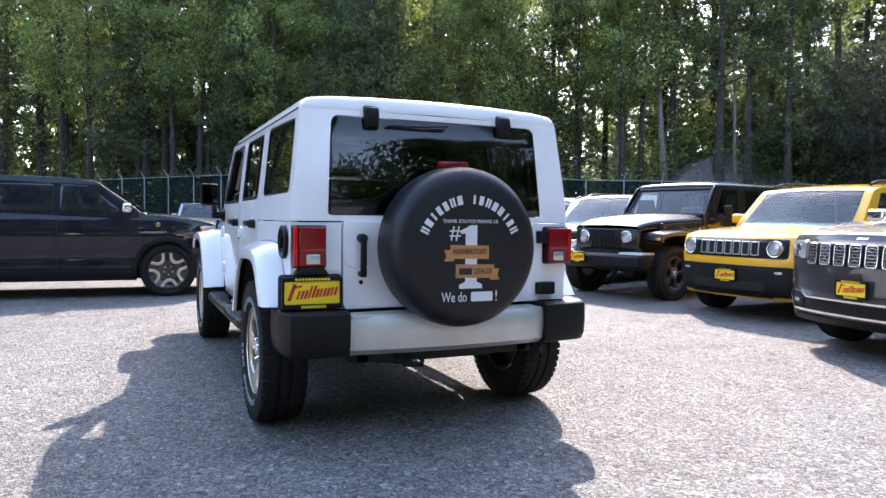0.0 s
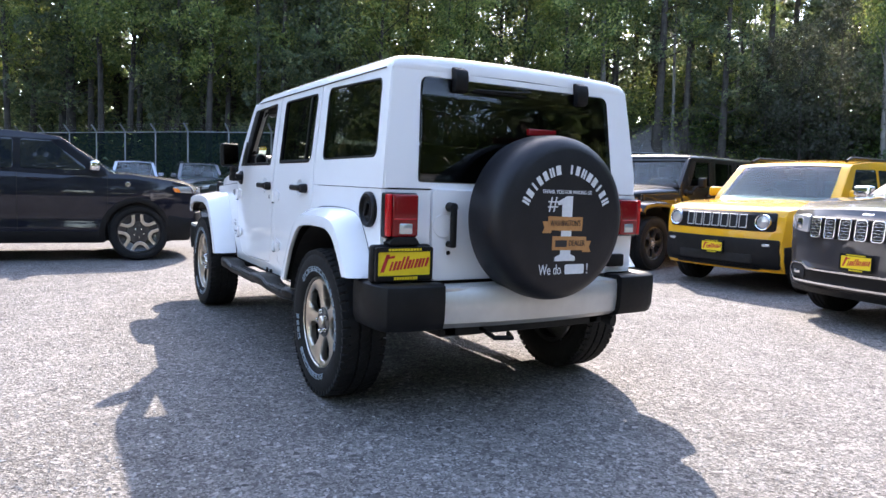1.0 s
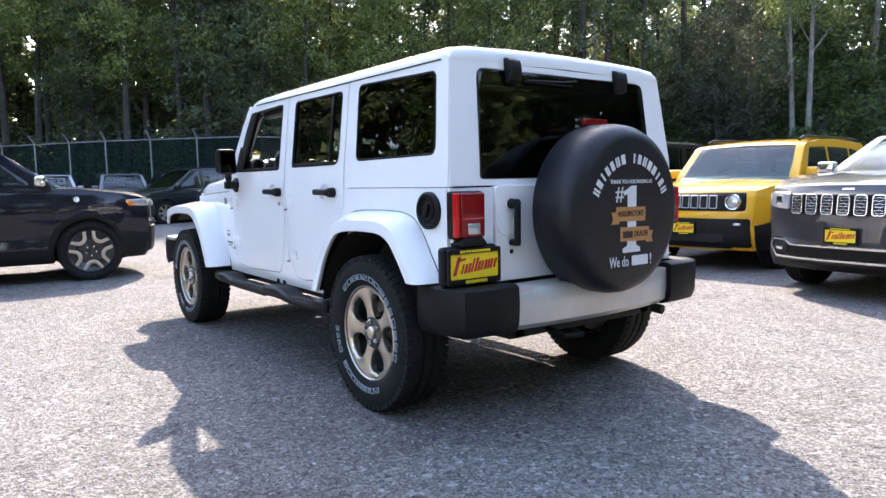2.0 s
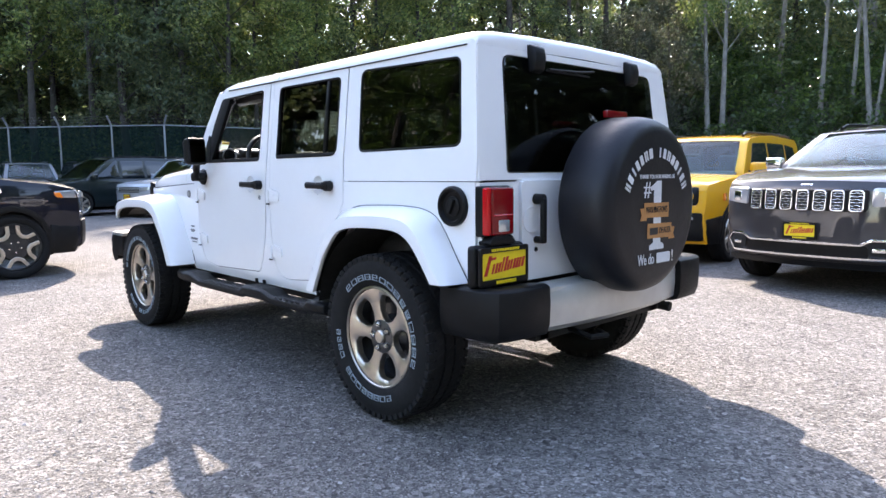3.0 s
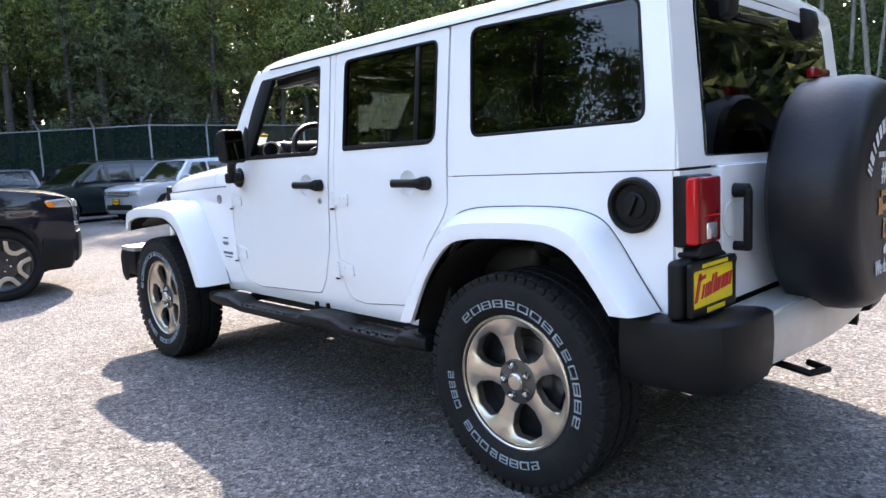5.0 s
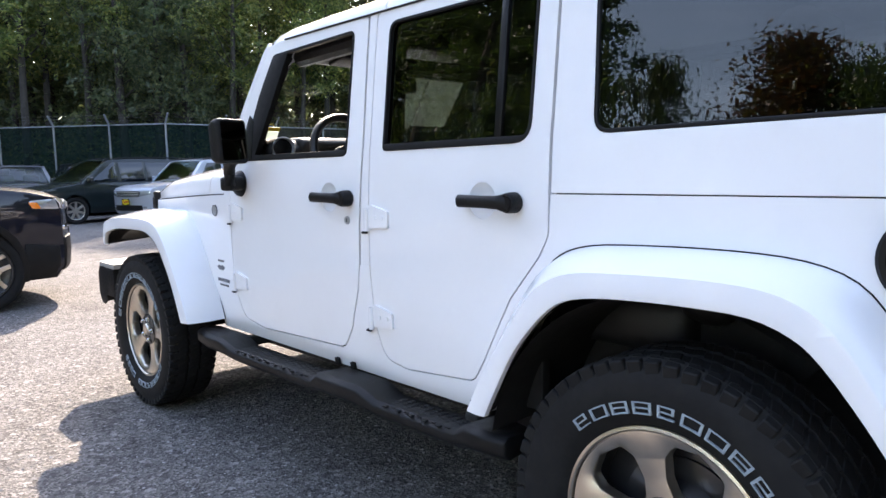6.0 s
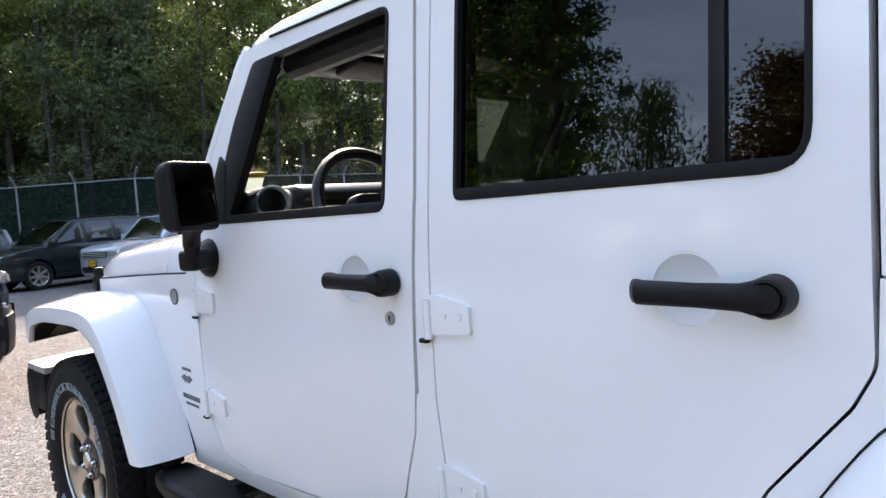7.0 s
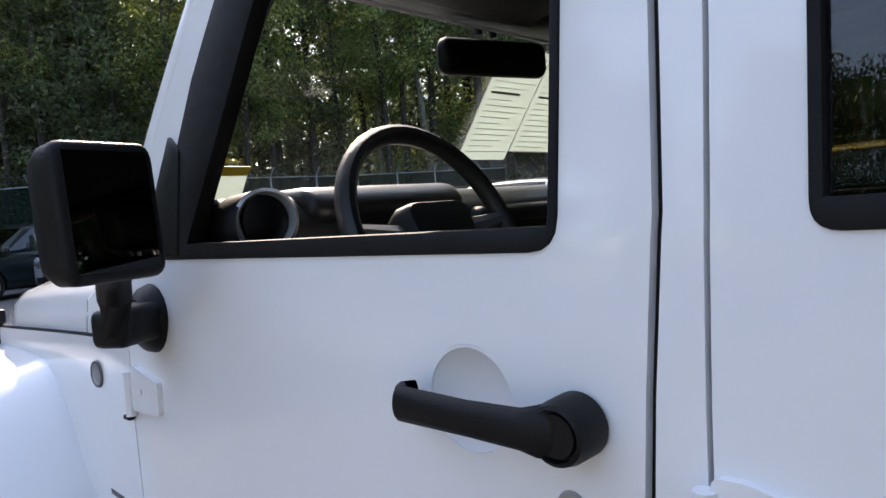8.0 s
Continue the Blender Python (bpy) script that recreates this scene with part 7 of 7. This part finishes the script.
screen_tree = tree(73, 14.0, 0.05, 2.8, 0.22, BARK, DARK_NEEDLE, 2200, 0.54, "tall dark conifer closing the lot's far side", True, 0.01, 80)


def fence_distance(a):
    """How far the fence lies from the lot's middle in the direction a, degrees east of north."""
    o, d = Vector((0.0, -1.0)), Vector((math.sin(radians(a)), math.cos(radians(a))))
    best = 60.0
    for p, q in zip(FENCE, FENCE[1:]):
        p, e = Vector(p), Vector(q) - Vector(p)
        den = d.x * e.y - d.y * e.x
        if abs(den) > 1e-6:
            t = ((p.x - o.x) * e.y - (p.y - o.y) * e.x) / den
            u = ((p.x - o.x) * d.y - (p.y - o.y) * d.x) / den
            if t > 0 and -0.01 <= u <= 1.01:
                best = min(best, t)
    return best


def fan(a0, a1, step, near, deep):
    """Spots spread evenly by direction, outside the fence."""
    out, a = [], a0
    while a < a1:
        r = fence_distance(a) + near + wood.random() * deep
        b = a + wood.uniform(-0.3, 0.3) * step
        out.append((r * math.sin(radians(b)), -1.0 + r * math.cos(radians(b))))
        a += step
    return out


rows = fan(-23, 54, 2.7, 1.6, 1.5) + fan(-24, 57, 2.3, 4.0, 2.5)
back = fan(-24, 44, 3.0, 8.0, 4.0)
wood.shuffle(rows)
for k, src in enumerate(broad):
    plant(src, rows[k::5] + back[k::5], wood, 1.0, 1.22)
for k, src in enumerate(conif):
    plant(src, rows[3 + k::5] + back[3 + k::5], wood, 1.0, 1.22)
# alders high on the bank, and single pale trunks standing on its slope
alders = [(24.36, 24.8), (22.5, 26.4), (36.0, 3.2)] + fan(55, 112, 3.4, 12.0, 9.0)
for k, src in enumerate(alder):
    plant(src, alders[k::2], wood, 0.85, 1.1)
SLOPE = [(33.0, 14.9, 0.95, -0.085), (33.2, 14.3, 1.0, 0.01), (39.6, 14.0, 1.05, 0.075), (35.8, 10.4, 0.8, 0.045), (36.6, 9.2, 0.7, 0.05), (35.0, 7.8, 0.85, -0.165), (35.15, 7.75, 0.6, 0.14), (41.0, 7.6, 0.9, 0.02), (30.6, 21.4, 0.72, -0.05), (30.9, 21.1, 0.45, 0.03), (27.5, 23.0, 0.6, -0.10)]
for k, (x, y, wide, lean) in enumerate(SLOPE):
    m = Matrix.Translation((x, y, ground_z(x, y) - 0.05)) @ Matrix(((1, 0, 0.37 * lean, 0), (0, 1, -0.93 * lean, 0), (0, 0, 1, 0), (0, 0, 0, 1))) @ Matrix.Rotation(2.4 * k, 4, "Z") @ Matrix.Diagonal((wide, wide, 1.3, 1))
    if k:
        put(slope_alder, m)
    else:
        slope_alder.matrix_basis = m
for k, (x, y, wide, tall) in enumerate(((30.6, 17.6, 1.0, 1.0), (31.6, 16.6, 0.95, 1.12), (30.0, 19.4, 0.9, 0.85))):
    m = Matrix.Translation((x, y, ground_z(x, y) - 0.05)) @ Matrix.Rotation(1.9 * k, 4, "Z") @ Matrix.Diagonal((wide, wide, tall, 1))
    if k:
        put(glossy, m)
    else:
        glossy.matrix_basis = m
for k, (x, y, tall) in enumerate(((-14.2, 11.0, 1.0), (-14.8, 14.6, 1.05), (-15.4, 18.6, 1.1))):
    m = Matrix.Translation((x, y, -0.05)) @ Matrix.Rotation(x * y, 4, "Z") @ Matrix.Diagonal((tall, tall, tall, 1))
    if k:
        put(edge_conifer, m)
    else:
        edge_conifer.matrix_basis = m
# trees round the other sides of the lot, seen in the panes and the paint
for src, x, y, wide, tall in ((bronze, -14.1, 4.85, 1.25, 0.93), (round_tree, -14.1, 7.85, 0.52, 1.06), (round_tree, -14.4, 3.7, 0.60, 0.99), (round_tree, -14.3, 2.6, 0.65, 1.02), (round_tree, -22.5, -1.5, 1.0, 1.05), (round_tree, -24.0, -10.0, 1.1, 1.2)):
    m = Matrix.Translation((x, y, -0.05)) @ Matrix.Rotation(x * y, 4, "Z") @ Matrix.Diagonal((wide, wide, tall, 1))
    if src.matrix_basis == Matrix.Identity(4):
        src.matrix_basis = m
    else:
        put(src, m)
ring = [(-19.0 - wood.random() * 4 + 0.08 * k * 2.2, 16.4 + 2.2 * k) for k in range(12)] + [(-25 - wood.random() * 4, 20.0 + 3.0 * k) for k in range(7)]
ring += [(-30 - wood.random() * 3, -12.0 - 2.6 * k) for k in range(7)] + [(34 + wood.random() * 3, -24 + 2.6 * k) for k in range(8)] + fan(-24, 28, 2.6, 14.0, 6.0)
plant(screen_tree, ring[:1], wood, 1.1, 1.4)
for x, y in ring[1:]:
    k = wood.uniform(1.1, 1.4) * min(1.45, max(1.0, math.hypot(x, y + 1) / 33))
    m = Matrix.Translation((x, y, ground_z(x, y) - 0.05)) @ Matrix.Rotation(wood.uniform(0, math.tau), 4, "Z") @ Matrix.Diagonal((k, k, k * wood.uniform(0.93, 1.1), 1))
    put(conif[0] if x > 33 and y < -3 else screen_tree, m)
for x, y in fan(-24, 64, 2.1, 8.0, 8.0) + fan(58, 116, 1.8, 16.0, 6.0):
    z = wood.uniform(0.50, 0.64) * (1.0 if x < 30.0 or y > 26.0 else 1.65)
    put(screen_tree, Matrix.Translation((x, y, ground_z(x, y) - 0.05)) @ Matrix.Rotation(wood.uniform(0, math.tau), 4, "Z") @ Matrix.Diagonal((z * 1.25, z * 1.25, z, 1)))
south = [(-22 + 1.9 * k, -23 - wood.random() * 2) for k in range(28)] + [(29 + wood.random() * 2, -22 + 2.0 * k) for k in range(7)]
for x, y in south:
    # a clearing with lower growth behind the tail, one tree standing in it
    g = x / (-y - 0.5) * 22
    z = wood.uniform(1.55, 1.85) * (0.36 if 3.0 < g < 8.4 or 13.0 < g < 15.6 else 0.56 if 8.4 <= g <= 13.0 else 1.0)
    m = Matrix.Translation((x, y, -0.05)) @ Matrix.Rotation(wood.uniform(0, math.tau), 4, "Z")
    if -1.0 < g < 15.6:
        put(round_tree, m @ Matrix.Diagonal((1.1, 1.1, z * 2.1, 1)))
    else:
        put(screen_tree, m @ Matrix.Diagonal((z, z, z, 1)))

for x, y, wide, tall in ((10.2, -23.0, 1.15, 1.62), (12.4, -24.5, 1.0, 1.40)):
    put(round_tree, Matrix.Translation((x, y, -0.05)) @ Matrix.Rotation(x, 4, "Z") @ Matrix.Diagonal((wide, wide, tall, 1)))


# undergrowth behind the fence and on the bank
def undergrowth(sd, spots, h, per, size, tight=0.75):
    rnd = random.Random(sd)
    cs = []
    for x, y in spots:
        hh = h * rnd.uniform(0.5, 1.15)
        for k in range(4):
            cs.append(((x + rnd.gauss(0, 0.5), y + rnd.gauss(0, 0.5), ground_z(x, y) + hh * (k + 0.5) / 4), tight))
    return leaves(rnd, cs, 0.8, len(spots) * per, size, 1.2)


for sd, spots, h, per, size, mat, lab, tight in ((1, fan(-22, 58, 0.42, 2.0, 4.0), 2.6, 260, 0.20, BROAD, "dense green undergrowth along the wood's edge", 0.75), (2, fan(51, 114, 0.125, -0.8, 13.0), 2.3, 250, 0.27, BUSH, "broad-leaved bushes covering the bank", 0.46), (3, fan(-23, 80, 0.4, 8.0, 12.0), 6.5, 200, 0.36, DARK_NEEDLE, "dark thicket deep inside the wood", 0.75), (4, fan(-22, 64, 0.36, 3.0, 5.0), 4.8, 200, 0.27, DARK_NEEDLE, "dark leafy understorey below the crowns", 0.75), (5, fan(55, 114, 0.5, 11.0, 7.0), 5.0, 300, 0.20, BROAD, "sunlit leafy saplings along the top of the bank", 0.6)):
    ob = mesh_part("undergrowth", undergrowth(sd, spots, h, per, size, tight), mat, None)
    tagged(ob, lab, "shrubs", kind="stuff")
